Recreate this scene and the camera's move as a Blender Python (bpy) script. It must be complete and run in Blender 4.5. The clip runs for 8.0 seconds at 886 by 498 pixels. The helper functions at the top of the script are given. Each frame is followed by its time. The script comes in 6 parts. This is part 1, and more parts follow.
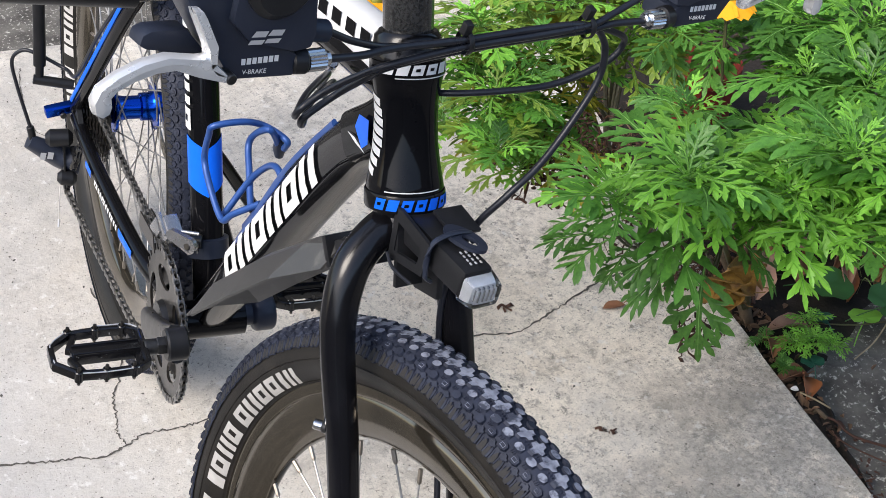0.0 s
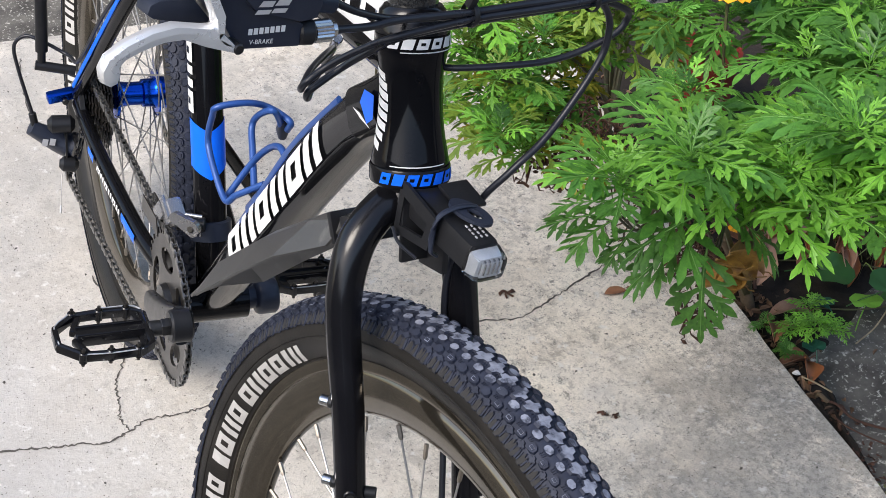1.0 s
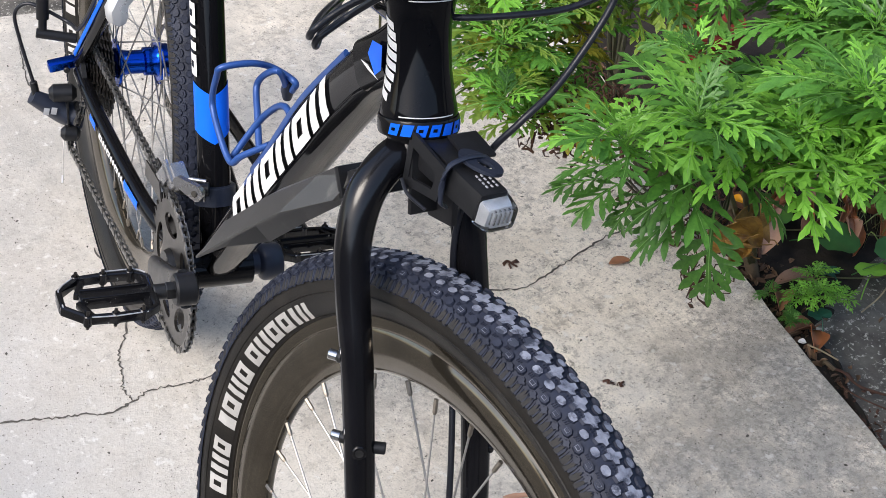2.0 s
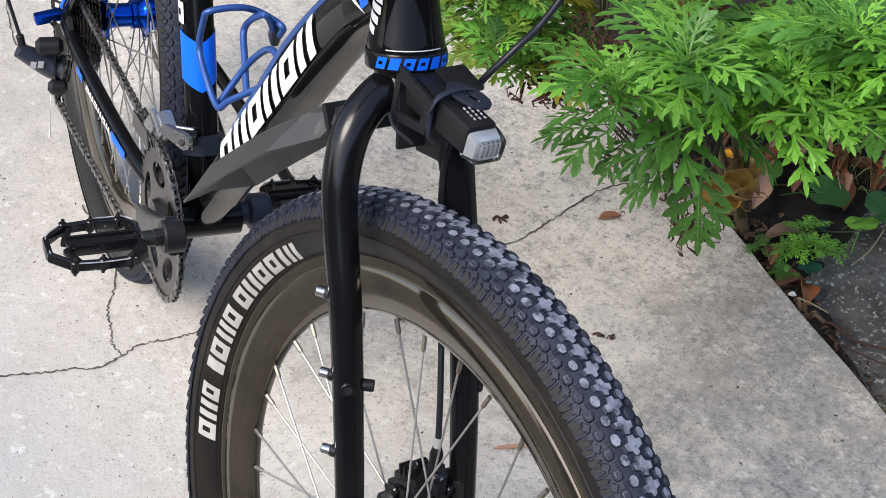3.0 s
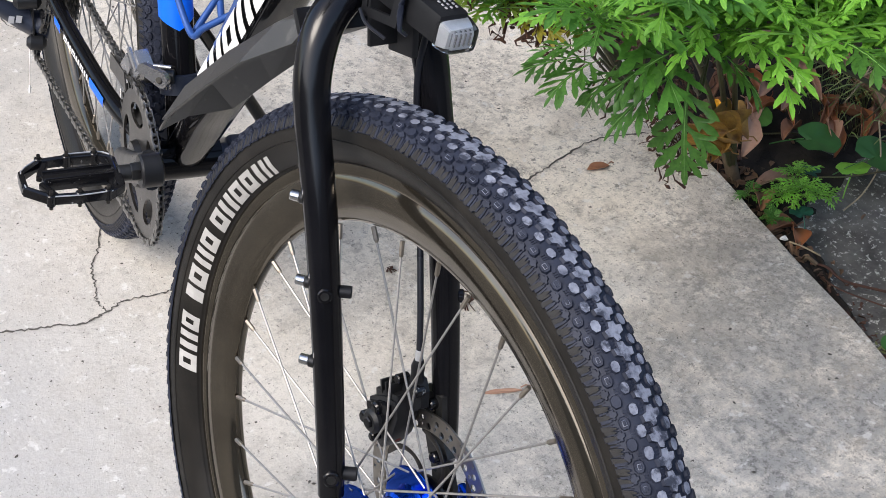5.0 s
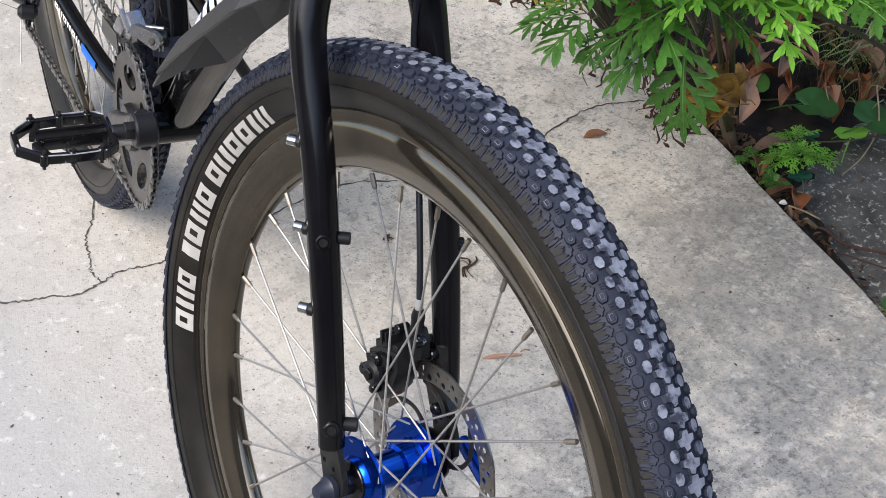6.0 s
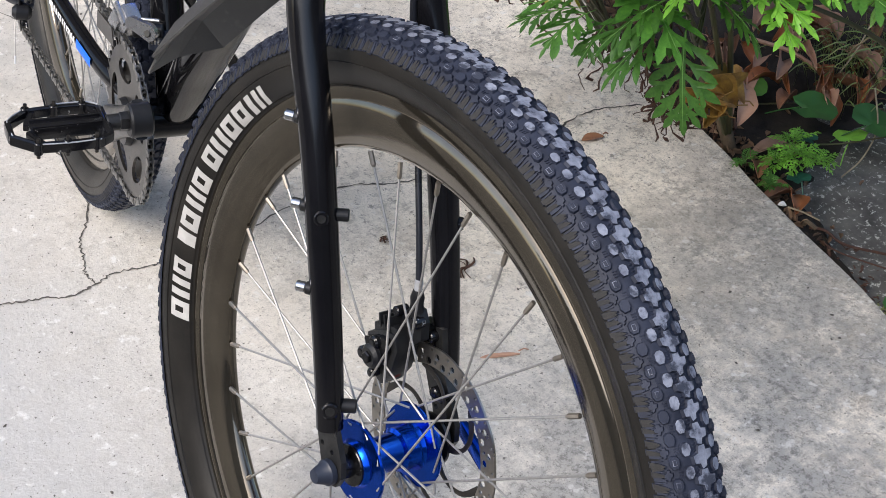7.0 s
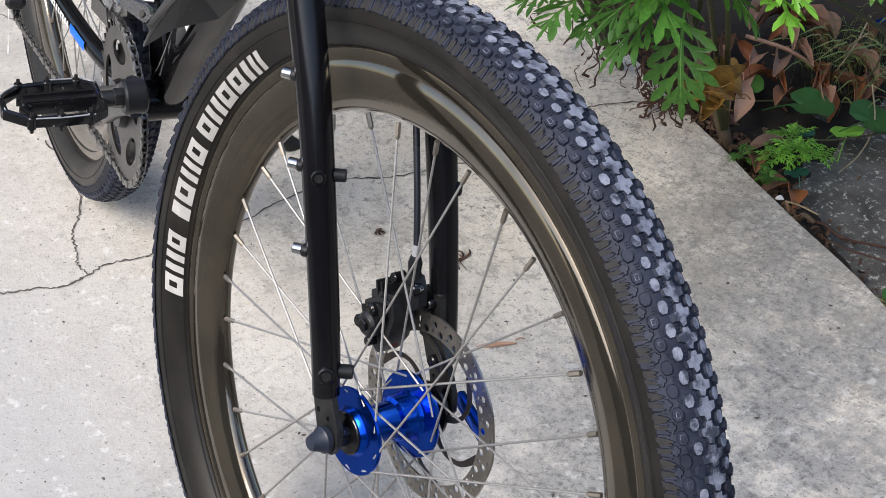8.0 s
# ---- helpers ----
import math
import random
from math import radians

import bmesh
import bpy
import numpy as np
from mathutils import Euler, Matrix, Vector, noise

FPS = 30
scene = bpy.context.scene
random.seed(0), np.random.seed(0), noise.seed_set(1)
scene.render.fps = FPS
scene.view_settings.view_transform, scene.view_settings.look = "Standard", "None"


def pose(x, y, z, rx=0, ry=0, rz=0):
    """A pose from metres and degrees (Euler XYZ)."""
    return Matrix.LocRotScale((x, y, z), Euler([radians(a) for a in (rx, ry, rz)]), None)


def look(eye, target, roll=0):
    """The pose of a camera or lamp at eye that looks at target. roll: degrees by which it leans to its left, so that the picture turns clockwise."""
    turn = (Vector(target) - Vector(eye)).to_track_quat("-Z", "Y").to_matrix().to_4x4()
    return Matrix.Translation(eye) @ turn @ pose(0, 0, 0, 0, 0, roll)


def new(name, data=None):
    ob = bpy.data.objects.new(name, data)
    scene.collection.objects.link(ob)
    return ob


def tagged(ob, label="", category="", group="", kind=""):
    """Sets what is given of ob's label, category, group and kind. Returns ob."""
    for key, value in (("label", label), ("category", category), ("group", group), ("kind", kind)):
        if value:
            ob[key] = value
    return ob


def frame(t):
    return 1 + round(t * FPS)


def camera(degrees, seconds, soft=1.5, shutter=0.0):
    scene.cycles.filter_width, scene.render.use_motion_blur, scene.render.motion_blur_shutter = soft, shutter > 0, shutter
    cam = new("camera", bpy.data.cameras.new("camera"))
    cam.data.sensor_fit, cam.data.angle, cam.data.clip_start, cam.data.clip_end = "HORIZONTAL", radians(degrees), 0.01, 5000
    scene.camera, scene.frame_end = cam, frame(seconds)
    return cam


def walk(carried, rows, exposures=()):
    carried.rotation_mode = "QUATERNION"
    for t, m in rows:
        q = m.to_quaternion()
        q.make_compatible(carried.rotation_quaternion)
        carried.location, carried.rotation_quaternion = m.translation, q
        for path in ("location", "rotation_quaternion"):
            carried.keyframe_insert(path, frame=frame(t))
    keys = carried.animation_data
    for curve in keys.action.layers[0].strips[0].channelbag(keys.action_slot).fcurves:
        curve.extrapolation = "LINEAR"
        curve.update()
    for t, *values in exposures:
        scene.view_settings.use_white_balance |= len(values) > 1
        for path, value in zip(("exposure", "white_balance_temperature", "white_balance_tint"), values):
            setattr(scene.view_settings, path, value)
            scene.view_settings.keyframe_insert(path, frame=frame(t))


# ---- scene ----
cam = camera(29.129, 8.0, 0.62)
PATH = [
    (0, look((0.7553, -0.4903, 1.4869), (-0.5611, 0.4346, 0.2988), 0.250)),
    (0.5, look((0.7602, -0.4967, 1.4768), (-0.5546, 0.4305, 0.2886), 0.212)),
    (1, look((0.7628, -0.5028, 1.4735), (-0.5516, 0.4245, 0.2851), 0.133)),
    (1.5, look((0.7610, -0.5094, 1.4597), (-0.5531, 0.4181, 0.2711), 0.025)),
    (3, look((0.7771, -0.5220, 1.4145), (-0.5114, 0.4044, 0.1974), 0.010)),
    (3.5, look((0.7828, -0.5225, 1.3988), (-0.5048, 0.4072, 0.1831), -0.062)),
    (4, look((0.7935, -0.5231, 1.3763), (-0.4975, 0.4089, 0.1661), -0.432)),
    (5.5, look((0.8178, -0.5312, 1.3100), (-0.4798, 0.4038, 0.1091), -1.484)),
    (6, look((0.8183, -0.5375, 1.2890), (-0.4752, 0.4005, 0.0861), -1.698)),
    (6.5, look((0.8228, -0.5436, 1.2676), (-0.4811, 0.4067, 0.0857), -1.652)),
    (7, look((0.8247, -0.5495, 1.2444), (-0.4837, 0.4103, 0.0752), -1.615)),
    (7.5, look((0.8300, -0.5597, 1.2091), (-0.4812, 0.4105, 0.0518), -1.414)),
    (8, look((0.8350, -0.5652, 1.1917), (-0.4857, 0.4175, 0.0559), -1.269)),
]
walk(cam, PATH, [(0, 0.97, 6500, 10), (8, 0.97, 6500, 10)])

# ---- world and light ----
world = bpy.data.worlds.new("sky_world")
scene.world = world
world.use_nodes = True
wt = world.node_tree
sky = wt.nodes.new("ShaderNodeTexSky")
sky.sky_type = "NISHITA"
sky.sun_disc = False
sky.sun_elevation = radians(45)
sky.sun_rotation = radians(172)
sky.air_density, sky.dust_density, sky.ozone_density = 1.0, 2.5, 1.0
bg = wt.nodes["Background"]
bg.inputs["Strength"].default_value = 0.15
wt.links.new(sky.outputs["Color"], bg.inputs["Color"])
sun = new("sun", bpy.data.lights.new("sun", "SUN"))
sun.data.energy, sun.data.angle, sun.data.color = 1.5, radians(32), (1.0, 0.95, 0.88)
SUN_FROM = Vector((0.12, -0.80, 0.80))
sun.matrix_world = look(SUN_FROM, (0, 0, 0))


# ---- materials ----
def material(name, base, rough=0.5, metal=0.0, second=None, scale=40.0, amount=0.5, bump=0.0, bump_scale=200.0,
             spots=None, spot_scale=15.0, spot_low=0.55, spot_high=0.7, rough_var=0.1, coat=0.0, each=0.0):
    """Principled surface with colour variation at two scales, optional stains, fine relief and a spread per object."""
    m = bpy.data.materials.new(name)
    m.use_nodes = True
    nt = m.node_tree
    n, l = nt.nodes, nt.links
    p = n["Principled BSDF"]
    tc = n.new("ShaderNodeTexCoord")

    def noise_tex(s, detail=6.0, rough_=0.6):
        t = n.new("ShaderNodeTexNoise")
        t.inputs["Scale"].default_value, t.inputs["Detail"].default_value = s, detail
        t.inputs["Roughness"].default_value = rough_
        l.new(tc.outputs["Object"], t.inputs["Vector"])
        return t

    def ramp(src, low, high):
        r = n.new("ShaderNodeMapRange")
        r.inputs["From Min"].default_value, r.inputs["From Max"].default_value = low, high
        l.new(src, r.inputs["Value"])
        return r.outputs["Result"]

    def mix(fac, a, b):
        x = n.new("ShaderNodeMix")
        x.data_type = "RGBA"
        if isinstance(fac, float):
            x.inputs["Factor"].default_value = fac
        else:
            l.new(fac, x.inputs["Factor"])
        for sock, v in ((x.inputs[6], a), (x.inputs[7], b)):
            if isinstance(v, tuple):
                sock.default_value = (*v, 1.0)
            else:
                l.new(v, sock)
        return x.outputs[2]

    second = second or tuple(min(1.0, c * 0.7) for c in base)
    f1 = ramp(noise_tex(scale).outputs["Fac"], 0.35, 0.65)
    k = n.new("ShaderNodeMath")
    k.operation = "MULTIPLY"
    k.inputs[1].default_value = amount
    l.new(f1, k.inputs[0])
    col = mix(k.outputs[0], tuple(base), tuple(second))
    if spots:
        f2 = ramp(noise_tex(spot_scale, 8.0, 0.7).outputs["Fac"], spot_low, spot_high)
        col = mix(f2, col, tuple(spots))
    if each:
        info = n.new("ShaderNodeObjectInfo")
        hs = n.new("ShaderNodeHueSaturation")
        v = n.new("ShaderNodeMapRange")
        v.inputs["To Min"].default_value, v.inputs["To Max"].default_value = 1.0 - each, 1.0 + each
        l.new(info.outputs["Random"], v.inputs["Value"])
        l.new(v.outputs["Result"], hs.inputs["Value"])
        l.new(col, hs.inputs["Color"])
        col = hs.outputs["Color"]
    l.new(col, p.inputs["Base Color"])
    rr = n.new("ShaderNodeMapRange")
    rr.inputs["To Min"].default_value, rr.inputs["To Max"].default_value = max(0.02, rough - rough_var), min(1.0, rough + rough_var)
    l.new(noise_tex(scale * 0.6).outputs["Fac"], rr.inputs["Value"])
    l.new(rr.outputs["Result"], p.inputs["Roughness"])
    p.inputs["Metallic"].default_value = metal
    p.inputs["Coat Weight"].default_value = coat
    p.inputs["Coat Roughness"].default_value = 0.06
    if bump:
        b = n.new("ShaderNodeBump")
        b.inputs["Strength"].default_value, b.inputs["Distance"].default_value = bump, 0.002
        l.new(noise_tex(bump_scale, 8.0).outputs["Fac"], b.inputs["Height"])
        l.new(b.outputs["Normal"], p.inputs["Normal"])
    return m


M_FRAME = material("gloss_black_paint", (0.004, 0.004, 0.005), 0.07, 0.0, (0.007, 0.007, 0.008), 30, 0.5, rough_var=0.03)
M_GLOSS = material("gloss_black_scuff_glint", (0.006, 0.006, 0.007), 0.13, 0.0, (0.010, 0.010, 0.011), 60, 0.5, 0.06, 300, (0.34, 0.34, 0.335), 120, 0.655, 0.70, rough_var=0.08)
M_FORK = material("satin_black_paint", (0.004, 0.004, 0.005), 0.15, 0.0, (0.009, 0.009, 0.011), 25, 0.5, 0.03, 900, rough_var=0.05)
M_PLASTIC = material("black_plastic", (0.010, 0.0105, 0.012), 0.36, 0.0, (0.018, 0.018, 0.020), 60, 0.6, 0.08, 700)
M_PLASTIC_DUSTY = material("dusty_black_plastic", (0.046, 0.045, 0.044), 0.40, 0.0, (0.060, 0.058, 0.055), 18, 0.8, 0.12, 800, (0.12, 0.115, 0.105), 45, 0.58, 0.78)
M_NAVY = material("dark_navy_plastic", (0.017, 0.022, 0.038), 0.38, 0.0, (0.025, 0.03, 0.045), 50, 0.6, 0.05, 700)
M_RUBBER = material("tyre_rubber", (0.011, 0.0102, 0.0093), 0.40, 0.0, (0.020, 0.0183, 0.016), 25, 0.8, 0.12, 500, (0.034, 0.030, 0.026), 9, 0.55, 0.8)
M_LUG = material("scuffed_side_lug", (0.013, 0.0125, 0.0122), 0.8, 0.0, (0.022, 0.0205, 0.0195), 190, 0.8, 0.3, 700)
M_TREAD = material("tread_rubber", (0.013, 0.016, 0.028), 0.58, 0.0, (0.030, 0.036, 0.058), 60, 0.8, 0.2, 900)
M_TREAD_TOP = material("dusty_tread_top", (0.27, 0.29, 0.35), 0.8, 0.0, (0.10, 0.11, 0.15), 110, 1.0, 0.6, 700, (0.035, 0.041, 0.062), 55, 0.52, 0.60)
M_WHITE = material("white_decal", (0.74, 0.74, 0.73), 0.4, 0.0, (0.62, 0.62, 0.6), 60, 0.5)
M_TYRE_MARK = material("greyed_tyre_print", (0.50, 0.49, 0.47), 0.5, 0.0, (0.38, 0.37, 0.355), 70, 0.8, 0.1, 500)
M_BLUE_DECAL = material("blue_decal", (0.004, 0.14, 0.85), 0.35, 0.0, (0.004, 0.12, 0.75), 40, 0.4)
M_RIM = material("black_anodised_rim", (0.145, 0.127, 0.101), 0.09, 0.92, (0.215, 0.19, 0.15), 18, 0.7, 0.02, 600, (0.16, 0.145, 0.12), 40, 0.64, 0.8, rough_var=0.06)
M_BLUE_METAL = material("blue_anodised_metal", (0.006, 0.085, 0.62), 0.16, 0.95, (0.005, 0.06, 0.45), 30, 0.5, rough_var=0.08)
M_BLUE_WIRE = material("blue_painted_wire", (0.02, 0.07, 0.26), 0.38, 0.2, (0.03, 0.09, 0.3), 60, 0.6, 0.05, 600)
M_STEEL = material("spoke_steel", (0.42, 0.41, 0.395), 0.48, 0.7, (0.28, 0.27, 0.26), 40, 0.7)
M_NIPPLE = material("dull_brass_nipple", (0.3, 0.27, 0.23), 0.42, 0.8, (0.2, 0.17, 0.14), 120, 0.7)
M_CHROME = material("polished_metal", (0.72, 0.72, 0.72), 0.2, 1.0, (0.55, 0.55, 0.55), 50, 0.5)
M_SILVER = material("silver_painted_metal", (0.58, 0.585, 0.60), 0.34, 0.45, (0.48, 0.485, 0.50), 40, 0.5)
M_LEVER = material("bright_silver_paint", (0.78, 0.785, 0.79), 0.27, 0.55, (0.68, 0.685, 0.695), 40, 0.5)
M_FD = material("dull_silver_alloy", (0.42, 0.42, 0.43), 0.26, 0.85, (0.30, 0.30, 0.31), 60, 0.6)
M_CALLIPER = material("black_cast_metal", (0.009, 0.009, 0.0095), 0.42, 0.0, (0.020, 0.020, 0.021), 90, 0.7, 0.25, 500)
M_ROTOR = material("brake_rotor_steel", (0.40, 0.37, 0.33), 0.30, 0.95, (0.27, 0.25, 0.22), 60, 0.7, 0.04, 900)
M_RING = material("worn_grey_steel", (0.060, 0.056, 0.052), 0.3, 0.8, (0.085, 0.078, 0.070), 45, 0.8, 0.06, 700, (0.1, 0.085, 0.07), 70, 0.58, 0.72)
M_CHAIN = material("oily_chain_steel", (0.36, 0.35, 0.33), 0.3, 0.85, (0.08, 0.075, 0.07), 150, 0.8)
M_DARK_METAL = material("dark_metal", (0.022, 0.022, 0.023), 0.3, 0.6, (0.06, 0.06, 0.06), 70, 0.7, 0.05, 700)
M_CARBON = material("carbon_weave", (0.012, 0.012, 0.012), 0.25, 0.0, (0.045, 0.045, 0.045), 420, 0.9, coat=0.7, rough_var=0.05)
M_CABLE = material("black_cable_housing", (0.012, 0.013, 0.018), 0.3, 0.0, (0.02, 0.022, 0.028), 40, 0.5)
M_LENS_WHITE = material("reflector_white", (0.74, 0.76, 0.79), 0.15, 0.3, (0.55, 0.57, 0.60), 120, 0.6)
M_CONCRETE = bpy.data.materials.new("weathered_concrete")


def build_concrete(m):
    """Pale concrete: fine grain, dark pits, cloudy wear, and brown-grey algae stains that thicken towards the planted edge."""
    m.use_nodes = True
    nt = m.node_tree
    n, l = nt.nodes, nt.links
    p = n["Principled BSDF"]
    tc = n.new("ShaderNodeTexCoord")

    def tex(scale, detail=8.0, rough=0.65):
        t = n.new("ShaderNodeTexNoise")
        t.inputs["Scale"].default_value, t.inputs["Detail"].default_value, t.inputs["Roughness"].default_value = scale, detail, rough
        l.new(tc.outputs["Object"], t.inputs["Vector"])
        return t.outputs["Fac"]

    def rng(src, a, b, c=0.0, d=1.0):
        r = n.new("ShaderNodeMapRange")
        for k, v in zip(("From Min", "From Max", "To Min", "To Max"), (a, b, c, d)):
            r.inputs[k].default_value = v
        l.new(src, r.inputs["Value"])
        return r.outputs["Result"]

    def mul(a, b):
        x = n.new("ShaderNodeMath")
        x.operation = "MULTIPLY"
        l.new(a, x.inputs[0])
        if isinstance(b, float):
            x.inputs[1].default_value = b
        else:
            l.new(b, x.inputs[1])
        return x.outputs[0]

    def mix(f, a, b):
        x = n.new("ShaderNodeMix")
        x.data_type = "RGBA"
        l.new(f, x.inputs["Factor"])
        for sock, v in ((x.inputs[6], a), (x.inputs[7], b)):
            if isinstance(v, tuple):
                sock.default_value = (*v, 1.0)
            else:
                l.new(v, sock)
        return x.outputs[2]
    sep = n.new("ShaderNodeSeparateXYZ")
    l.new(tc.outputs["Object"], sep.inputs[0])
    near = rng(sep.outputs["Y"], -0.1, 0.55, 0.15, 1.0)
    col = mix(rng(tex(3.0), 0.40, 0.60), (0.455, 0.452, 0.449), (0.410, 0.407, 0.402))
    col = mix(mul(rng(tex(2.2), 0.26, 0.43), near), col, (0.88, 0.815, 0.71))
    col = mix(mul(mul(rng(tex(7.0, 12.0, 0.85), 0.50, 0.57), near), 0.34), col, (0.38, 0.345, 0.30))
    cloud = mul(rng(tex(4.5, 3.0, 0.5), 0.46, 0.58), rng(tex(55.0, 12.0, 0.85), 0.45, 0.56))
    col = mix(mul(mul(cloud, near), 0.52), col, (0.29, 0.255, 0.21))
    col = mix(mul(mul(rng(tex(28.0, 12.0, 0.85), 0.53, 0.57), near), 0.56), col, (0.27, 0.25, 0.22))
    col = mix(mul(mul(rng(tex(75.0, 8.0, 0.85), 0.55, 0.59), near), 0.85), col, (0.17, 0.16, 0.145))
    col = mix(mul(mul(rng(tex(5.5, 6.0, 0.6), 0.47, 0.60), near), 0.28), col, (0.50, 0.42, 0.32))
    edge = rng(sep.outputs["Y"], 0.42, 0.80)
    pits = mul(rng(tex(110.0, 10.0, 0.85), 0.525, 0.565), rng(tex(12.0, 5.0, 0.7), 0.47, 0.57))
    col = mix(mul(mul(pits, edge), 0.5), col, (0.24, 0.215, 0.18))
    lane = n.new("ShaderNodeMath")                             # dirt washed from the bed along the planted edge
    lane.operation = "MULTIPLY_ADD"
    lane.inputs[1].default_value = 3.566
    l.new(sep.outputs["Y"], lane.inputs[0])
    l.new(sep.outputs["X"], lane.inputs[2])
    wash = mul(rng(lane.outputs[0], 1.75, 2.45), rng(sep.outputs["X"], -0.68, -0.42))
    col = mix(mul(mul(rng(tex(13.0, 12.0, 0.78), 0.43, 0.55), wash), 0.72), col, (0.36, 0.325, 0.275))
    col = mix(mul(mul(rng(tex(85.0, 10.0, 0.85), 0.515, 0.555), wash), 0.72), col, (0.20, 0.185, 0.16))
    fore = rng(sep.outputs["X"], -0.50, -0.10)
    col = mix(mul(mul(rng(tex(9.0, 12.0, 0.78), 0.41, 0.54), fore), 0.85), col, (0.345, 0.34, 0.328))
    col = mix(mul(mul(rng(tex(95.0, 10.0, 0.85), 0.51, 0.555), rng(tex(9.0, 4.0, 0.6), 0.40, 0.54)), mul(fore, 0.9)), col, (0.15, 0.145, 0.135))
    back = rng(sep.outputs["X"], -0.95, -1.35)
    col = mix(mul(mul(rng(tex(5.0, 8.0, 0.7), 0.34, 0.56), back), 0.6), col, (0.36, 0.345, 0.32))
    col = mix(mul(rng(tex(60.0, 6.0, 0.7), 0.52, 0.62), 0.16), col, (0.36, 0.34, 0.31))
    col = mix(mul(rng(tex(420.0, 4.0, 0.7), 0.50, 0.60), 0.34), col, (0.32, 0.31, 0.285))
    col = mix(rng(tex(200.0, 4.0, 0.65), 0.625, 0.665), col, (0.14, 0.13, 0.115))
    col = mix(mul(rng(tex(45.0, 4.0), 0.60, 0.66), 0.6), col, (0.74, 0.73, 0.70))
    l.new(col, p.inputs["Base Color"])
    l.new(rng(tex(20.0), 0.3, 0.7, 0.55, 0.9), p.inputs["Roughness"])
    b = n.new("ShaderNodeBump")
    b.inputs["Strength"].default_value, b.inputs["Distance"].default_value = 0.8, 0.0022
    l.new(tex(150.0, 12.0, 0.8), b.inputs["Height"])
    l.new(b.outputs["Normal"], p.inputs["Normal"])


build_concrete(M_CONCRETE)
M_OLD_CONCRETE = material("old_dark_concrete", (0.155, 0.146, 0.130), 0.85, 0.0, (0.050, 0.047, 0.042), 20, 0.95, 0.9, 90, (0.52, 0.51, 0.46), 130, 0.565, 0.62)
M_WALL = material("grey_render", (0.22, 0.21, 0.19), 0.85, 0.0, (0.17, 0.16, 0.15), 3, 0.7, 0.3, 120)
M_DARK_WALL = material("dark_unseen_wall", (0.060, 0.058, 0.052), 0.85, 0.0, (0.035, 0.035, 0.032), 3, 0.8, 0.3, 120)
M_CRACK = material("crack_dirt", (0.06, 0.055, 0.05), 0.9, 0.0, (0.12, 0.11, 0.095), 120, 0.9, 0.5, 300)
M_SOIL = material("dark_soil", (0.022, 0.016, 0.012), 0.95, 0.0, (0.010, 0.008, 0.006), 60, 0.9, 0.9, 110, (0.075, 0.052, 0.036), 30, 0.62, 0.70)
M_LEAF = material("marigold_leaf", (0.118, 0.300, 0.046), 0.40, 0.0, (0.064, 0.188, 0.032), 22, 0.8, 0.12, 400, each=0.42)
M_LEAF_YOUNG = material("young_leaf", (0.235, 0.520, 0.062), 0.40, 0.0, (0.155, 0.390, 0.048), 22, 0.7, 0.1, 400, each=0.30)
M_LEAF_OLIVE = material("olive_leaf", (0.235, 0.345, 0.046), 0.45, 0.0, (0.135, 0.225, 0.034), 22, 0.8, 0.12, 400, each=0.38)
M_LEAF_RIB = material("pale_leaf_midrib", (0.20, 0.40, 0.09), 0.5, 0.0, (0.15, 0.33, 0.07), 40, 0.6)
M_LEAF_YELLOW = material("yellowing_leaf", (0.42, 0.34, 0.03), 0.55, 0.0, (0.2, 0.24, 0.03), 40, 0.8, 0.1, 400, each=0.2)
M_STEM = material("green_stem", (0.065, 0.075, 0.026), 0.6, 0.0, (0.075, 0.05, 0.03), 50, 0.7)
M_WOODY = material("woody_stem", (0.12, 0.085, 0.05), 0.8, 0.0, (0.07, 0.05, 0.03), 80, 0.8, 0.5, 250)
M_DEAD = material("dead_brown_leaf", (0.22, 0.10, 0.05), 0.6, 0.0, (0.12, 0.055, 0.03), 30, 0.8, 0.2, 200, (0.3, 0.18, 0.1), 20, 0.6, 0.75, each=0.35)
M_WITHER = material("withered_leaf", (0.05, 0.022, 0.015), 0.8, 0.0, (0.09, 0.04, 0.02), 90, 0.8, 0.3, 300)
M_BROADLEAF = material("dark_green_broad_leaf", (0.035, 0.12, 0.03), 0.4, 0.0, (0.05, 0.16, 0.035), 30, 0.6, 0.1, 200, each=0.3)
M_PETAL = material("orange_petal", (0.90, 0.42, 0.01), 0.5, 0.0, (0.85, 0.33, 0.01), 80, 0.6)
M_TERRACOTTA = material("red_plastic_pot", (0.20, 0.022, 0.014), 0.6, 0.0, (0.12, 0.018, 0.012), 20, 0.7)
M_GLASSY = bpy.data.materials.new("clear_lens")
M_GLASSY.use_nodes = True
_g = M_GLASSY.node_tree.nodes["Principled BSDF"]
_g.inputs["Base Color"].default_value = (0.95, 0.96, 0.97, 1)
_g.inputs["Transmission Weight"].default_value = 1.0
_g.inputs["Roughness"].default_value = 0.05
_g.inputs["IOR"].default_value = 1.45
M_TEAL = material("bluish_weed_leaf", (0.02, 0.10, 0.07), 0.45, 0.0, (0.03, 0.13, 0.08), 40, 0.6)
M_TAN = material("tan_dry_leaf", (0.40, 0.24, 0.165), 0.6, 0.0, (0.28, 0.145, 0.095), 35, 0.8, 0.3, 250, (0.15, 0.08, 0.05), 60, 0.62, 0.75, each=0.30)
M_RUST = material("rust_brown_leaf", (0.33, 0.12, 0.045), 0.5, 0.0, (0.24, 0.08, 0.03), 30, 0.8, 0.2, 250)
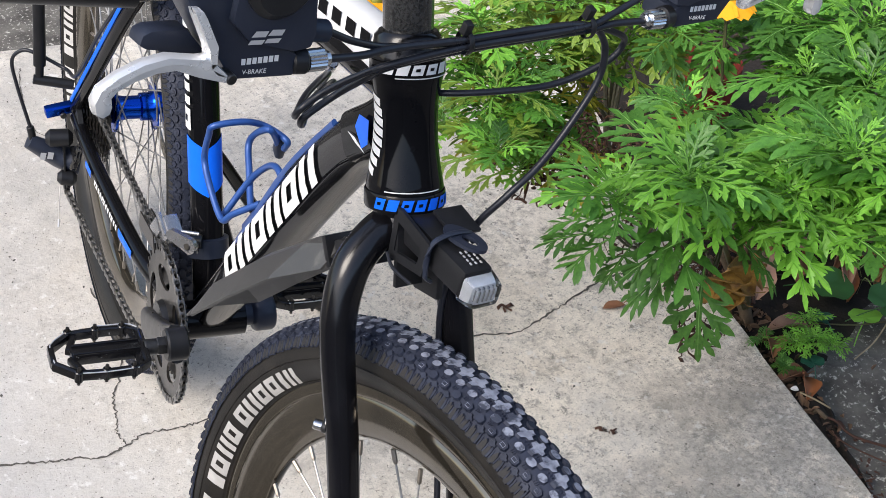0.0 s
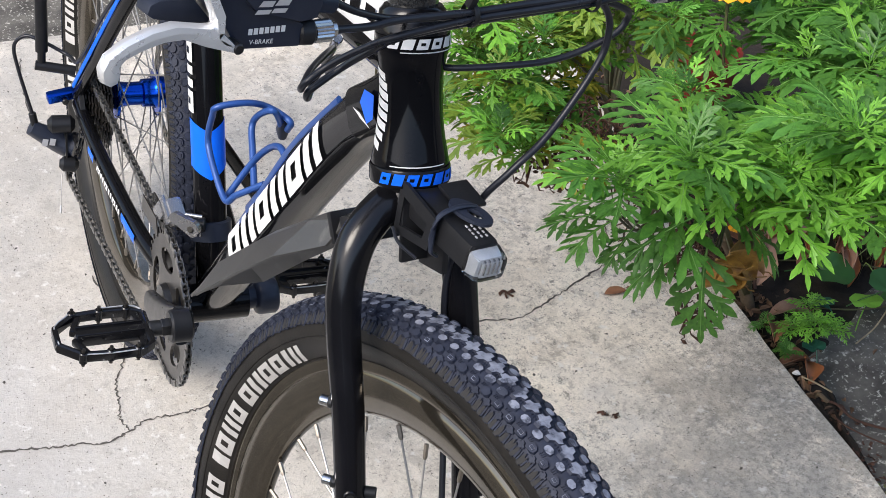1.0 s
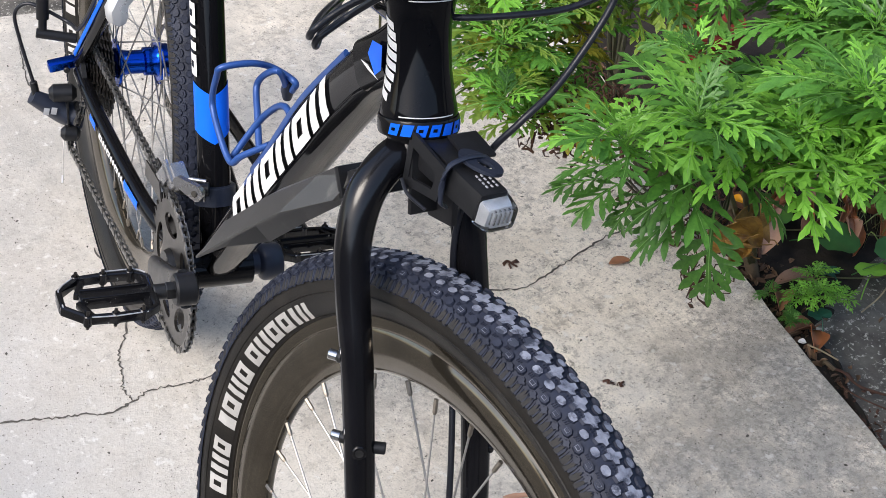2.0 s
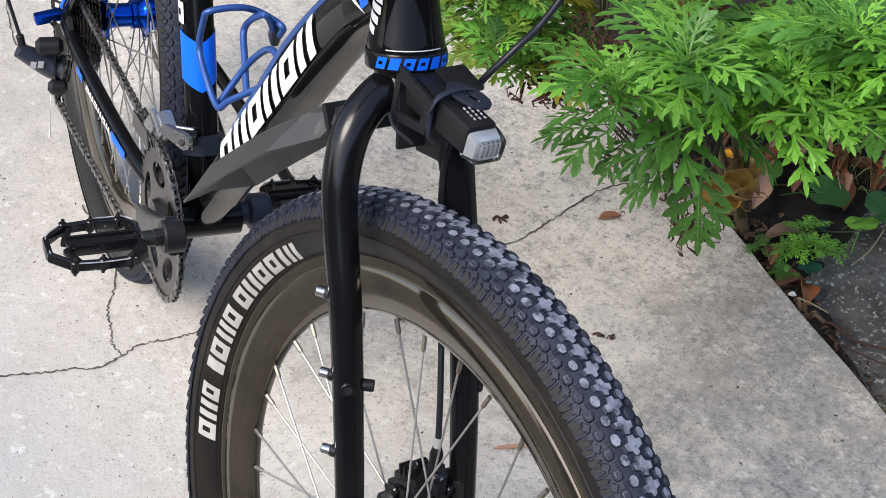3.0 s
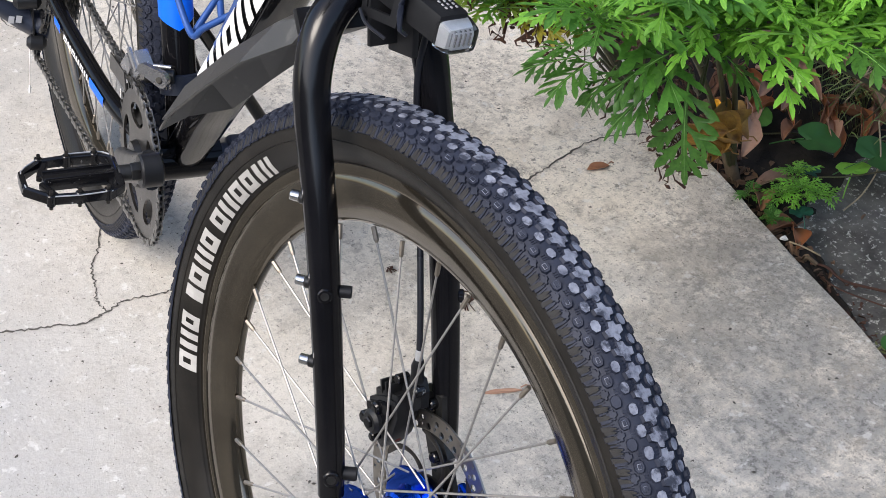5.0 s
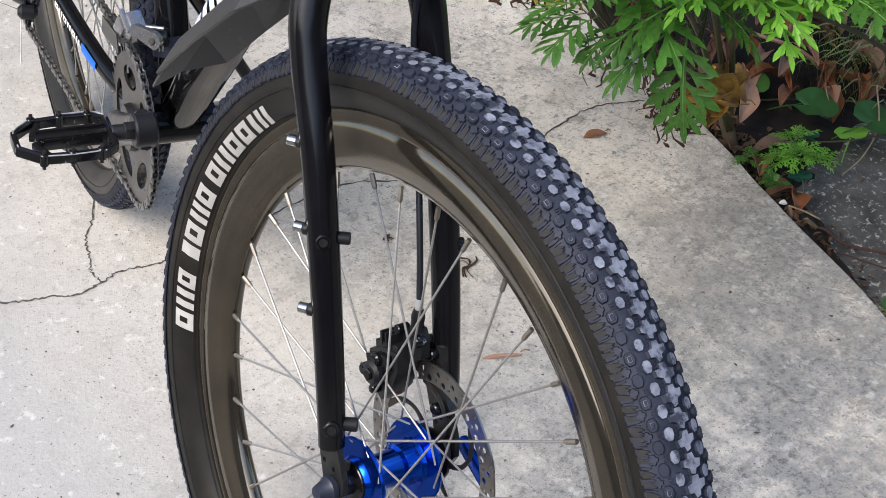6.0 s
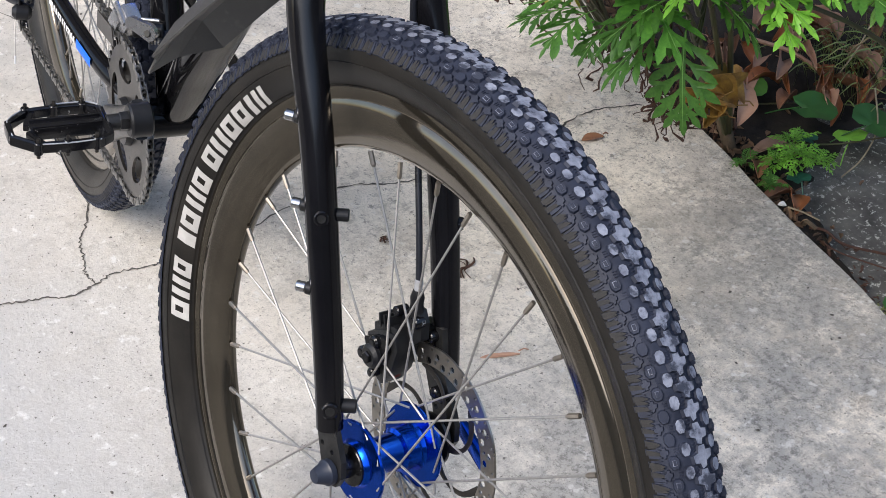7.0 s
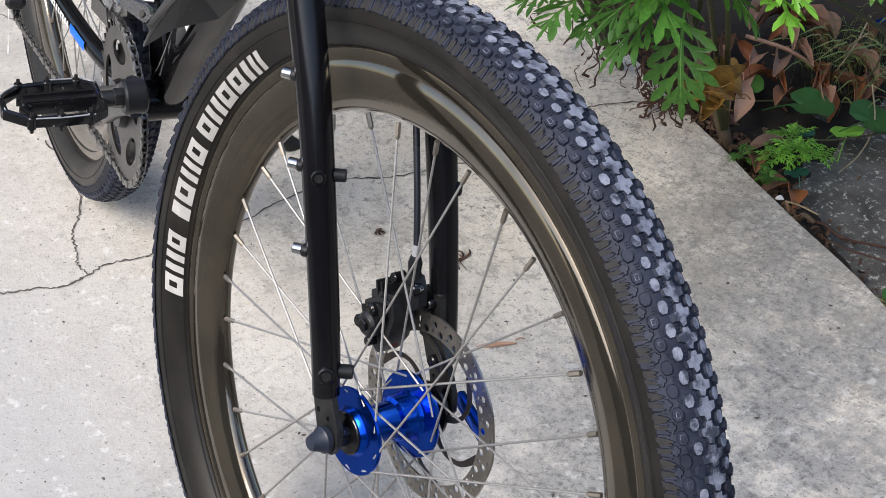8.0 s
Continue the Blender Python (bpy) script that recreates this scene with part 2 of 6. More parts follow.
M_OCHRE = material("dried_ochre_leaf", (0.36, 0.21, 0.04), 0.6, 0.0, (0.16, 0.08, 0.025), 70, 0.9, 0.5, 200)
M_PAPER = material("white_paper", (0.75, 0.75, 0.74), 0.6, 0.0, (0.5, 0.48, 0.45), 60, 0.7)
M_DRYGRASS = material("dry_grass", (0.36, 0.30, 0.19), 0.7, 0.0, (0.22, 0.17, 0.10), 60, 0.8)
M_LITTER = material("leaf_litter", (0.20, 0.12, 0.07), 0.8, 0.0, (0.07, 0.045, 0.032), 14, 1.0, 0.4, 250, (0.34, 0.24, 0.15), 24, 0.56, 0.68)
M_MOSS = material("moss", (0.13, 0.17, 0.05), 0.9, 0.0, (0.22, 0.22, 0.10), 40, 0.9, 0.6, 200)
M_GRASS = material("green_grass_blade", (0.12, 0.20, 0.045), 0.55, 0.0, (0.20, 0.20, 0.07), 30, 0.8)


def translucent(m, share):
    """Lets part of the light pass through a leaf."""
    nt = m.node_tree
    p = nt.nodes["Principled BSDF"]
    p.inputs["Specular IOR Level"].default_value = 0.4
    tr = nt.nodes.new("ShaderNodeBsdfTranslucent")
    mx = nt.nodes.new("ShaderNodeMixShader")
    mx.inputs[0].default_value = share
    nt.links.new(p.inputs["Base Color"].links[0].from_socket, tr.inputs["Color"])
    nt.links.new(p.outputs[0], mx.inputs[1])
    nt.links.new(tr.outputs[0], mx.inputs[2])
    nt.links.new(mx.outputs[0], nt.nodes["Material Output"].inputs["Surface"])


for _m, _s in ((M_RUBBER, 0.24), (M_PLASTIC, 0.30), (M_FORK, 0.40), (M_FRAME, 0.20), (M_NAVY, 0.35), (M_GLOSS, 0.5), (M_BLUE_DECAL, 0.25), (M_CABLE, 0.4), (M_TREAD, 0.26)):
    _m.node_tree.nodes["Principled BSDF"].inputs["Specular IOR Level"].default_value = _s
for _m in (M_LEAF, M_LEAF_YOUNG, M_LEAF_OLIVE, M_LEAF_YELLOW, M_BROADLEAF, M_TEAL):
    translucent(_m, 0.30)
    _m.node_tree.nodes["Principled BSDF"].inputs["Specular IOR Level"].default_value = 0.5


# ---- mesh helpers ----
def part(name, bm, mat, parent=None, label="", m=None, smooth=True, angle=40):
    """Links a bmesh as one object under a thing or a part."""
    me = bpy.data.meshes.new(name)
    bmesh.ops.recalc_face_normals(bm, faces=bm.faces)
    bm.to_mesh(me)
    bm.free()
    return link(name, me, mat, parent, label, m, smooth, angle)


def link(name, me, mat, parent=None, label="", m=None, smooth=True, angle=40):
    mats = mat if isinstance(mat, (list, tuple)) else [mat]
    if not me.materials:
        for x in mats:
            me.materials.append(x)
        if smooth:
            me.shade_smooth()
            me.set_sharp_from_angle(angle=radians(angle))
    ob = new(name, me)
    ob.parent = parent
    if m is not None:
        ob.matrix_local = m
    if label:
        ob["label"] = label
    return ob


def thing(name, label, category, m=None, group="", kind=""):
    e = new(name)
    if m is not None:
        e.matrix_world = m
    e.empty_display_size = 0.05
    return tagged(e, label, category, group, kind)


def spline(points, n=8, closed=False):
    """A smooth line through points (Catmull-Rom)."""
    p = [Vector(q) for q in points]
    out = []
    last = len(p) if closed else len(p) - 1
    for i in range(last):
        if closed:
            a, b, c, d = p[i - 1], p[i], p[(i + 1) % len(p)], p[(i + 2) % len(p)]
        else:
            b, c = p[i], p[i + 1]
            a = p[i - 1] if i else b + (b - c)
            d = p[i + 2] if i + 2 < len(p) else c + (c - b)
        for k in range(n):
            t = k / n
            out.append(0.5 * ((2 * b) + (c - a) * t + (2 * a - 5 * b + 4 * c - d) * t * t + (3 * b - a - 3 * c + d) * t ** 3))
    if not closed:
        out.append(p[-1])
    return out


def sweep(bm, line, radius, segs=12, wide=None, up=None, closed=False, cap=True, power=2.0):
    """A tube along a line; radius a number or one per point; wide: the other half axis (elliptic or boxy section)."""
    line = [Vector(q) for q in line]
    n = len(line)
    rad = radius if isinstance(radius, (list, tuple)) else [radius] * n
    wid = wide if isinstance(wide, (list, tuple)) else [wide if wide else None] * n
    rings = []
    ref = Vector(up) if up else None
    prev = None
    for i in range(n):
        a = line[i - 1] if (i or closed) else line[i]
        b = line[(i + 1) % n] if (i + 1 < n or closed) else line[i]
        d = (b - a).normalized()
        if ref is not None:
            u = (ref - d * ref.dot(d)).normalized()
        elif prev is None:
            u = d.orthogonal().normalized()
        else:
            u = (prev - d * prev.dot(d)).normalized()
        prev = u
        v = d.cross(u)
        r, w = rad[i], wid[i] if wid[i] else rad[i]
        ring = []
        for k in range(segs):
            t = 2 * math.pi * k / segs
            c, s = math.cos(t), math.sin(t)
            e = 2.0 / power
            c2, s2 = math.copysign(abs(c) ** e, c), math.copysign(abs(s) ** e, s)
            ring.append(bm.verts.new(line[i] + u * (r * c2) + v * (w * s2)))
        rings.append(ring)
    m = n if closed else n - 1
    for i in range(m):
        r0, r1 = rings[i], rings[(i + 1) % n]
        for k in range(segs):
            bm.faces.new((r0[k], r0[(k + 1) % segs], r1[(k + 1) % segs], r1[k]))
    if cap and not closed:
        bm.faces.new(rings[0][::-1])
        bm.faces.new(rings[-1])
    return bm


def tube(line, radius, segs=12, **k):
    return sweep(bmesh.new(), line, radius, segs, **k)


def lathe(profile, segs=64, bm=None, closed=False, axis="y", start=0.0, turn=360.0):
    """Turns (radius, along) points about the y (or z) axis."""
    bm = bm or bmesh.new()
    full = turn >= 360.0
    rings = []
    for i in range(segs if full else segs + 1):
        t = radians(start + turn * i / segs)
        c, s = math.cos(t), math.sin(t)
        rings.append([bm.verts.new((r * c, y, r * s) if axis == "y" else (r * c, r * s, y)) for r, y in profile])
    n = len(profile)
    for i in range(segs):
        a, b = rings[i], rings[(i + 1) % len(rings)]
        for k in range(n if closed else n - 1):
            q = [a[k], a[(k + 1) % n], b[(k + 1) % n], b[k]]
            bm.faces.new(q)
    bmesh.ops.remove_doubles(bm, verts=bm.verts, dist=1e-7)
    return bm


def box(size, m=None, bevel=0.0, bm=None, taper=None):
    """A bevelled box; taper: scale of the +x end in y and z."""
    fresh = bmesh.new()
    bmesh.ops.create_cube(fresh, size=1.0)
    for v in fresh.verts:
        v.co = Vector((v.co.x * size[0], v.co.y * size[1], v.co.z * size[2]))
        if taper and v.co.x > 0:
            v.co.y *= taper[0]
            v.co.z *= taper[1]
    if bevel:
        bmesh.ops.bevel(fresh, geom=fresh.edges[:], offset=bevel, segments=2, affect="EDGES", profile=0.7)
    if m is not None:
        bmesh.ops.transform(fresh, matrix=m, verts=fresh.verts)
    if bm is None:
        return fresh
    return join(bm, fresh)


def join(bm, other):
    me = bpy.data.meshes.new("tmp")
    other.to_mesh(me)
    other.free()
    bm.from_mesh(me)
    bpy.data.meshes.remove(me)
    return bm


def rod(a, b, r, segs=12, r2=None, bm=None):
    bm = bm or bmesh.new()
    return sweep(bm, [a, b], [r, r if r2 is None else r2], segs)


def chamfer_rod(a, b, r, ch=0.15, segs=16, bm=None):
    """A short cylinder with chamfered ends."""
    a, b = Vector(a), Vector(b)
    d = (b - a)
    c = min(r * ch, d.length * 0.3)
    e = d.normalized() * c
    return sweep(bm or bmesh.new(), [a, a + e, b - e, b], [r - c, r, r, r - c], segs)


def _moved(bm, m):
    bmesh.ops.transform(bm, matrix=m, verts=bm.verts)
    return bm


def plate(outline, thick, holes=(), m=None):
    """A flat plate from 2D loops (x, y), with holes, thick along z, rims closed."""
    bm = bmesh.new()
    edges = []
    for loop in (outline, *holes):
        vs = [bm.verts.new((x, y, 0)) for x, y in loop]
        edges += [bm.edges.new((vs[i], vs[(i + 1) % len(vs)])) for i in range(len(vs))]
    bmesh.ops.triangle_fill(bm, use_beauty=True, use_dissolve=False, edges=edges)
    top = bmesh.ops.extrude_face_region(bm, geom=bm.faces[:])
    bmesh.ops.translate(bm, vec=(0, 0, thick), verts=[g for g in top["geom"] if isinstance(g, bmesh.types.BMVert)])
    if m is not None:
        bmesh.ops.transform(bm, matrix=m, verts=bm.verts)
    return bm


def soft_plate(outline, thick, bevel, m):
    """A plate with rounded rims."""
    bm = plate(outline, thick)
    rim = [e for e in bm.edges if len(e.link_faces) == 2 and e.calc_face_angle(0) > 1.0 and e.calc_length() > 0.0015]
    bmesh.ops.bevel(bm, geom=rim, offset=bevel, segments=2, affect="EDGES", profile=0.7)
    return _moved(bm, m)


def circle(r, n=16, cx=0.0, cy=0.0, sx=1.0):
    return [(cx + sx * r * math.cos(2 * math.pi * i / n), cy + r * math.sin(2 * math.pi * i / n)) for i in range(n)]


Y_UP = Matrix(((1, 0, 0, 0), (0, 0, -1, 0), (0, 1, 0, 0), (0, 0, 0, 1)))   # lays an xy plate into the xz plane

# ---- ground ----
rnd = random.Random(4)


def edge_x(y):
    """Where the slab's planted edge runs."""
    return -0.135 - (y - 0.7977) * 3.566 if y < 0.92 else -0.571 - (y - 0.92) * 2.86


def jag(i, amp):
    return amp * noise.noise(Vector((i * 0.73, 5.1, 2.3)))


def build_ground():
    bm = bmesh.new()
    half = 60.0
    xs = sorted(set([-half, -20, -8, -4] + [round(-2.5 + 0.1 * i, 3) for i in range(41)] + [4, 8, 20, half]))
    ys = sorted(set([-half, -20, -8, -3] + [round(-1.0 + 0.1 * i, 3) for i in range(41)] + [5, 10, 20, half]))
    grid = [[bm.verts.new((x, y, -0.035 + (0.012 * noise.noise(Vector((x * 3, y * 3, 0))) if abs(x) < 3 and abs(y) < 3.5 else 0)))
             for y in ys] for x in xs]
    for i in range(len(xs) - 1):
        for j in range(len(ys) - 1):
            bm.faces.new((grid[i][j], grid[i + 1][j], grid[i + 1][j + 1], grid[i][j + 1]))
    ob = part("ground", bm, M_OLD_CONCRETE)
    return tagged(ob, "dark weathered ground with moss and soil round the slab", "ground", kind="structure")


def build_slab():
    """The pale concrete slab under the bicycle, with a slightly chipped edge to the plants."""
    loop = []
    for i in range(117):
        y = 0.20 + i * 0.009
        chip = max(0.0, noise.noise(Vector((y * 23.0, 1.7, 0.4))) - 0.15) * 0.030
        loop.append((edge_x(y) + jag(i * 0.4, 0.009) + jag(i * 2.3, 0.004) - chip, y + jag(i * 0.4 + 90, 0.005) - 0.35 * chip))
    far = [(-1.49, 1.250), (-1.62, 0.90), (-1.75, 0.50), (-1.81, 0.35), (-2.05, -0.25), (-2.2, -0.62), (-0.9, -0.48), (-0.35, -0.34), (0.12, -0.12), (0.22, 0.20)]
    loop = [p for p in loop if p[0] < 0.24]
    outline = loop + far
    bm = plate(outline, 0.05)
    bmesh.ops.translate(bm, vec=(0, 0, -0.05), verts=bm.verts)
    ob = part("pavement", bm, M_CONCRETE, smooth=False)
    return tagged(ob, "pale stained concrete slab with hairline cracks and a chipped edge", "pavement", kind="structure")


def ribbon(line, widths, z, seed):
    r = random.Random(seed)
    bm = bmesh.new()
    pts = spline([(x, y, z) for x, y in line], 10)
    prev = None
    for i, p in enumerate(pts):
        a, b = pts[max(0, i - 1)], pts[min(len(pts) - 1, i + 1)]
        d = (b - a).normalized()
        nrm = Vector((-d.y, d.x, 0))
        q = p + nrm * r.uniform(-0.0022, 0.0022)
        w = widths * (0.35 + r.random() * 0.9) * (0.5 if i in (0, len(pts) - 1) else 1.0)
        pair = (bm.verts.new(q + nrm * w), bm.verts.new(q - nrm * w))
        if prev:
            bm.faces.new((prev[0], prev[1], pair[1], pair[0]))
        prev = pair
    return bm


ground = build_ground()
slab = build_slab()
CRACKS = [
    (0.0017, [(-0.86, -0.12), (-0.826, -0.038), (-0.806, 0.0), (-0.79, 0.035), (-0.772, 0.063), (-0.776, 0.098), (-0.782, 0.125), (-0.768, 0.17), (-0.762, 0.20), (-0.758, 0.30), (-0.768, 0.372), (-0.761, 0.456), (-0.722, 0.52), (-0.697, 0.6), (-0.676, 0.641), (-0.682, 0.70), (-0.695, 0.766), (-0.70, 0.83), (-0.668, 0.90)]),
    (0.0013, [(-0.776, 0.098), (-0.807, 0.098), (-0.838, 0.113), (-0.872, 0.125), (-0.914, 0.158), (-0.99, 0.19), (-1.10, 0.20)]),
    (0.0011, [(-1.73, 0.37), (-1.715, 0.363), (-1.627, 0.329), (-1.535, 0.309), (-1.43, 0.33), (-1.3, 0.30)]),
]
for i, (w, line) in enumerate(CRACKS):
    part("crack", ribbon(line, w, 0.0008, i), M_CRACK, slab, "thin dirty crack in the concrete", smooth=False)


def speck(size, seed):
    """A crumb of dirt: a small uneven flake."""
    r = random.Random(seed)
    bm = bmesh.new()
    n = 7
    top = bm.verts.new((0, 0, size * 0.25))
    ring = [bm.verts.new((size * (0.4 + r.random()) * math.cos(2 * math.pi * k / n), size * (0.3 + 0.5 * r.random()) * math.sin(2 * math.pi * k / n), 0.0002)) for k in range(n)]
    for k in range(n):
        bm.faces.new((top, ring[k], ring[(k + 1) % n]))
    return bm


def build_specks():
    """Dirt crumbs scattered over the slab."""
    bm = bmesh.new()
    r = random.Random(8)
    for i in range(420):
        x, y = r.uniform(-1.7, 0.3), r.uniform(-0.35, 1.0)
        if x > edge_x(y) - 0.03:
            continue
        s = r.choice((0.0012, 0.0016, 0.002, 0.003))
        join(bm, _moved(speck(s, i), pose(x, y, 0.0006, 0, 0, r.uniform(0, 360))))
    return tagged(part("dirt_specks", bm, M_CRACK, smooth=False), "small dark dirt crumbs scattered on concrete", "dirt", kind="stuff")


build_specks()


def plain_wall(name, size, at, label):
    ob = part(name, box(size, pose(*at)), M_WALL, smooth=False)
    return tagged(ob, label, "wall", kind="structure")


tagged(part("wall_north", box((8.0, 0.2, 4.6), pose(-2.75, 2.15, 2.265, 0, 0, 54)), M_DARK_WALL, smooth=False), "tall dark unseen wall beyond the plants, added to darken reflections", "wall", kind="structure")
plain_wall("wall_east", (0.2, 9.0, 1.7), (3.9, 0.0, 0.815), "plain grey unseen wall, added to darken reflections")
plain_wall("wall_south", (5.6, 0.2, 1.7), (1.3, -4.0, 0.815), "plain grey unseen wall, added to darken reflections")

# ---- the bicycle ----
F = pose(0, 0, 0.3376, -11.88, 0, 0)                       # front wheel: axle at the origin, x ahead, y to the bicycle's left
B = pose(-0.9894, 0.2455, 0.3419, -8.067, 0, -14.05)       # frame: rear axle at the origin
bicycle = thing("bicycle", "black mountain bicycle with blue and white trim on a side stand", "bicycle")
PITCH = 144                                                # tread blocks round a tyre


def ring_at(r, deg, y=0.0):
    t = radians(deg)
    return Vector((r * math.cos(t), y, r * math.sin(t)))


def tyre_profile():
    half = [(0.2872, 0.0094), (0.2885, 0.0118), (0.2930, 0.0165), (0.3000, 0.0215), (0.3080, 0.0250), (0.3170, 0.0256), (0.3255, 0.0236), (0.3335, 0.0170), (0.3374, 0.0095), (0.3386, 0.0)]
    return half + [(r, -y) for r, y in half[-2::-1]]


def block(bm, deg, y, r0, h, ln, wd, shape, top=1, lean=0.0, skew=0.0):
    """A tread block on the tyre: ln along the tyre, wd across it."""
    t = radians(deg)
    out = Vector((math.cos(t), 0, math.sin(t)))
    tan = Vector((-math.sin(t), 0, math.cos(t)))
    side = Vector((0, 1, 0))
    if lean:
        n = (out * math.cos(lean) + side * math.sin(lean)).normalized()
        side = (side * math.cos(lean) - out * math.sin(lean)).normalized()
        out = n
    o = Vector((r0 * math.cos(t), y, r0 * math.sin(t)))
    low, high = [], []
    for a, b in shape:
        p = o + tan * ((a + skew * b) * ln) + side * (b * wd)
        q = o + tan * ((a + skew * b) * ln * 0.86) + side * (b * wd * 0.86) + out * h
        low.append(bm.verts.new(p))
        high.append(bm.verts.new(q))
    n = len(shape)
    f = bm.faces.new(high)
    f.material_index = top
    for k in range(n):
        bm.faces.new((low[k], low[(k + 1) % n], high[(k + 1) % n], high[k]))


HEXA = [(-0.5, -0.25), (-0.5, 0.25), (-0.15, 0.5), (0.3, 0.45), (0.5, 0.2), (0.5, -0.2), (0.3, -0.45), (-0.15, -0.5)]
OBLONG = [(-0.5, -0.5), (-0.5, 0.5), (0.5, 0.5), (0.5, -0.5)]


LUG = [(-0.5, -0.5), (-0.34, 0.2), (-0.1, 0.5), (0.1, 0.5), (0.34, 0.2), (0.5, -0.5)]
PUZZLE = [(-0.52, -0.10), (-0.46, 0.16), (-0.22, 0.20), (-0.12, 0.50), (0.20, 0.54), (0.26, 0.24), (0.50, 0.20), (0.54, -0.14), (0.24, -0.24), (0.20, -0.54), (-0.16, -0.48), (-0.24, -0.20)]


def build_tread():
    """Tread: a row of puzzle-shaped centre blocks, hexagonal blocks beside it, slotted shoulder blocks, tapering side lugs and fine sipes."""
    bm = bmesh.new()
    rnd = random.Random(41)
    step = 360.0 / PITCH
    for i in range(PITCH):
        d = i * step
        worn = rnd.uniform(0.94, 1.08)
        flip = 1 if i % 2 else -1
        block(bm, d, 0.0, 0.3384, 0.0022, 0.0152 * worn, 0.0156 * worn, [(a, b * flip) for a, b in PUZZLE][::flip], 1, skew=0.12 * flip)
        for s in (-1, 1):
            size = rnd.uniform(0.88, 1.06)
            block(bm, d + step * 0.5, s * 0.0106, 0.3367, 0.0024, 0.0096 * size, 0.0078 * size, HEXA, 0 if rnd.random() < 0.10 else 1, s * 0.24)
            block(bm, d + step * 0.05, s * 0.0174, 0.3326, 0.0030, 0.0092, 0.0074, HEXA, 0, s * 0.60)
            if rnd.random() < 0.8:                            # worn grey rim with a dark slot
                k = rnd.uniform(0.85, 1.05)
                block(bm, d + step * 0.05, s * 0.0191, 0.3350, 0.0004, 0.0050 * k, 0.0034 * k, OBLONG, 1, s * 0.60)
                block(bm, d + step * 0.05, s * 0.0192, 0.3353, 0.0005, 0.0038 * k, 0.0023 * k, OBLONG, 0, s * 0.60)
            block(bm, d + step * (0.55 + rnd.uniform(-0.04, 0.04)), s * 0.0208, 0.3296, 0.0016, 0.0074, 0.0060 * size, PUZZLE, 0, s * 0.85)
            for k, ln, wd, h, col in ((0.02, 0.0042, 0.0112, 0.0011, 2), (0.22, 0.0016, 0.0085, 0.0008, 0), (0.40, 0.0040, 0.0098, 0.0010, 0), (0.56, 0.0044, 0.0118, 0.0012, 2), (0.74, 0.0018, 0.0080, 0.0008, 0), (0.88, 0.0036, 0.0094, 0.0010, 2)):
                run = wd * rnd.uniform(0.88, 1.12)            # side lugs that taper down to the sidewall
                block(bm, d + step * (k + rnd.uniform(-0.03, 0.03)), s * 0.0238, 0.3246, h, ln, run, [(a, b * -s) for a, b in LUG][::-s], col, s * 1.12, skew=s * rnd.uniform(0.15, 0.75))
            for k in (0.38, 0.50, 0.62):
                block(bm, d + step * k, s * 0.0150, 0.3347, 0.0011, 0.0008, 0.0038, OBLONG, 0, s * 0.44)
                block(bm, d + step * (k + 0.02), s * 0.0222, 0.3274, 0.0010, 0.0007, 0.0040, OBLONG, 0, s * 0.95)
        for k in (-0.16, 0.0, 0.16):
            for s in (-1, 1):
                block(bm, d + step * (0.5 + k), s * 0.0036, 0.3382, 0.0012, 0.0008, 0.0032, OBLONG, 0)
    return bm


# plain mark shapes as boxes in a unit square: from, to along the line; from, to in height
SHAPES = {"frame": ((0, 1, 0.72, 1), (0, 0.34, 0.28, 0.72), (0.66, 1, 0.28, 0.72), (0, 1, 0, 0.28)),
          "rails": ((0, 0.38, 0, 1), (0.62, 1, 0, 1)),
          "bar": ((0, 1, 0, 1),)}


def letter_block(bm, d0, d1, r0, r1, y, kind):
    """One raised plain mark on the sidewall, slanted."""
    for u0, u1, v0, v1 in SHAPES[kind]:
        k = 3
        prev = None
        for i in range(k + 1):
            a = d0 + (d1 - d0) * (u0 + (u1 - u0) * i / k)
            row = []
            for v in (v0, (v0 + v1) / 2, v1):
                q = r0 + (r1 - r0) * v
                w = ring_at(q, a - 0.9 * (v - 0.5), 0)
                w.y = sidewall(q) * y
                row.append(bm.verts.new(w))
            if prev:
                for n in (0, 1):
                    bm.faces.new((prev[n], prev[n + 1], row[n + 1], row[n]))
            prev = row


def sidewall(r):
    """How far the sidewall stands out at a radius, just proud of the rubber."""
    pts = tyre_profile()[:6]
    for (r0, y0), (r1, y1) in zip(pts, pts[1:]):
        if r <= r1:
            return y0 + (y1 - y0) * (r - r0) / (r1 - r0) + 0.0006
    return pts[-1][1]


MARKS = [(187.6, 184.2, "frame"), (183.4, 180.0, "rails"), (179.2, 176.2, "frame"), (172.8, 170.4, "bar"), (169.6, 165.8, "frame"), (164.8, 161.4, "rails"), (160.6, 157.0, "frame"),
         (154.8, 151.2, "frame"), (150.4, 146.6, "rails"), (145.8, 142.2, "frame"), (141.4, 137.8, "frame"), (136.8, 135.3, "bar"), (134.4, 131.2, "rails")]


def rim_profile():
    half = [(0.2895, 0.0090), (0.2888, 0.0104), (0.2878, 0.0108), (0.2792, 0.0112), (0.2784, 0.0106), (0.2774, 0.0112), (0.2750, 0.0124), (0.2700, 0.0132), (0.2640, 0.0129), (0.2580, 0.0116), (0.2510, 0.0096), (0.2450, 0.0074), (0.2414, 0.0046), (0.2398, 0.0)]
    return half + [(r, -y) for r, y in half[-2::-1]]


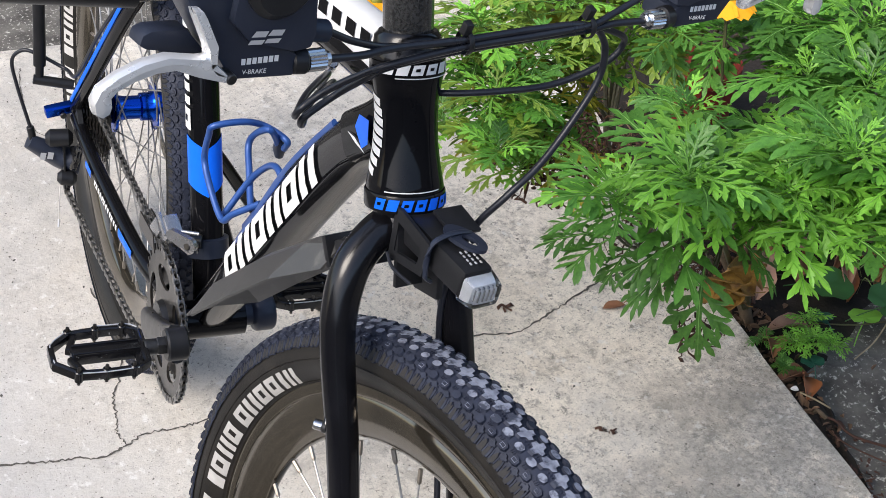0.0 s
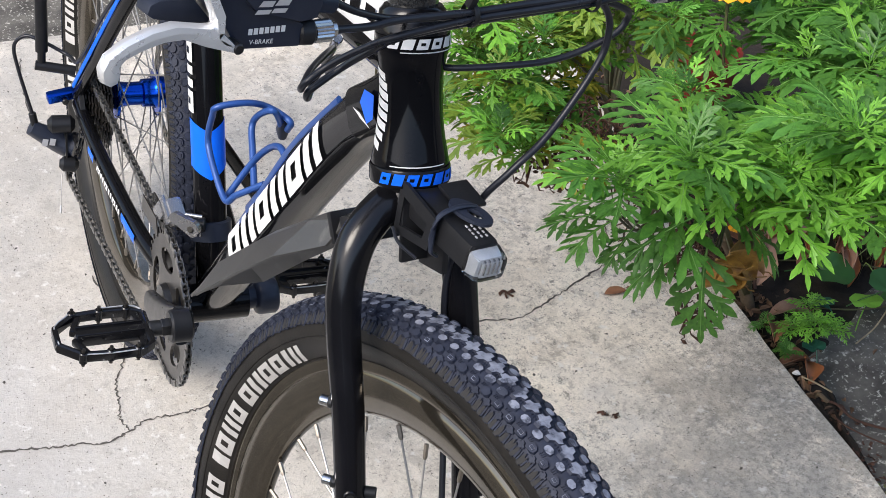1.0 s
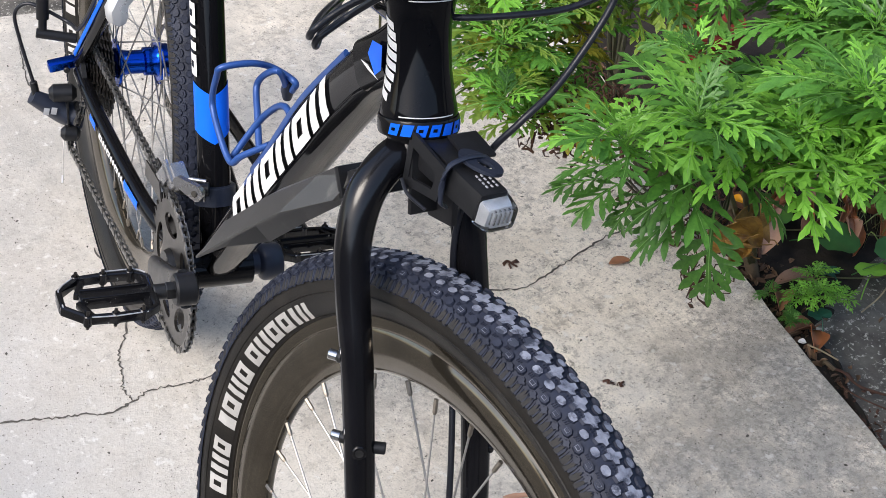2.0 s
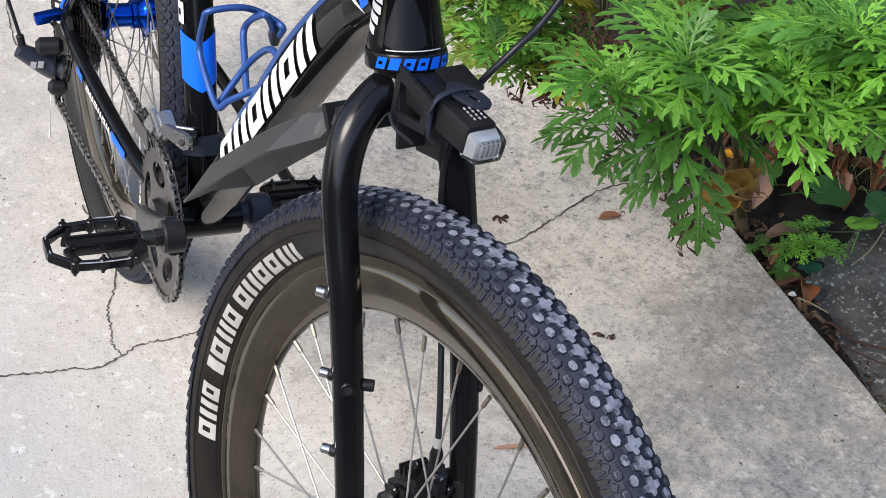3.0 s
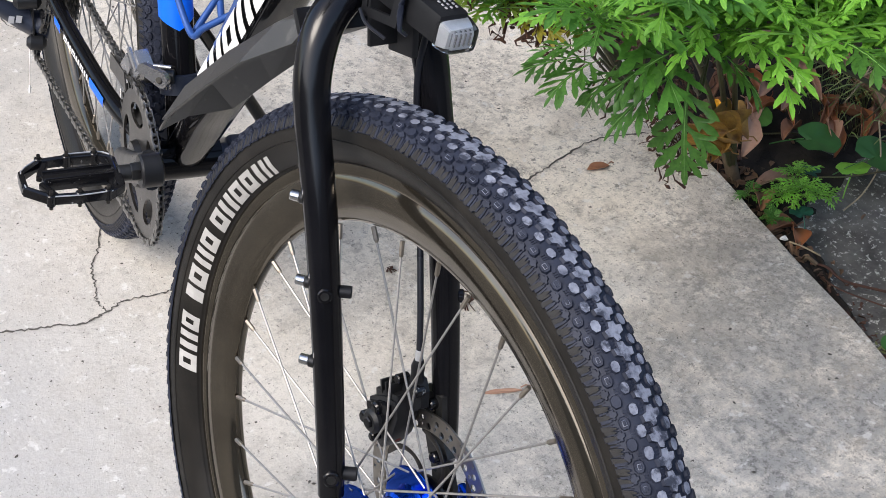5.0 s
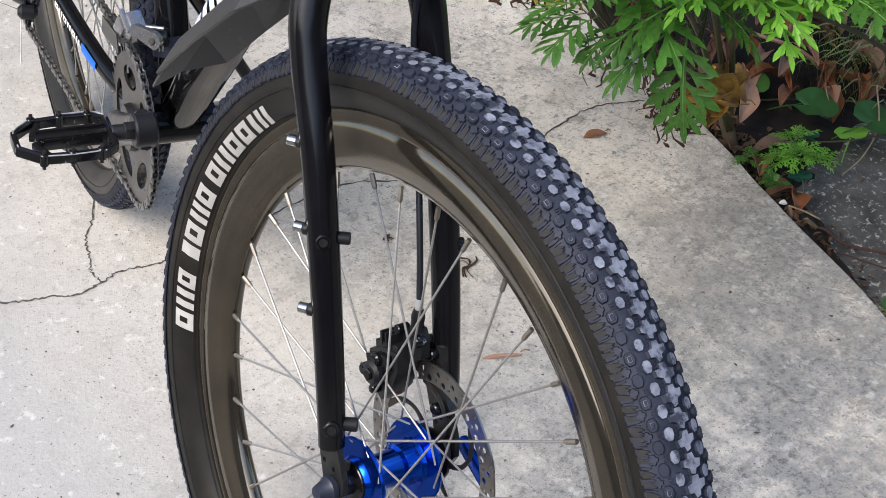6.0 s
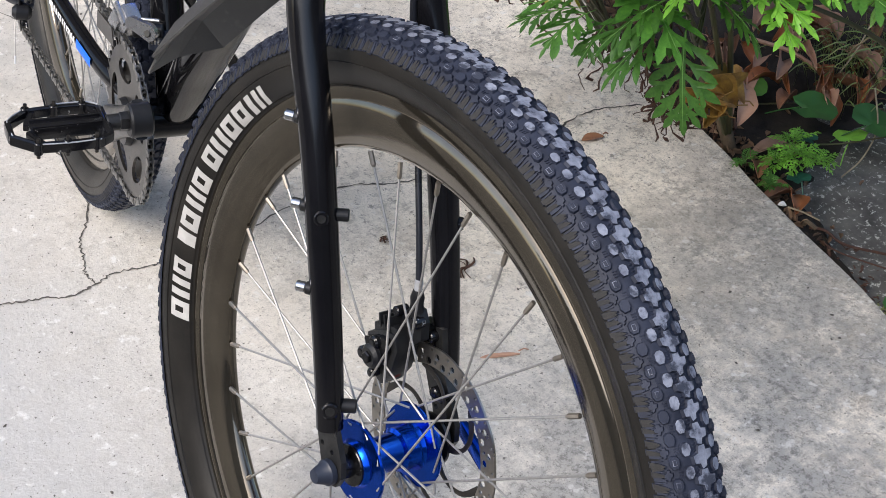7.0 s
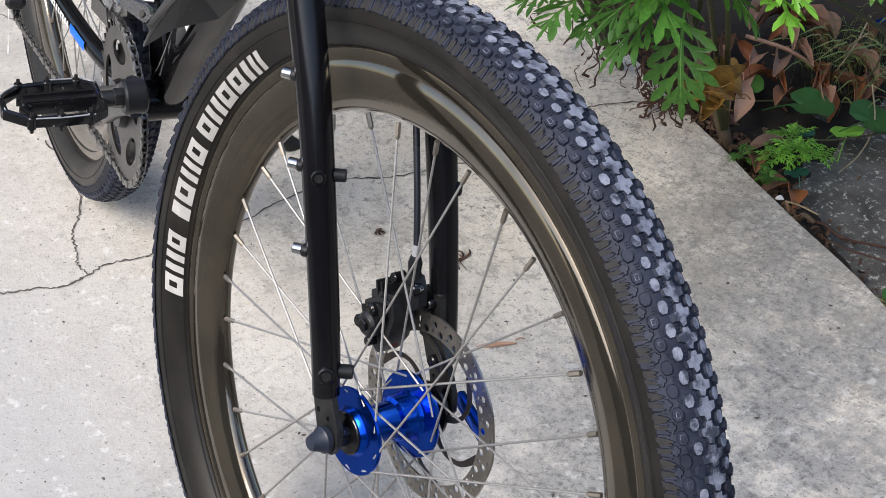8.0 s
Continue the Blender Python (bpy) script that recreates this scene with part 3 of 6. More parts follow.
def spoke_mesh():
    bm = bmesh.new()
    sweep(bm, [(0, 0, 0), (1, 0, 0)], 0.00098, 6)
    me = bpy.data.meshes.new("spoke")
    bm.to_mesh(me)
    bm.free()
    me.materials.append(M_STEEL)
    return me


SPOKE = spoke_mesh()


def nipple_mesh():
    bm = bmesh.new()
    sweep(bm, [(0, 0, 0), (0.0105, 0, 0), (0.0125, 0, 0)], [0.0021, 0.0021, 0.0012], 6)
    me = bpy.data.meshes.new("nipple")
    bm.to_mesh(me)
    bm.free()
    me.materials.append(M_NIPPLE)
    return me


NIPPLE = nipple_mesh()


def along(a, b, stretch=True):
    """Lays the x axis from a to b."""
    a, b = Vector(a), Vector(b)
    d = b - a
    q = d.to_track_quat("X", "Z").to_matrix().to_4x4()
    return Matrix.Translation(a) @ q @ Matrix.Diagonal((d.length if stretch else 1, 1, 1, 1))


def hub_shell(right, left, flange):
    """Blue hub: two flanges and a waisted barrel; right and left are the flanges' places on the axle."""
    return [(0.0, right - 0.006), (0.0165, right - 0.006), (0.0185, right - 0.004), (0.020, right - 0.0016), (flange, right - 0.0016), (flange + 0.0006, right), (flange, right + 0.0016),
            (0.0205, right + 0.0022), (0.0165, right + 0.007), (0.0150, right + 0.016), (0.0150, left - 0.020), (0.0180, left - 0.018), (0.0180, left - 0.006), (0.0205, left - 0.0022),
            (flange, left - 0.0016), (flange + 0.0006, left), (flange, left + 0.0016), (0.0215, left + 0.0022), (0.0215, left + 0.012), (0.020, left + 0.014), (0.0, left + 0.014)]


def build_wheel(name, m, first, right, left, flange, rotor_y, marks_turn, label, tops, dish=0.0):
    """A wheel: rim with tyre, hub, brake rotor, spokes and nipples."""
    offset = pose(0, dish, 0)
    rim = part(name, _moved(lathe(rim_profile(), 160), offset), M_RIM, bicycle, label, m)
    part("tyre", lathe(tyre_profile(), 180), M_RUBBER, rim, "black rubber tyre with smooth sidewalls", offset)
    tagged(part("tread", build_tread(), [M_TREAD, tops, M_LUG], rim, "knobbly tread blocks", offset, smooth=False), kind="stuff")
    crown = [(r + 0.0005, y) for r, y in tyre_profile() if r > 0.3250]
    part("tread_base", lathe(crown, 180), M_TREAD, rim, "bluish black tread rubber", offset)
    for r, y in ((0.2897, 0.0134), (0.3092, 0.0255)):
        for side in (-1, 1):
            part("mould_line", lathe([(r - 0.0006, side * (y - 0.0008)), (r, side * (y + 0.0005)), (r + 0.0006, side * (y - 0.0004))], 120), M_RUBBER, rim, "", offset)
    for d0, d1, s in MARKS:
        bm = bmesh.new()
        letter_block(bm, d0 + marks_turn, d1 + marks_turn, 0.2902, 0.3046, -1, s)
        part("marking", bm, M_TYRE_MARK, rim, "white moulded sidewall marking", offset, smooth=False)
    hub = part("hub", lathe(hub_shell(right, left, flange), 48), M_BLUE_METAL, rim, "glossy blue anodised hub")
    for k in range(36):
        deg = first - k * 10.0
        y = right if k % 2 else left
        turn = (55.0, 74.0, -82.0, -70.0)[k % 4]
        a = ring_at(0.2385, deg, -0.0015 if k % 2 else 0.0015)
        b = ring_at(flange - 0.0035, deg + turn, y + (0.0015 if turn > 0 else -0.0015))
        link("spoke", SPOKE, M_STEEL, rim, m=along(a, b))
        link("nipple", NIPPLE, M_NIPPLE, rim, m=along(a, b, False))
    holes = []
    for i in range(24):
        for r, h, off in ((0.0662, 0.0033, 0.0), (0.0722, 0.0029, 6.2), (0.0668, 0.0019, 8.0), (0.0764, 0.0015, 11.5)):
            t = radians(i * 15.0 + off)
            holes.append(circle(h, 8, r * math.cos(t), r * math.sin(t)))
    wave = [((0.0795 + 0.0005 * math.cos(12 * 2 * math.pi * i / 96)) * math.cos(2 * math.pi * i / 96), (0.0795 + 0.0005 * math.cos(12 * 2 * math.pi * i / 96)) * math.sin(2 * math.pi * i / 96)) for i in range(96)]
    holes.append(circle(0.0625, 72))
    rotor = part("brake_rotor", plate(wave, 0.0018, holes, Y_UP), M_ROTOR, rim, "drilled steel brake rotor", pose(0, rotor_y, 0), smooth=False)
    for i in range(6):
        bm = bmesh.new()
        pts = [ring_at(0.021 + 0.0425 * s, i * 60 + 42 * s * s + 10, 0) for s in (0, 0.25, 0.5, 0.75, 1)]
        sweep(bm, spline(pts, 3), [0.0008] * 13, 6, wide=[0.0040 - 0.0018 * math.sin(math.pi * s / 12) for s in range(13)], up=(0, 1, 0))
        part("spider_arm", bm, M_RING, rotor, m=pose(0, -0.0009, 0))
    part("carrier_ring", lathe([(0.0135, -0.0012), (0.0225, -0.0012), (0.0225, 0.0012), (0.0135, 0.0012)], 32, closed=True), M_RING, rotor, m=pose(0, -0.0009, 0))
    return rim


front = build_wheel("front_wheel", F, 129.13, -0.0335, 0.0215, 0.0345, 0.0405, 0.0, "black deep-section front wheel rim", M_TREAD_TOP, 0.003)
rear = build_wheel("rear_wheel", B, 124.0, -0.020, 0.033, 0.0300, 0.052, 22.0, "black deep-section rear wheel rim", M_TREAD)

# front axle ends
part("axle_nut", lathe([(0, -0.0738), (0.0055, -0.0733), (0.0065, -0.0712), (0.0088, -0.0645), (0.0105, -0.0630), (0.0105, -0.0585), (0, -0.0585)], 20), M_NAVY, front, "dark faceted quick-release nut")
part("hub_end", lathe([(0, -0.0500), (0.0090, -0.0500), (0.0095, -0.0420), (0.0125, -0.0415), (0.0165, -0.0412), (0.0172, -0.0405), (0.0172, -0.0390), (0, -0.0390)], 28), M_GLOSS, front)
part("hub_end", lathe([(0, 0.0400), (0.012, 0.0400), (0.012, 0.0500), (0, 0.0500)], 24), M_DARK_METAL, front)
part("quick_release", box((0.046, 0.007, 0.013), pose(0.020, 0.068, -0.004, 0, 15, -8), 0.003), M_BLUE_METAL, front, "blue quick-release lever")

# ---- fork ----
CROWN = Vector((-0.1195, 0, 0.4085))


def leg_line(s):
    pts = [CROWN + Vector((0.0, s * 0.006, 0.001)), Vector((-0.1185, s * 0.024, 0.4025)), Vector((-0.1135, s * 0.0430, 0.3830)), Vector((-0.1060, s * 0.0530, 0.3520)), Vector((-0.0950, s * 0.0560, 0.3180)),
           Vector((-0.0690, s * 0.0565, 0.2500)), Vector((-0.0420, s * 0.0565, 0.1600)), Vector((-0.0190, s * 0.0560, 0.0720)), Vector((-0.0110, s * 0.0555, 0.0330))]
    return spline(pts, 6)


fork = part("fork", lathe([(0, -0.018), (0.0185, -0.018), (0.0225, -0.010), (0.0225, 0.004), (0.019, 0.012), (0.0175, 0.020), (0, 0.020)], 40, axis="z"), M_FORK, bicycle, "satin black rigid fork",
            F @ Matrix.Translation(CROWN) @ pose(0, 0, 0, 0, -14.1, 0))
FORK_IN = (Matrix.Translation(CROWN) @ pose(0, 0, 0, 0, -14.1, 0)).inverted()
for s in (-1, 1):
    line = leg_line(s)
    n = len(line)
    rad = [0.0148 - 0.0045 * max(0.0, (i / (n - 1) - 0.30) / 0.70) for i in range(n)]
    rad[:6] = [0.0175, 0.017, 0.0165, 0.016, 0.0155, 0.015]
    leg = part("leg", tube(line, rad, 24), M_FORK, fork, "satin black fork blade", FORK_IN)
    drop = plate([(-0.026, 0.046), (-0.006, 0.044), (0.003, 0.028), (0.011, 0.014), (0.013, 0.0), (0.008, -0.010), (-0.002, -0.013), (-0.010, -0.008), (-0.014, 0.002), (-0.022, 0.022)], 0.005, [circle(0.0024, 10, -0.0150, 0.0175), circle(0.0022, 10, -0.002, 0.016)], Y_UP)
    part("dropout", drop, M_DARK_METAL, fork, m=FORK_IN @ pose(0, -0.0525 if s < 0 else 0.0575, 0), smooth=False)


def leg_at(z, s=-1):
    pts = leg_line(s)
    for a, b in zip(pts, pts[1:]):
        if a.z >= z >= b.z:
            return a.lerp(b, (a.z - z) / (a.z - b.z))
    return pts[-1]


for z in (0.262, 0.200, 0.139):
    c = leg_at(z)
    d = Vector((-0.72, -0.69, 0.05)).normalized()
    bolt = chamfer_rod(c + d * 0.010, c + d * 0.0155, 0.0050, 0.2, 16)
    part("washer", bolt, M_DARK_METAL, fork, m=FORK_IN)
    head = chamfer_rod(c + d * 0.0150, c + d * 0.0225, 0.0042, 0.2, 16)
    part("bolt", head, M_CHROME, fork, "silver hex bolt", FORK_IN)
    part("socket", rod(c + d * 0.0224, c + d * 0.0228, 0.0020, 6), M_DARK_METAL, fork, m=FORK_IN)
for z, r in ((0.197, 0.0058), (0.052, 0.0066)):
    c = leg_at(z)
    d = Vector((0.62, 0.78, 0.06)).normalized()
    face = Vector((0.80, -0.55, 0.15)).normalized()
    bm = chamfer_rod(c + face * 0.008, c + face * 0.0138, r, 0.15, 18)
    part("eyelet", bm, M_FORK, fork, m=FORK_IN)
    part("eyelet_hole", rod(c + face * 0.0137, c + face * 0.0141, r * 0.55, 12), M_DARK_METAL, fork, m=FORK_IN)
    part("cable_stop", chamfer_rod(c + d * 0.008, c + d * 0.0205, r * 0.85, 0.2, 18), M_PLASTIC, fork, "black clamp-on cable stop", FORK_IN)
for z in (0.225, 0.170):
    c = leg_at(z, 1)
    d = Vector((0.55, -0.80, 0.1)).normalized() if z > 0.2 else Vector((0.6, 0.8, 0.0)).normalized()
    part("eyelet", chamfer_rod(c + d * 0.008, c + d * 0.0150, 0.0056, 0.2, 16), M_FORK, fork, m=FORK_IN)

# ---- front brake calliper ----
cal = part("brake_calliper", soft_plate([(-0.070, 0.067), (-0.052, 0.079), (-0.036, 0.082), (-0.030, 0.070), (-0.034, 0.048), (-0.044, 0.031), (-0.054, 0.035), (-0.064, 0.050)], 0.022, 0.0030, Y_UP), M_CALLIPER, bicycle, "black mechanical disc brake calliper", F @ pose(0, 0.038, 0))
IN = pose(0, -0.038, 0)                                  # into the calliper's own space
part("cover", plate([(-0.066, 0.066), (-0.050, 0.075), (-0.040, 0.077), (-0.037, 0.066), (-0.046, 0.052), (-0.060, 0.054)], 0.006, m=Y_UP), M_GLOSS, cal, "", IN @ pose(0, 0.017, 0), smooth=False)
for x, z, r in ((-0.052, 0.0675, 0.0062), (-0.0645, 0.0515, 0.0055), (-0.050, 0.041, 0.0040)):
    part("torx_cap", chamfer_rod((x, 0.008, z), (x, 0.020, z), r, 0.25, 18), M_GLOSS, cal, "", IN)
    part("torx_socket", rod((x, 0.0074, z), (x, 0.0081, z), r * 0.5, 6), M_DARK_METAL, cal, "", IN)
part("lug", box((0.014, 0.010, 0.020), pose(-0.0645, 0.022, 0.0515, 0, 30, 0), 0.003), M_PLASTIC, cal, "", IN)
part("dial", chamfer_rod((-0.0515, 0.005, 0.056), (-0.0515, 0.016, 0.056), 0.0105, 0.25, 22), M_CALLIPER, cal, "round pad adjuster", IN)
part("dial_hub", chamfer_rod((-0.0515, 0.0025, 0.056), (-0.0515, 0.0060, 0.056), 0.0052, 0.25, 6), M_GLOSS, cal, "", IN)
part("bridge", box((0.030, 0.016, 0.009), pose(-0.0500, 0.026, 0.0785, 0, -18, 0), 0.0022), M_CALLIPER, cal, "", IN)
for k in range(3):
    part("fin", box((0.0022, 0.013, 0.012), pose(-0.058 + 0.006 * k, 0.024, 0.0835 + 0.0012 * k, 0, -18, 0), 0.0006), M_CALLIPER, cal, "", IN)
part("stiffener", box((0.015, 0.012, 0.021), pose(-0.0425, 0.022, 0.061, 0, 15, 0), 0.002), M_PLASTIC_DUSTY, cal, "grey calliper insert", IN)
part("pad", box((0.012, 0.006, 0.016), pose(-0.0425, 0.028, 0.047, 0, 15, 0), 0.0015), M_TERRACOTTA, cal, "reddish brake pad", IN)
part("arm", plate([(-0.046, 0.074), (-0.044, 0.094), (-0.036, 0.106), (-0.026, 0.107), (-0.020, 0.098), (-0.018, 0.084), (-0.026, 0.076)], 0.008, m=Y_UP), M_PLASTIC, cal, "brake actuating arm", IN @ pose(0, 0.036, 0), smooth=False)
part("bolt", chamfer_rod((-0.0235, 0.022, 0.098), (-0.0235, 0.032, 0.098), 0.0050, 0.2, 14), M_GLOSS, cal, "", IN)
part("bolt", chamfer_rod((-0.0440, 0.020, 0.0985), (-0.0440, 0.032, 0.0985), 0.0042, 0.2, 12), M_GLOSS, cal, "", IN)
part("mount", plate([(-0.040, 0.088), (-0.014, 0.092), (-0.006, 0.060), (0.006, 0.044), (-0.002, 0.030), (-0.018, 0.034), (-0.030, 0.056)], 0.010, m=Y_UP), M_DARK_METAL, cal, "calliper mounting bracket", IN @ pose(0, 0.055, 0), smooth=False)
for x, z in ((-0.021, 0.083), (-0.006, 0.040)):
    part("bolt", chamfer_rod((x, 0.038, z), (x, 0.048, z), 0.0048, 0.2, 12), M_GLOSS, cal, "", IN)
part("boot", tube([(-0.030, 0.030, 0.103), (-0.0315, 0.030, 0.110), (-0.0320, 0.030, 0.116), (-0.0325, 0.030, 0.122)], [0.0062, 0.0052, 0.0058, 0.0040], 14), M_PLASTIC, cal, "black barrel adjuster", IN)
part("ferrule", chamfer_rod((-0.0325, 0.030, 0.121), (-0.0333, 0.030, 0.131), 0.0032, 0.1, 12), M_SILVER, cal, "silver cable ferrule", IN)

# ---- frame ----
HEAD = Vector((0.8814, 0, 0.4245))                  # lower headset ring on the steering axis
HM = B @ Matrix.Translation(HEAD) @ pose(0, 0, 0, 0, -16.56, 0)   # z runs up the steering axis
BB = Vector((0.415, 0, -0.030))
HEAD_PROFILE = [(0.0, 0.0065), (0.0290, 0.0065), (0.0292, 0.0085), (0.0285, 0.0130), (0.0262, 0.0250), (0.0242, 0.0400), (0.0232, 0.0600), (0.0236, 0.0740), (0.0258, 0.0880), (0.0278, 0.0955), (0.0278, 0.1050), (0.0, 0.1050)]
frame_ob = part("frame", lathe(HEAD_PROFILE, 64, axis="z"), M_FRAME, bicycle, "gloss black head tube with a waisted profile", HM)
TO_B = HM.inverted() @ B


def head_radius(z):
    pts = [(z_, r) for r, z_ in HEAD_PROFILE[1:-1]]
    for (z0, r0), (z1, r1) in zip(pts, pts[1:]):
        if z <= z1:
            return r0 + (r1 - r0) * (z - z0) / max(1e-6, z1 - z0)
    return pts[-1][1]


part("lower_headset", lathe([(0, -0.0120), (0.0235, -0.0120), (0.0248, -0.0085), (0.0248, -0.0072), (0.0300, -0.0066), (0.0306, -0.0050), (0.0306, 0.0050), (0.0300, 0.0064), (0, 0.0064)], 64, axis="z"), M_FRAME, frame_ob, "glossy black lower headset cup")
part("upper_headset", lathe([(0, 0.1055), (0.0275, 0.1055), (0.0275, 0.1085), (0.0255, 0.1150), (0.0245, 0.1215), (0.0215, 0.1250), (0, 0.1250)], 64, axis="z"), M_FORK, frame_ob, "black headset top cap")
part("steerer_spacer", lathe([(0, 0.1250), (0.0184, 0.1250), (0.0187, 0.1265), (0.0187, 0.1900), (0, 0.1900)], 48, axis="z"), M_CARBON, frame_ob, "carbon weave headset spacer")


def band(z0, z1, a0, a1, lift=0.0004, radius=None, n=10, shear=0.0, m=4):
    """A decal wrapped round the head tube between two heights and two angles (degrees from straight ahead, to the left)."""
    bm = bmesh.new()
    rows = []
    for i in range(m + 1):
        z = z0 + (z1 - z0) * i / m
        r = (radius if radius else head_radius(z)) + lift
        rows.append([bm.verts.new((r * math.cos(radians(a0 + (a1 - a0) * k / n + shear * (i / m))), r * math.sin(radians(a0 + (a1 - a0) * k / n + shear * (i / m))), z)) for k in range(n + 1)])
    for i in range(m):
        for k in range(n):
            bm.faces.new((rows[i][k], rows[i][k + 1], rows[i + 1][k + 1], rows[i + 1][k]))
    return bm


def slash(z0, z1, a0, a1, drop=0.006):
    """A slanted stripe that wraps the head tube and falls towards its front end."""
    bm = bmesh.new()
    prev = None
    for k in range(7):
        f = k / 6
        pair = []
        for z in (z0 - drop * f, z1 - drop * f):
            r, a = head_radius(z) + 0.0005, radians(a0 + (a1 - a0) * f)
            pair.append(bm.verts.new((r * math.cos(a), r * math.sin(a), z)))
        if prev:
            bm.faces.new((prev[0], prev[1], pair[1], pair[0]))
        prev = pair
    return bm


for k in range(7):                                   # blue marks round the lower cup
    a = -68 + k * 20.0
    part("decal", band(-0.0044, 0.0044, a, a + 15.5, 0.0004, 0.0306, 6, 5), M_BLUE_DECAL, frame_ob, "blue brand marking", smooth=False)
    if k % 3 != 1:
        part("decal", band(-0.0010, 0.0014, a + 6, a + 12, 0.0007, 0.0306, 4, 1), M_FRAME, frame_ob, smooth=False)
for k in range(6):                                   # white marks under the top cap
    a = -62 + k * 23.0
    part("decal", band(0.0966, 0.1042, a, a + 18, 0.0005, None, 6, 5), M_WHITE, frame_ob, "white brand marking", smooth=False)
    if k % 3 != 1:
        part("decal", band(0.0994, 0.1016, a + 7, a + 14, 0.0008, None, 4, 1), M_FRAME, frame_ob, smooth=False)
part("pinstripe", band(0.0936, 0.0945, -40, 100, 0.0004, None, 24), M_WHITE, frame_ob, smooth=False)
part("pinstripe", band(0.0090, 0.0098, -52, 36, 0.0004, None, 24), M_WHITE, frame_ob, smooth=False)
for k in range(8):                                   # white slashes beside the down tube
    z = 0.024 + k * 0.0075
    part("slash", slash(z, z + 0.0058, -118, -66 - 0.9 * (k - 4.0) ** 2), M_WHITE, frame_ob, "white painted slash", smooth=False)


def frame_tube(name, pts, radius, wide, mat=M_FRAME, label="", power=2.0, n=8, segs=28):
    line = spline(pts, n)
    k = len(line) - 1

    def along_tube(v):
        return [v[0] + (v[1] - v[0]) * i / k for i in range(k + 1)] if isinstance(v, tuple) else v
    return part(name, tube(line, along_tube(radius), segs, wide=along_tube(wide), up=(0, 1, 0), power=power), mat, frame_ob, label, TO_B)


# section half axes: first across the bicycle (y), then in its plane
DT = [Vector((0.846, 0, 0.462)), Vector((0.7806, 0, 0.4077)), Vector((0.6883, 0, 0.3084)), Vector((0.5917, 0, 0.1879)), Vector((0.4911, 0, 0.0681)), Vector((0.4080, 0, -0.0280))]
DT_HALF = (0.0245, 0.0240, 0.0275, 0.0255, 0.0190, 0.0215)
DT_SIDE = (0.0225, 0.0232, 0.0239, 0.0246, 0.0250, 0.0190)


def stations(v):
    """Eight even steps from each value to the next."""
    return [v[i] + (v[i + 1] - v[i]) * k / 8 for i in range(len(v) - 1) for k in range(8)] + [v[-1]]


down_tube = frame_tube("down_tube", DT, stations(DT_SIDE), stations(DT_HALF), label="gloss black shaped down tube", power=2.6, n=8)
frame_tube("top_tube", [Vector((0.858, 0, 0.515)), Vector((0.760, 0, 0.500)), Vector((0.600, 0, 0.465)), Vector((0.330, 0, 0.385))], (0.0200, 0.0170), (0.0200, 0.0160), M_WHITE, "white and black top tube", 2.4)
frame_tube("seat_tube", [Vector((0.262, 0, 0.400)), Vector((0.330, 0, 0.210)), Vector((0.385, 0, 0.056)), Vector((0.415, 0, -0.030))], (0.0172, 0.0180), (0.0172, 0.0180), label="gloss black seat tube", n=6)
def chevron_band(a, b, r, point, depth):
    """A painted band round a straight tube from a to b whose edges dip to a point."""
    a, b = Vector(a), Vector(b)
    d = (b - a).normalized()
    y = Vector((0, 1, 0))
    x = y.cross(d)
    x = x if x.x > 0 else -x
    bm = bmesh.new()
    n = 48
    rows = []
    for end in (a, a.lerp(b, 0.5), b):
        ring = []
        for k in range(n):
            t = 2 * math.pi * k / n
            off = abs((math.degrees(t) - point + 180) % 360 - 180)
            ring.append(bm.verts.new(end + (x * math.cos(t) + y * math.sin(t)) * r + d * (depth * max(0.0, 1 - off / 75.0))))
        rows.append(ring)
    for i in range(2):
        for k in range(n):
            bm.faces.new((rows[i][k], rows[i][(k + 1) % n], rows[i + 1][(k + 1) % n], rows[i + 1][k]))
    return bm


part("seat_tube_sleeve", chevron_band((0.346, 0, 0.1640), (0.3635, 0, 0.1150), 0.0185, -8.0, 0.014), M_BLUE_DECAL, frame_ob, "blue painted chevron band on the seat tube", TO_B)
part("bottom_bracket", lathe([(0, -0.036), (0.0215, -0.036), (0.0215, 0.036), (0, 0.036)], 36), M_FRAME, frame_ob, m=TO_B @ Matrix.Translation(BB))
part("bottom_bracket_cup", lathe([(0, 0.036), (0.0130, 0.036), (0.0130, 0.046), (0.0185, 0.048), (0.0205, 0.051), (0.0205, 0.068), (0.0185, 0.071), (0, 0.071)], 30), M_NAVY, frame_ob, "dark bottom bracket cup", TO_B @ Matrix.Translation(BB))
for s in (-1, 1):
    frame_tube("chain_stay", [Vector((0.385, s * 0.028, -0.026)), Vector((0.300, s * 0.050, -0.022)), Vector((0.120, s * 0.064, -0.012)), Vector((0.012, s * 0.068, -0.002))], (0.0105, 0.0085), (0.0125, 0.0090), label="black chain stay", n=6, segs=18)
    frame_tube("seat_stay", [Vector((0.275, s * 0.022, 0.352)), Vector((0.200, s * 0.050, 0.240)), Vector((0.080, s * 0.064, 0.090)), Vector((0.010, s * 0.068, 0.010))], (0.0085, 0.0080), (0.0105, 0.0085), label="black seat stay with a blue line", n=6, segs=18)
    part("dropout", plate([(-0.022, -0.010), (-0.008, -0.018), (0.030, -0.020), (0.040, 0.004), (0.022, 0.026), (-0.004, 0.022), (-0.020, 0.010)], 0.006, m=Y_UP), M_DARK_METAL, frame_ob, m=TO_B @ pose(0, s * 0.068 + 0.003, 0), smooth=False)
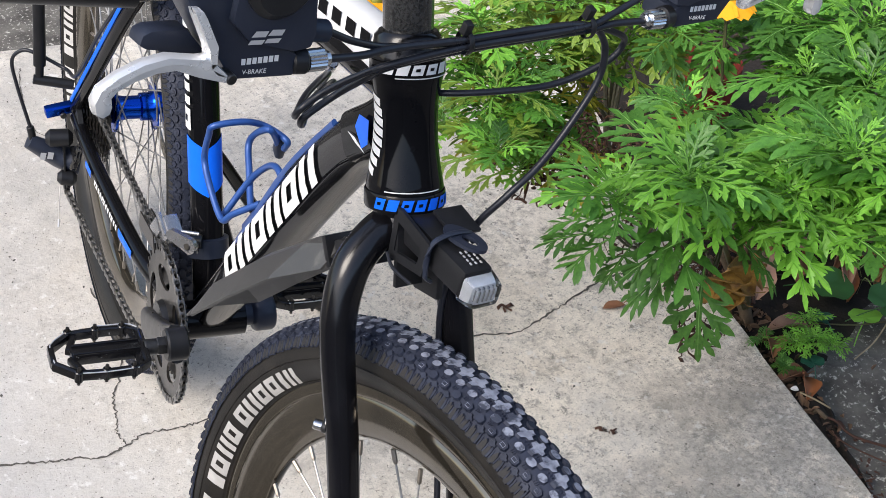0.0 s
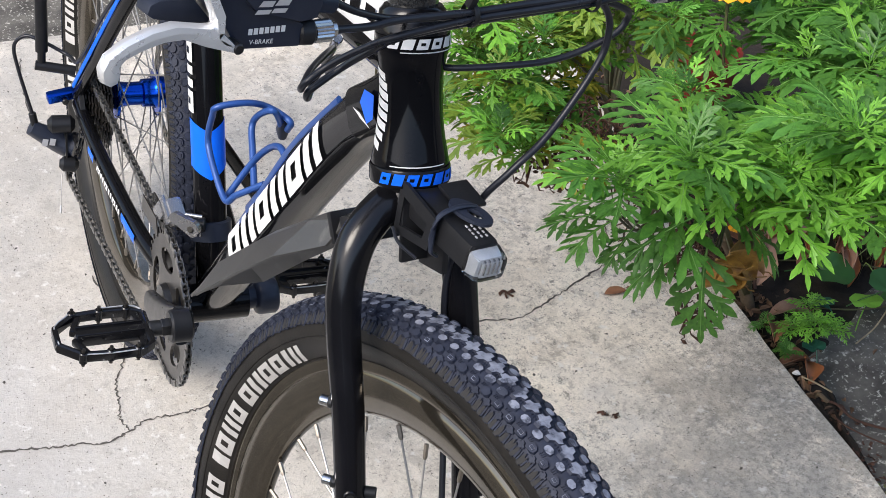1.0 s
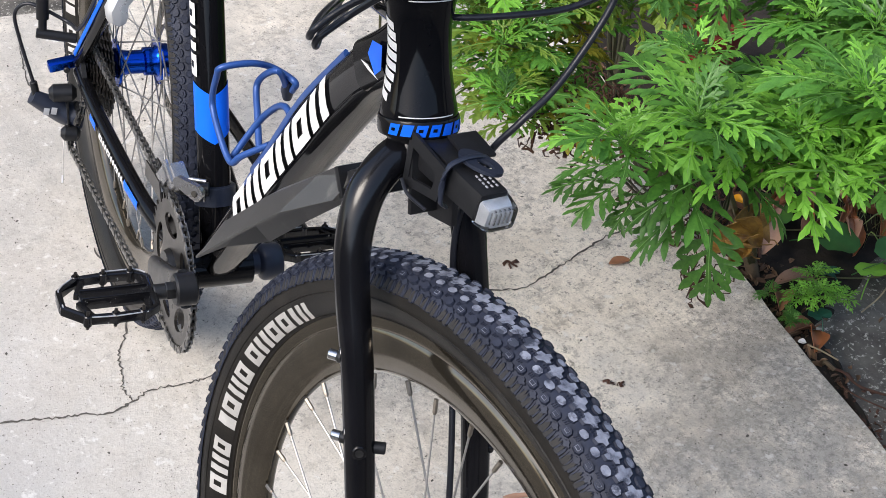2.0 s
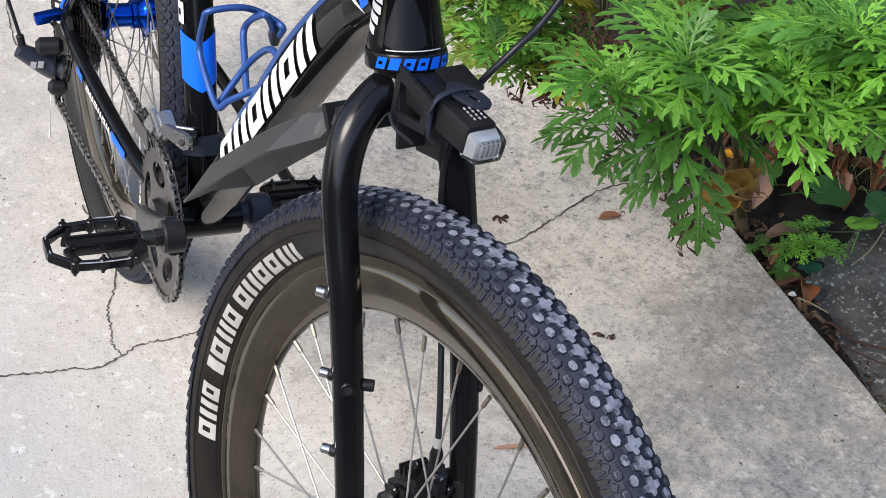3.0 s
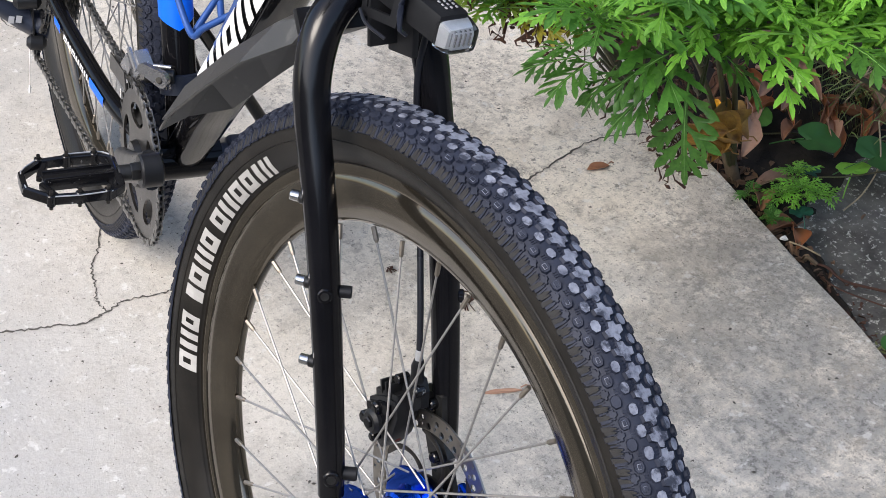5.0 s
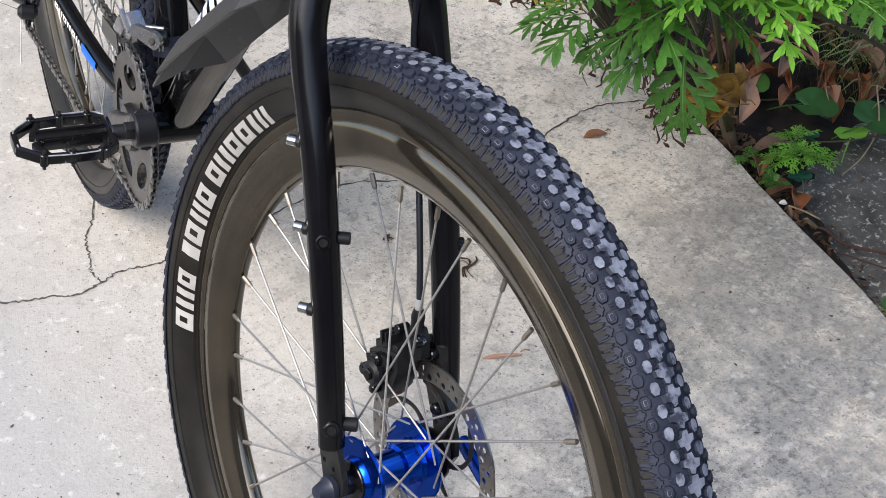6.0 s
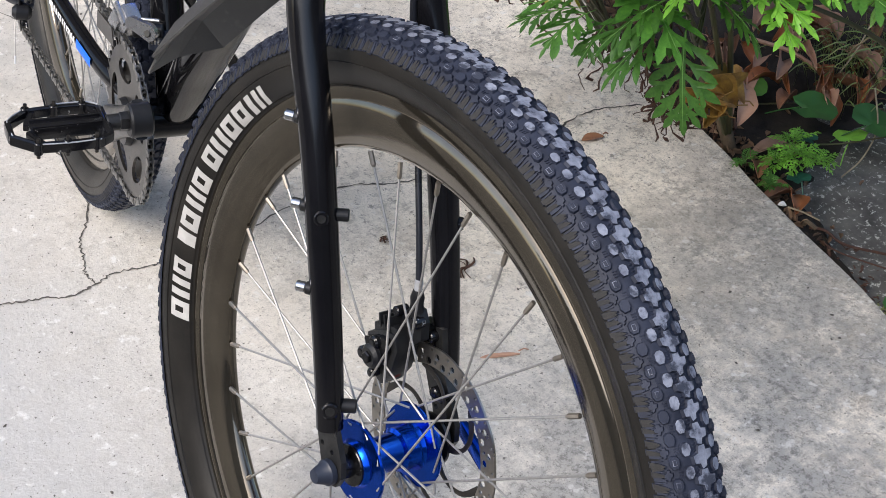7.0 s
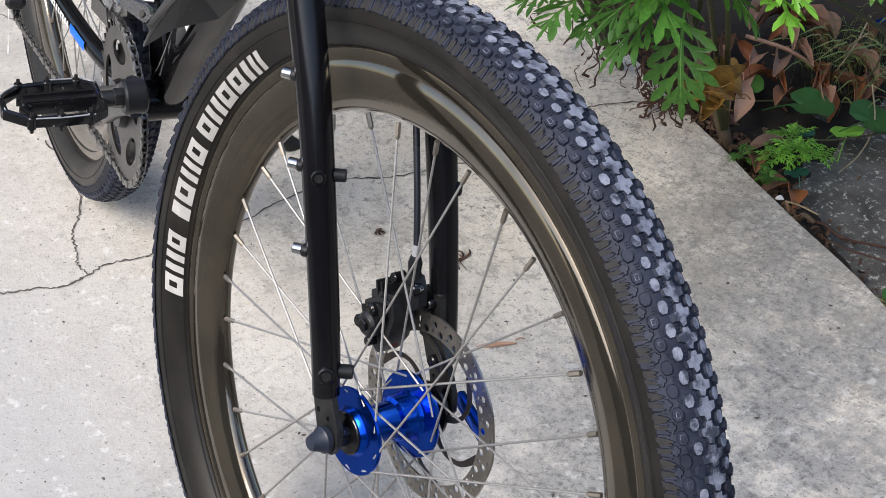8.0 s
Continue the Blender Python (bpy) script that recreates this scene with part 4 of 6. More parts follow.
frame_tube("stay_line", [Vector((0.196, -0.0598, 0.243)), Vector((0.080, -0.0735, 0.096)), Vector((0.020, -0.0765, 0.028))], 0.0016, 0.0034, M_BLUE_DECAL, "blue painted line", n=6, segs=8)


def side_marks(kinds, a, b, height, bulge, half, mat, label, fill=0.82, slant=0.25, lift=0.0007):
    """Slanted plain marks along a tube's right side from a to b (points on its side); bulge: how far the side stands out, half: the tube's half height."""
    a, b = Vector(a), Vector(b)
    d = (b - a) / len(kinds)
    u = Vector((b.x - a.x, 0, b.z - a.z)).normalized()
    v = Vector((-u.z, 0, u.x))
    for i, kind in enumerate(kinds):
        o = a + d * i
        bm = bmesh.new()
        for x0, x1, y0, y1 in SHAPES[kind]:
            prev = None
            for k in range(5):
                py = height * (2 * (y0 + (y1 - y0) * k / 4) - 1)
                pair = []
                for x in (x0, x1):
                    q = o + d * (x * fill) + u * (py * slant) + v * py
                    q.y -= lift - bulge * (1.0 - max(0.0, 1.0 - abs(py / half) ** 2.6) ** (1 / 2.6))
                    pair.append(bm.verts.new(q))
                if prev:
                    bm.faces.new((prev[0], prev[1], pair[1], pair[0]))
                prev = pair
        part("marking", bm, mat, frame_ob, label, TO_B, smooth=False)


SIX = ("frame", "rails", "frame", "rails", "frame", "rails")
frame_tube("head_gusset", [Vector((0.805, 0, 0.432)), Vector((0.842, 0, 0.463)), Vector((0.868, 0, 0.492))], (0.0255, 0.0190), (0.0220, 0.0200), label="black gusset behind the head tube", power=4.0, n=5)
side_marks(SIX, (0.5390, -0.0262, 0.1240), (0.7563, -0.0246, 0.3821), 0.0155, 0.0255, 0.0290, M_WHITE, "large white brand marking", 0.84, 0.3)
side_marks(SIX, (0.3440, -0.0182, 0.1720), (0.2900, -0.0180, 0.3250), 0.0100, 0.0178, 0.0180, M_WHITE, "white brand marking", 0.85, 0.15)
side_marks(SIX, (0.1480, -0.0728, -0.0135), (0.2450, -0.0660, -0.0195), 0.0042, 0.0098, 0.0112, M_WHITE, "white brand marking", 0.8)
side_marks(("bar",), (0.1080, -0.0752, -0.0115), (0.1320, -0.0738, -0.0130), 0.0050, 0.0095, 0.0108, M_BLUE_DECAL, "blue painted block", 1.0, 0.0)
side_marks(("bar",), (0.2500, -0.0660, -0.0190), (0.2950, -0.0610, -0.0220), 0.0060, 0.0100, 0.0120, M_BLUE_DECAL, "blue painted block", 1.0, 0.0)
# blue edge on the top of the down tube and the blue flash beside the head
frame_tube("edge_line", [Vector((0.523, -0.0172, 0.1330)), Vector((0.5750, -0.0172, 0.2005)), Vector((0.6710, -0.0172, 0.3232)), Vector((0.7660, -0.0172, 0.4210))], 0.0024, 0.0038, M_BLUE_WIRE, "blue painted edge of the down tube", n=6, segs=8)
bm = bmesh.new()
bm.faces.new([bm.verts.new(q) for q in ((0.830, -0.0256, 0.456), (0.836, -0.0256, 0.470), (0.8556, -0.0256, 0.4756), (0.8590, -0.0256, 0.457), (0.848, -0.0256, 0.447))])
part("flash", bm, M_BLUE_DECAL, frame_ob, "blue painted flash", TO_B, smooth=False)
bm = bmesh.new()
bm.faces.new([bm.verts.new(q) for q in ((0.8165, -0.0256, 0.4440), (0.832, -0.0256, 0.4475), (0.8560, -0.0256, 0.4470), (0.834, -0.0256, 0.4440))])
part("flash", bm, M_WHITE, frame_ob, "white painted flash", TO_B, smooth=False)
for k in range(5):
    x = 0.70 + k * 0.032
    bm = bmesh.new()
    z = 0.487 + (x - 0.70) * 0.22
    bm.faces.new([bm.verts.new(q) for q in ((x, -0.0165, z + 0.014), (x + 0.020, -0.0165, z + 0.018), (x + 0.028, -0.0200, z + 0.010), (x + 0.008, -0.0200, z + 0.006))])
    part("marking", bm, M_FRAME, frame_ob, "black slanted marking on the top tube", TO_B, smooth=False)
frame_tube("top_tube_side", [Vector((0.852, -0.0165, 0.500)), Vector((0.740, -0.0165, 0.478)), Vector((0.60, -0.0150, 0.446))], (0.0065, 0.006), (0.0100, 0.009), M_FRAME, "black side of the top tube", n=6, segs=12)

# ---- mudguard on the fork ----
def build_mudguard():
    """Faceted roof-shaped plastic guard behind the fork, ending in a point over the tyre."""
    sta = [((-0.172, 0.368), (-0.180, 0.338), 0.022), ((-0.215, 0.3450), (-0.233, 0.3000), 0.035), ((-0.281, 0.2915), (-0.286, 0.2520), 0.036), ((-0.345, 0.2300), (-0.341, 0.1990), 0.036)]
    bm = bmesh.new()
    rows = []
    for (xr, zr), (xe, ze), half in sta:
        row = []
        for f in (-1.0, -0.38, 0.0, 0.38, 1.0):
            drop = {0.0: 0.0, 0.38: 0.14, 1.0: 1.0}[abs(f)]
            row.append(bm.verts.new((xr + (xe - xr) * drop, f * half, zr + (ze - zr) * drop)))
        rows.append(row)
    for i in range(3):
        for k in range(4):
            bm.faces.new((rows[i][k], rows[i][k + 1], rows[i + 1][k + 1], rows[i + 1][k]))
    tip = bm.verts.new((-0.406, 0, 0.152))
    last = rows[3]
    for s in (-1, 1):
        foot = bm.verts.new((-0.376, s * 0.012, 0.179))
        bm.faces.new((last[2], last[2 + s], foot, tip))
        bm.faces.new((last[2 + s], last[2 + 2 * s], foot))
    bmesh.ops.recalc_face_normals(bm, faces=bm.faces)
    bmesh.ops.solidify(bm, geom=bm.faces[:], thickness=0.0022)
    return bm


guard = part("mudguard", build_mudguard(), M_PLASTIC_DUSTY, bicycle, "dusty black faceted plastic mudguard behind the fork", F, smooth=False)
part("mount", box((0.050, 0.030, 0.022), pose(-0.152, 0, 0.368, 0, -32, 0), 0.004), M_PLASTIC, guard, "black mudguard mount")
part("clip", box((0.006, 0.036, 0.026), pose(-0.182, 0, 0.352, 0, -32, 0), 0.002), M_PLASTIC, guard)

# ---- bottle cage ----
cage = part("bottle_cage", box((0.070, 0.022, 0.010), pose(0.556, 0, 0.192, 0, -50, 0), 0.003), M_BLUE_WIRE, bicycle, "dark blue wire bottle cage on the down tube", B)
for line in ([(0.575, -0.008, 0.222), (0.556, -0.028, 0.200), (0.544, -0.035, 0.187), (0.515, -0.039, 0.202), (0.489, -0.040, 0.222), (0.498, -0.040, 0.255), (0.504, -0.037, 0.268), (0.506, -0.008, 0.2715), (0.500, 0.016, 0.261), (0.524, 0.030, 0.258), (0.516, 0.031, 0.244)],
             [(0.552, -0.010, 0.205), (0.520, -0.004, 0.226), (0.500, 0.000, 0.242), (0.505, 0.005, 0.257), (0.523, 0.012, 0.271), (0.516, 0.022, 0.256), (0.508, 0.028, 0.240)],
             [(0.532, -0.030, 0.184), (0.535, -0.008, 0.222), (0.553, 0.000, 0.247), (0.580, 0.000, 0.266), (0.598, 0.000, 0.270), (0.612, 0.002, 0.258)]):
    part("wire", tube(spline(line, 7), 0.0034, 10), M_BLUE_WIRE, cage)
part("tip", tube([(0.514, 0.026, 0.254), (0.508, 0.029, 0.241), (0.506, 0.030, 0.230)], [0.004, 0.0070, 0.0045], 12), M_NAVY, cage, "dark rubber tip")

# ---- crankset ----
CR = Matrix.Translation(BB)


def toothed(teeth, r_root, r_tip, thick, holes):
    pts = []
    for i in range(teeth):
        for f, r in ((0.0, r_root), (0.28, r_root), (0.45, r_tip), (0.60, r_tip), (0.78, r_root)):
            t = 2 * math.pi * (i + f) / teeth
            pts.append((r * math.cos(t), r * math.sin(t)))
    return plate(pts, thick, holes, Y_UP)


def oval(r, deg, a, b, n=16):
    t = radians(deg)
    c, s = math.cos(t), math.sin(t)
    out = []
    for i in range(n):
        x, y = a * math.cos(2 * math.pi * i / n), b * math.sin(2 * math.pi * i / n)
        out.append((r * c - x * s + y * c, r * s + x * c + y * s))
    return out


crank = part("crankset", toothed(42, 0.0800, 0.0880, 0.003, [oval(0.054, 30 + 72 * i, 0.0255, 0.0125) for i in range(5)] + [circle(0.018, 20)]), M_RING, bicycle, "worn grey steel chainrings with a dark crank arm", B @ CR @ pose(0, -0.048, 0), smooth=False)
part("chainring", toothed(32, 0.0620, 0.0670, 0.0025, [circle(0.042, 30)]), M_RING, crank, "smaller inner chainring", pose(0, 0.0085, 0), smooth=False)
part("spider", lathe([(0, -0.010), (0.024, -0.010), (0.026, -0.004), (0.026, 0.006), (0, 0.006)], 32), M_DARK_METAL, crank)
ARM = Vector((0.140, 0, 0.080))
u = ARM.normalized()
for s, name in ((-1, "crank_arm"), (1, "crank_arm")):
    a = Vector((0, s * 0.020 + (0.0 if s < 0 else 0.088), 0))
    e = -s * ARM + Vector((0, s * 0.028 + (0.0 if s < 0 else 0.094), 0))
    line = spline([a, a.lerp(e, 0.35), a.lerp(e, 0.75), e], 4)
    k = len(line)
    arm = part(name, tube(line, [0.0085] * k, 16, wide=[0.0200 - 0.004 * math.sin(math.pi * i / (k - 1)) for i in range(k)], up=(0, 1, 0), power=3.0), M_DARK_METAL, crank, "dark grey crank arm")
    part("boss", chamfer_rod(e + Vector((0, -0.011, 0)), e + Vector((0, 0.011, 0)), 0.0170, 0.12, 28), M_PLASTIC, crank, "dark round pedal eye")


def build_pedal(s, at, tilt):
    """Platform pedal: a ribbed spindle body, a cage with a bow at its outer end, cross webs, an inner yoke and pins on bosses."""
    m = B @ CR @ pose(0, -0.048, 0) @ Matrix.Translation(at) @ pose(0, 0, 0, 0, tilt, 0)
    o = s
    ped = part("pedal", box((0.018, 0.070, 0.0125), pose(0, o * 0.056, 0), 0.0042), M_GLOSS, bicycle, "black platform pedal with grip pins", m)
    loop = [(-0.024, 0.020), (-0.030, 0.030), (-0.031, 0.060), (-0.029, 0.088), (-0.012, 0.108), (0.012, 0.108), (0.029, 0.088), (0.031, 0.060), (0.030, 0.030), (0.024, 0.020)]
    line = [Vector((x, o * y, 0)) for x, y in loop]
    part("cage", sweep(bmesh.new(), line, 0.0056, 8, wide=0.0034, up=(0, 0, 1), closed=True, power=3.5), M_GLOSS, ped, "black pedal cage with scuffs and painted glints")
    for a, b in ((0, 2), (3, 5), (6, 8)):              # bright strips in place of the glints along the cage's edges
        edge = [line[i] + Vector((line[i].x * 0.09, 0, 0.0052)) for i in range(a, b + 1)]
        part("worn_edge", tube(spline(edge, 3), 0.0007, 6), M_SILVER, ped, "bright strip standing in for a glint on the edge")
    for q in (-1, 1):
        part("web", box((0.024, 0.0075, 0.0085), pose(q * 0.019, o * 0.027, 0, 0, 0, q * o * 12), 0.0018), M_GLOSS, ped)
        part("web", box((0.026, 0.0060, 0.0075), pose(q * 0.017, o * 0.087, 0, 0, 0, -q * o * 24), 0.0018), M_GLOSS, ped)
        part("body_rib", box((0.0030, 0.066, 0.0030), pose(q * 0.0062, o * 0.056, 0.0068), 0.0010), M_GLOSS, ped)
    part("yoke", box((0.046, 0.0080, 0.0105), pose(0, o * 0.0195, 0), 0.0025), M_GLOSS, ped)
    part("bow_cap", box((0.020, 0.0060, 0.0120), pose(0, o * 0.1085, 0), 0.0024), M_GLOSS, ped, "worn outer end of the cage")
    part("spindle", chamfer_rod((0, o * -0.012, 0), (0, o * 0.018, 0), 0.0082, 0.1, 14), M_DARK_METAL, ped)
    part("spindle_flats", chamfer_rod((0, o * -0.004, 0), (0, o * 0.006, 0), 0.0098, 0.1, 6), M_DARK_METAL, ped)
    for x in (-0.030, 0.030):
        for y in (0.034, 0.061, 0.088):
            part("pin_boss", chamfer_rod((x, o * y, -0.0066), (x, o * y, 0.0066), 0.0042, 0.2, 12), M_GLOSS, ped)
            for zz in (-1, 1):
                part("pin", rod((x, o * y, zz * 0.0060), (x, o * y, zz * 0.0105), 0.0019, 8), M_RING, ped)
    return ped


build_pedal(-1, Vector((0.140, -0.042, 0.080)), 4)
build_pedal(1, Vector((-0.145, 0.150, -0.087)), -5)

# ---- chain, cassette, derailleurs ----
cass = part("cassette", lathe([(0, -0.062), (0.013, -0.062), (0.016, -0.060), (0.046, -0.033), (0, -0.033)], 40), M_DARK_METAL, bicycle, "dark oily rear sprocket cassette", B, smooth=False)
for i in range(9):
    t = 13 + int(i * 2.4)
    r = t * 0.0127 / (2 * math.pi)
    part("sprocket", toothed(t, r - 0.003, r + 0.0025, 0.0018, [circle(0.012, 16)]), M_RING, cass, m=pose(0, -0.060 + i * 0.0031, 0), smooth=False)


def chain_path():
    """The chain's run in the frame: round the ring, over the sprocket, through the jockey wheels."""
    rr, rs = 0.0848, 0.038
    pts = []
    for k in range(24):                                   # round the front of the ring
        a = radians(-95 + 190 * k / 23)
        pts.append(Vector((BB.x + rr * math.cos(a), -0.0495, BB.z + rr * math.sin(a))))
    for k in range(12):
        a = radians(95 + 160 * k / 11)
        pts.append(Vector((rs * math.cos(a), -0.056, rs * math.sin(a))))
    pts += [Vector((0.012, -0.064, -0.050)), Vector((0.020, -0.070, -0.068)), Vector((-0.006, -0.073, -0.084)), Vector((-0.019, -0.075, -0.100)), Vector((-0.013, -0.076, -0.112)), Vector((0.000, -0.0768, -0.1166))]
    return pts


def resample(pts, step, closed=True):
    out, carry = [pts[0].copy()], 0.0
    seq = pts + [pts[0]] if closed else pts
    for a, b in zip(seq, seq[1:]):
        d = (b - a).length
        while carry + d >= step:
            f = (step - carry) / d
            a = a.lerp(b, f)
            d = (b - a).length
            out.append(a.copy())
            carry = 0.0
        carry += d
    return out


def link_mesh(outer):
    bm = bmesh.new()
    w = 0.0034 if outer else 0.0024
    shape = [(-0.0040, 0), (-0.003, 0.0036), (0.0, 0.0042), (0.0035, 0.0034), (0.00635, 0.0028), (0.0092, 0.0034), (0.0127, 0.0042), (0.0157, 0.0036), (0.0167, 0), (0.0157, -0.0036), (0.0127, -0.0042), (0.0092, -0.0034), (0.00635, -0.0028), (0.0035, -0.0034), (0.0, -0.0042), (-0.003, -0.0036)]
    for s in (-1, 1):
        vs = [bm.verts.new((x, s * w, z)) for x, z in shape]
        ws = [bm.verts.new((x, s * (w - 0.0009), z)) for x, z in shape]
        bm.faces.new(vs)
        bm.faces.new(ws[::-1])
        for k in range(len(shape)):
            j = (k + 1) % len(shape)
            bm.faces.new((vs[k], vs[j], ws[j], ws[k]))
    for x in (0.0, 0.0127):
        sweep(bm, [(x, -w - 0.0004, 0), (x, w + 0.0004, 0)], 0.0019, 8)
    bmesh.ops.recalc_face_normals(bm, faces=bm.faces)
    me = bpy.data.meshes.new("link")
    bm.to_mesh(me)
    bm.free()
    me.materials.append(M_CHAIN)
    return me


LINKS = (link_mesh(True), link_mesh(False))
run = resample(chain_path(), 0.0127)
chain = part("chain", rod((BB.x + 0.083, -0.0497, BB.z), (BB.x + 0.083, -0.0493, BB.z), 0.002, 8), M_CHAIN, bicycle, "oily steel roller chain", B)
for i in range(len(run) - 1):
    d = run[i + 1] - run[i]
    x = d.normalized()
    y = Vector((0, 1, 0))
    z = x.cross(y).normalized()
    y = z.cross(x)
    rot = Matrix((x, y, z)).transposed().to_4x4()
    link("link", LINKS[i % 2], M_CHAIN, chain, m=Matrix.Translation(run[i]) @ rot)

# rear derailleur
rd = part("rear_derailleur", tube(spline([(-0.006, -0.058, -0.078), (-0.012, -0.080, -0.074), (-0.016, -0.102, -0.062), (-0.018, -0.122, -0.050)], 5), [0.0200 - 0.0007 * i for i in range(16)], 18, wide=[0.0180 - 0.0006 * i for i in range(16)], power=3.0), M_NAVY, bicycle, "black plastic rear derailleur", B)
part("knuckle", chamfer_rod((0.004, -0.070, -0.036), (-0.002, -0.104, -0.038), 0.0115, 0.5, 24), M_PLASTIC, rd)
part("knuckle", chamfer_rod((0.010, -0.066, -0.094), (0.006, -0.090, -0.092), 0.0100, 0.5, 24), M_PLASTIC, rd)
bm = bmesh.new()
for k in range(2):
    y0 = -0.1120 + k * 0.0095
    bm.faces.new([bm.verts.new(q) for q in ((0.0035, y0, -0.0655), (0.0040, y0 + 0.007, -0.0665), (0.0022, y0 + 0.009, -0.0580), (0.0012, y0 + 0.002, -0.0570))])
part("marking", bm, M_SILVER, rd, "silver model marking", smooth=False)
part("cage_plate", plate([(-0.014, 0.012), (0.012, 0.014), (0.018, -0.030), (0.024, -0.076), (0.006, -0.080), (-0.012, -0.036)], 0.002, m=Y_UP), M_DARK_METAL, rd, m=pose(-0.006, -0.080, -0.052) @ Matrix.Diagonal((0.8, 1, 0.72, 1)), smooth=False)
for x, y, z in ((0.006, -0.068, -0.066), (-0.002, -0.074, -0.100)):
    part("jockey_wheel", toothed(11, 0.0130, 0.0160, 0.004, [circle(0.005, 10)]), M_PLASTIC, rd, m=pose(x, y, z), smooth=False)
part("barrel", chamfer_rod((-0.018, -0.116, -0.050), (-0.020, -0.120, -0.030), 0.005, 0.2, 14), M_PLASTIC, rd)
part("cable", tube(spline([(-0.020, -0.120, -0.030), (-0.022, -0.136, 0.030), (-0.020, -0.142, 0.066), (-0.014, -0.130, 0.082), (-0.004, -0.112, 0.080), (0.010, -0.082, 0.066), (0.060, -0.078, 0.085), (0.140, -0.068, 0.185), (0.23, -0.045, 0.30)], 8), 0.0024, 10), M_CABLE, rd, "thin black gear cable housing")
part("cable_end", tube(spline([(0.006, -0.084, -0.098), (0.012, -0.0875, -0.106), (0.030, -0.092, -0.142)], 5), 0.0006, 5), M_STEEL, rd, "frayed inner wire with a crimped tip")
part("crimp", rod((0.0295, -0.0919, -0.141), (0.034, -0.093, -0.150), 0.0013, 8), M_SILVER, rd)
# rear axle lever and carrier leg
part("quick_release", box((0.014, 0.036, 0.012), pose(0.0, -0.088, 0.004, 8, 10, 6), 0.004), M_BLUE_METAL, rear, "blue anodised quick-release clamp")
part("quick_release_bolt", chamfer_rod((0.008, -0.084, 0.0), (0.012, -0.084, 0.0), 0.004, 0.2, 12), M_DARK_METAL, rear)
leg = part("carrier_leg", tube(spline([(0.000, -0.112, 0.068), (-0.002, -0.112, 0.100), (-0.006, -0.112, 0.170), (-0.012, -0.105, 0.300)], 5), 0.0078, 14), M_PLASTIC, bicycle, "black tubular carrier leg", B)
part("foot", chamfer_rod((0.000, -0.112, 0.050), (0.000, -0.112, 0.072), 0.0052, 0.1, 12), M_PLASTIC, leg)
part("bolt", chamfer_rod((0.0, -0.120, 0.049), (0.010, -0.072, 0.043), 0.0062, 0.15, 14), M_PLASTIC, leg)
# front derailleur
fd = part("front_derailleur", box((0.024, 0.017, 0.030), pose(0.3825, -0.042, 0.0700, 0, 35, 10), 0.0042), M_FD, bicycle, "silver front derailleur", B)
part("fd_flank", box((0.017, 0.006, 0.026), pose(0.3720, -0.0530, 0.0660, 0, 35, 10), 0.0022, taper=(0.8, 0.7)), M_FD, fd)
part("fd_rib", box((0.027, 0.004, 0.006), pose(0.3860, -0.0515, 0.0800, 0, 35, 10), 0.0015), M_FD, fd)
part("fd_spring", chamfer_rod((0.394, -0.040, 0.064), (0.406, -0.012, 0.066), 0.0078, 0.1, 16), M_DARK_METAL, fd)
part("fd_bar", rod((0.4035, -0.034, 0.0800), (0.4130, -0.018, 0.0810), 0.0024, 10), M_FD, fd)
lobe = [(-0.012 + 0.0065 * math.cos(radians(a)), 0.003 + 0.0065 * math.sin(radians(a))) for a in range(80, 281, 25)] + [(0.009 + 0.0095 * math.cos(radians(a)), -0.002 + 0.0095 * math.sin(radians(a))) for a in range(-80, 91, 17)]
part("fd_link", plate(lobe, 0.006, [], Y_UP), M_FD, fd, m=pose(0.4105, -0.034, 0.0740, 0, 0, 42) @ pose(0, 0, 0, -6, 0, 0), smooth=False)
part("fd_pivot", chamfer_rod((0.4215, -0.0335, 0.0725), (0.4135, -0.020, 0.068), 0.0042, 0.2, 14), M_RING, fd)
part("fd_cage", plate([(-0.050, 0.006), (0.010, 0.014), (0.020, -0.004), (-0.052, -0.014)], 0.0015, m=Y_UP), M_RING, fd, m=pose(0.362, -0.056, 0.044), smooth=False)
part("fd_cage", plate([(-0.050, 0.008), (0.010, 0.016), (0.020, -0.010), (-0.052, -0.018)], 0.0015, m=Y_UP), M_RING, fd, m=pose(0.362, -0.044, 0.044), smooth=False)
part("clamp", lathe([(0.0175, -0.011), (0.0225, -0.010), (0.0225, 0.010), (0.0175, 0.011)], 32, closed=True, axis="z"), M_NAVY, fd, "black clamp band", pose(0.388, 0, 0.048, 0, -20, 0))
for k in range(4):
    bm = bmesh.new()
    a0 = -82 + k * 11
    vs = []
    for a, zz in ((a0, -0.004), (a0 + 6, -0.004), (a0 + 9, 0.004), (a0 + 3, 0.004)):
        vs.append(bm.verts.new((0.0230 * math.cos(radians(a)), 0.0230 * math.sin(radians(a)), zz)))
    bm.faces.new(vs)
    part("marking", bm, M_FD, fd, "silver model marking", pose(0.388, 0, 0.048, 0, -20, 0), smooth=False)
# side stand
stand = part("side_stand", tube(spline([(0.100, 0.072, 0.010), (0.092, 0.130, -0.080), (0.064, 0.262, -0.296)], 6), [0.0085] * 12 + [0.0080], 14), M_FORK, bicycle, "black side stand propping the bicycle", B)
part("foot", tube([(0.070, 0.250, -0.280), (0.060, 0.285, -0.312), (0.066, 0.300, -0.318)], [0.011, 0.013, 0.009], 14), M_PLASTIC, stand, "black rubber foot")
part("bracket", box((0.050, 0.016, 0.036), pose(0.100, 0.074, 0.010), 0.004), M_FORK, stand)

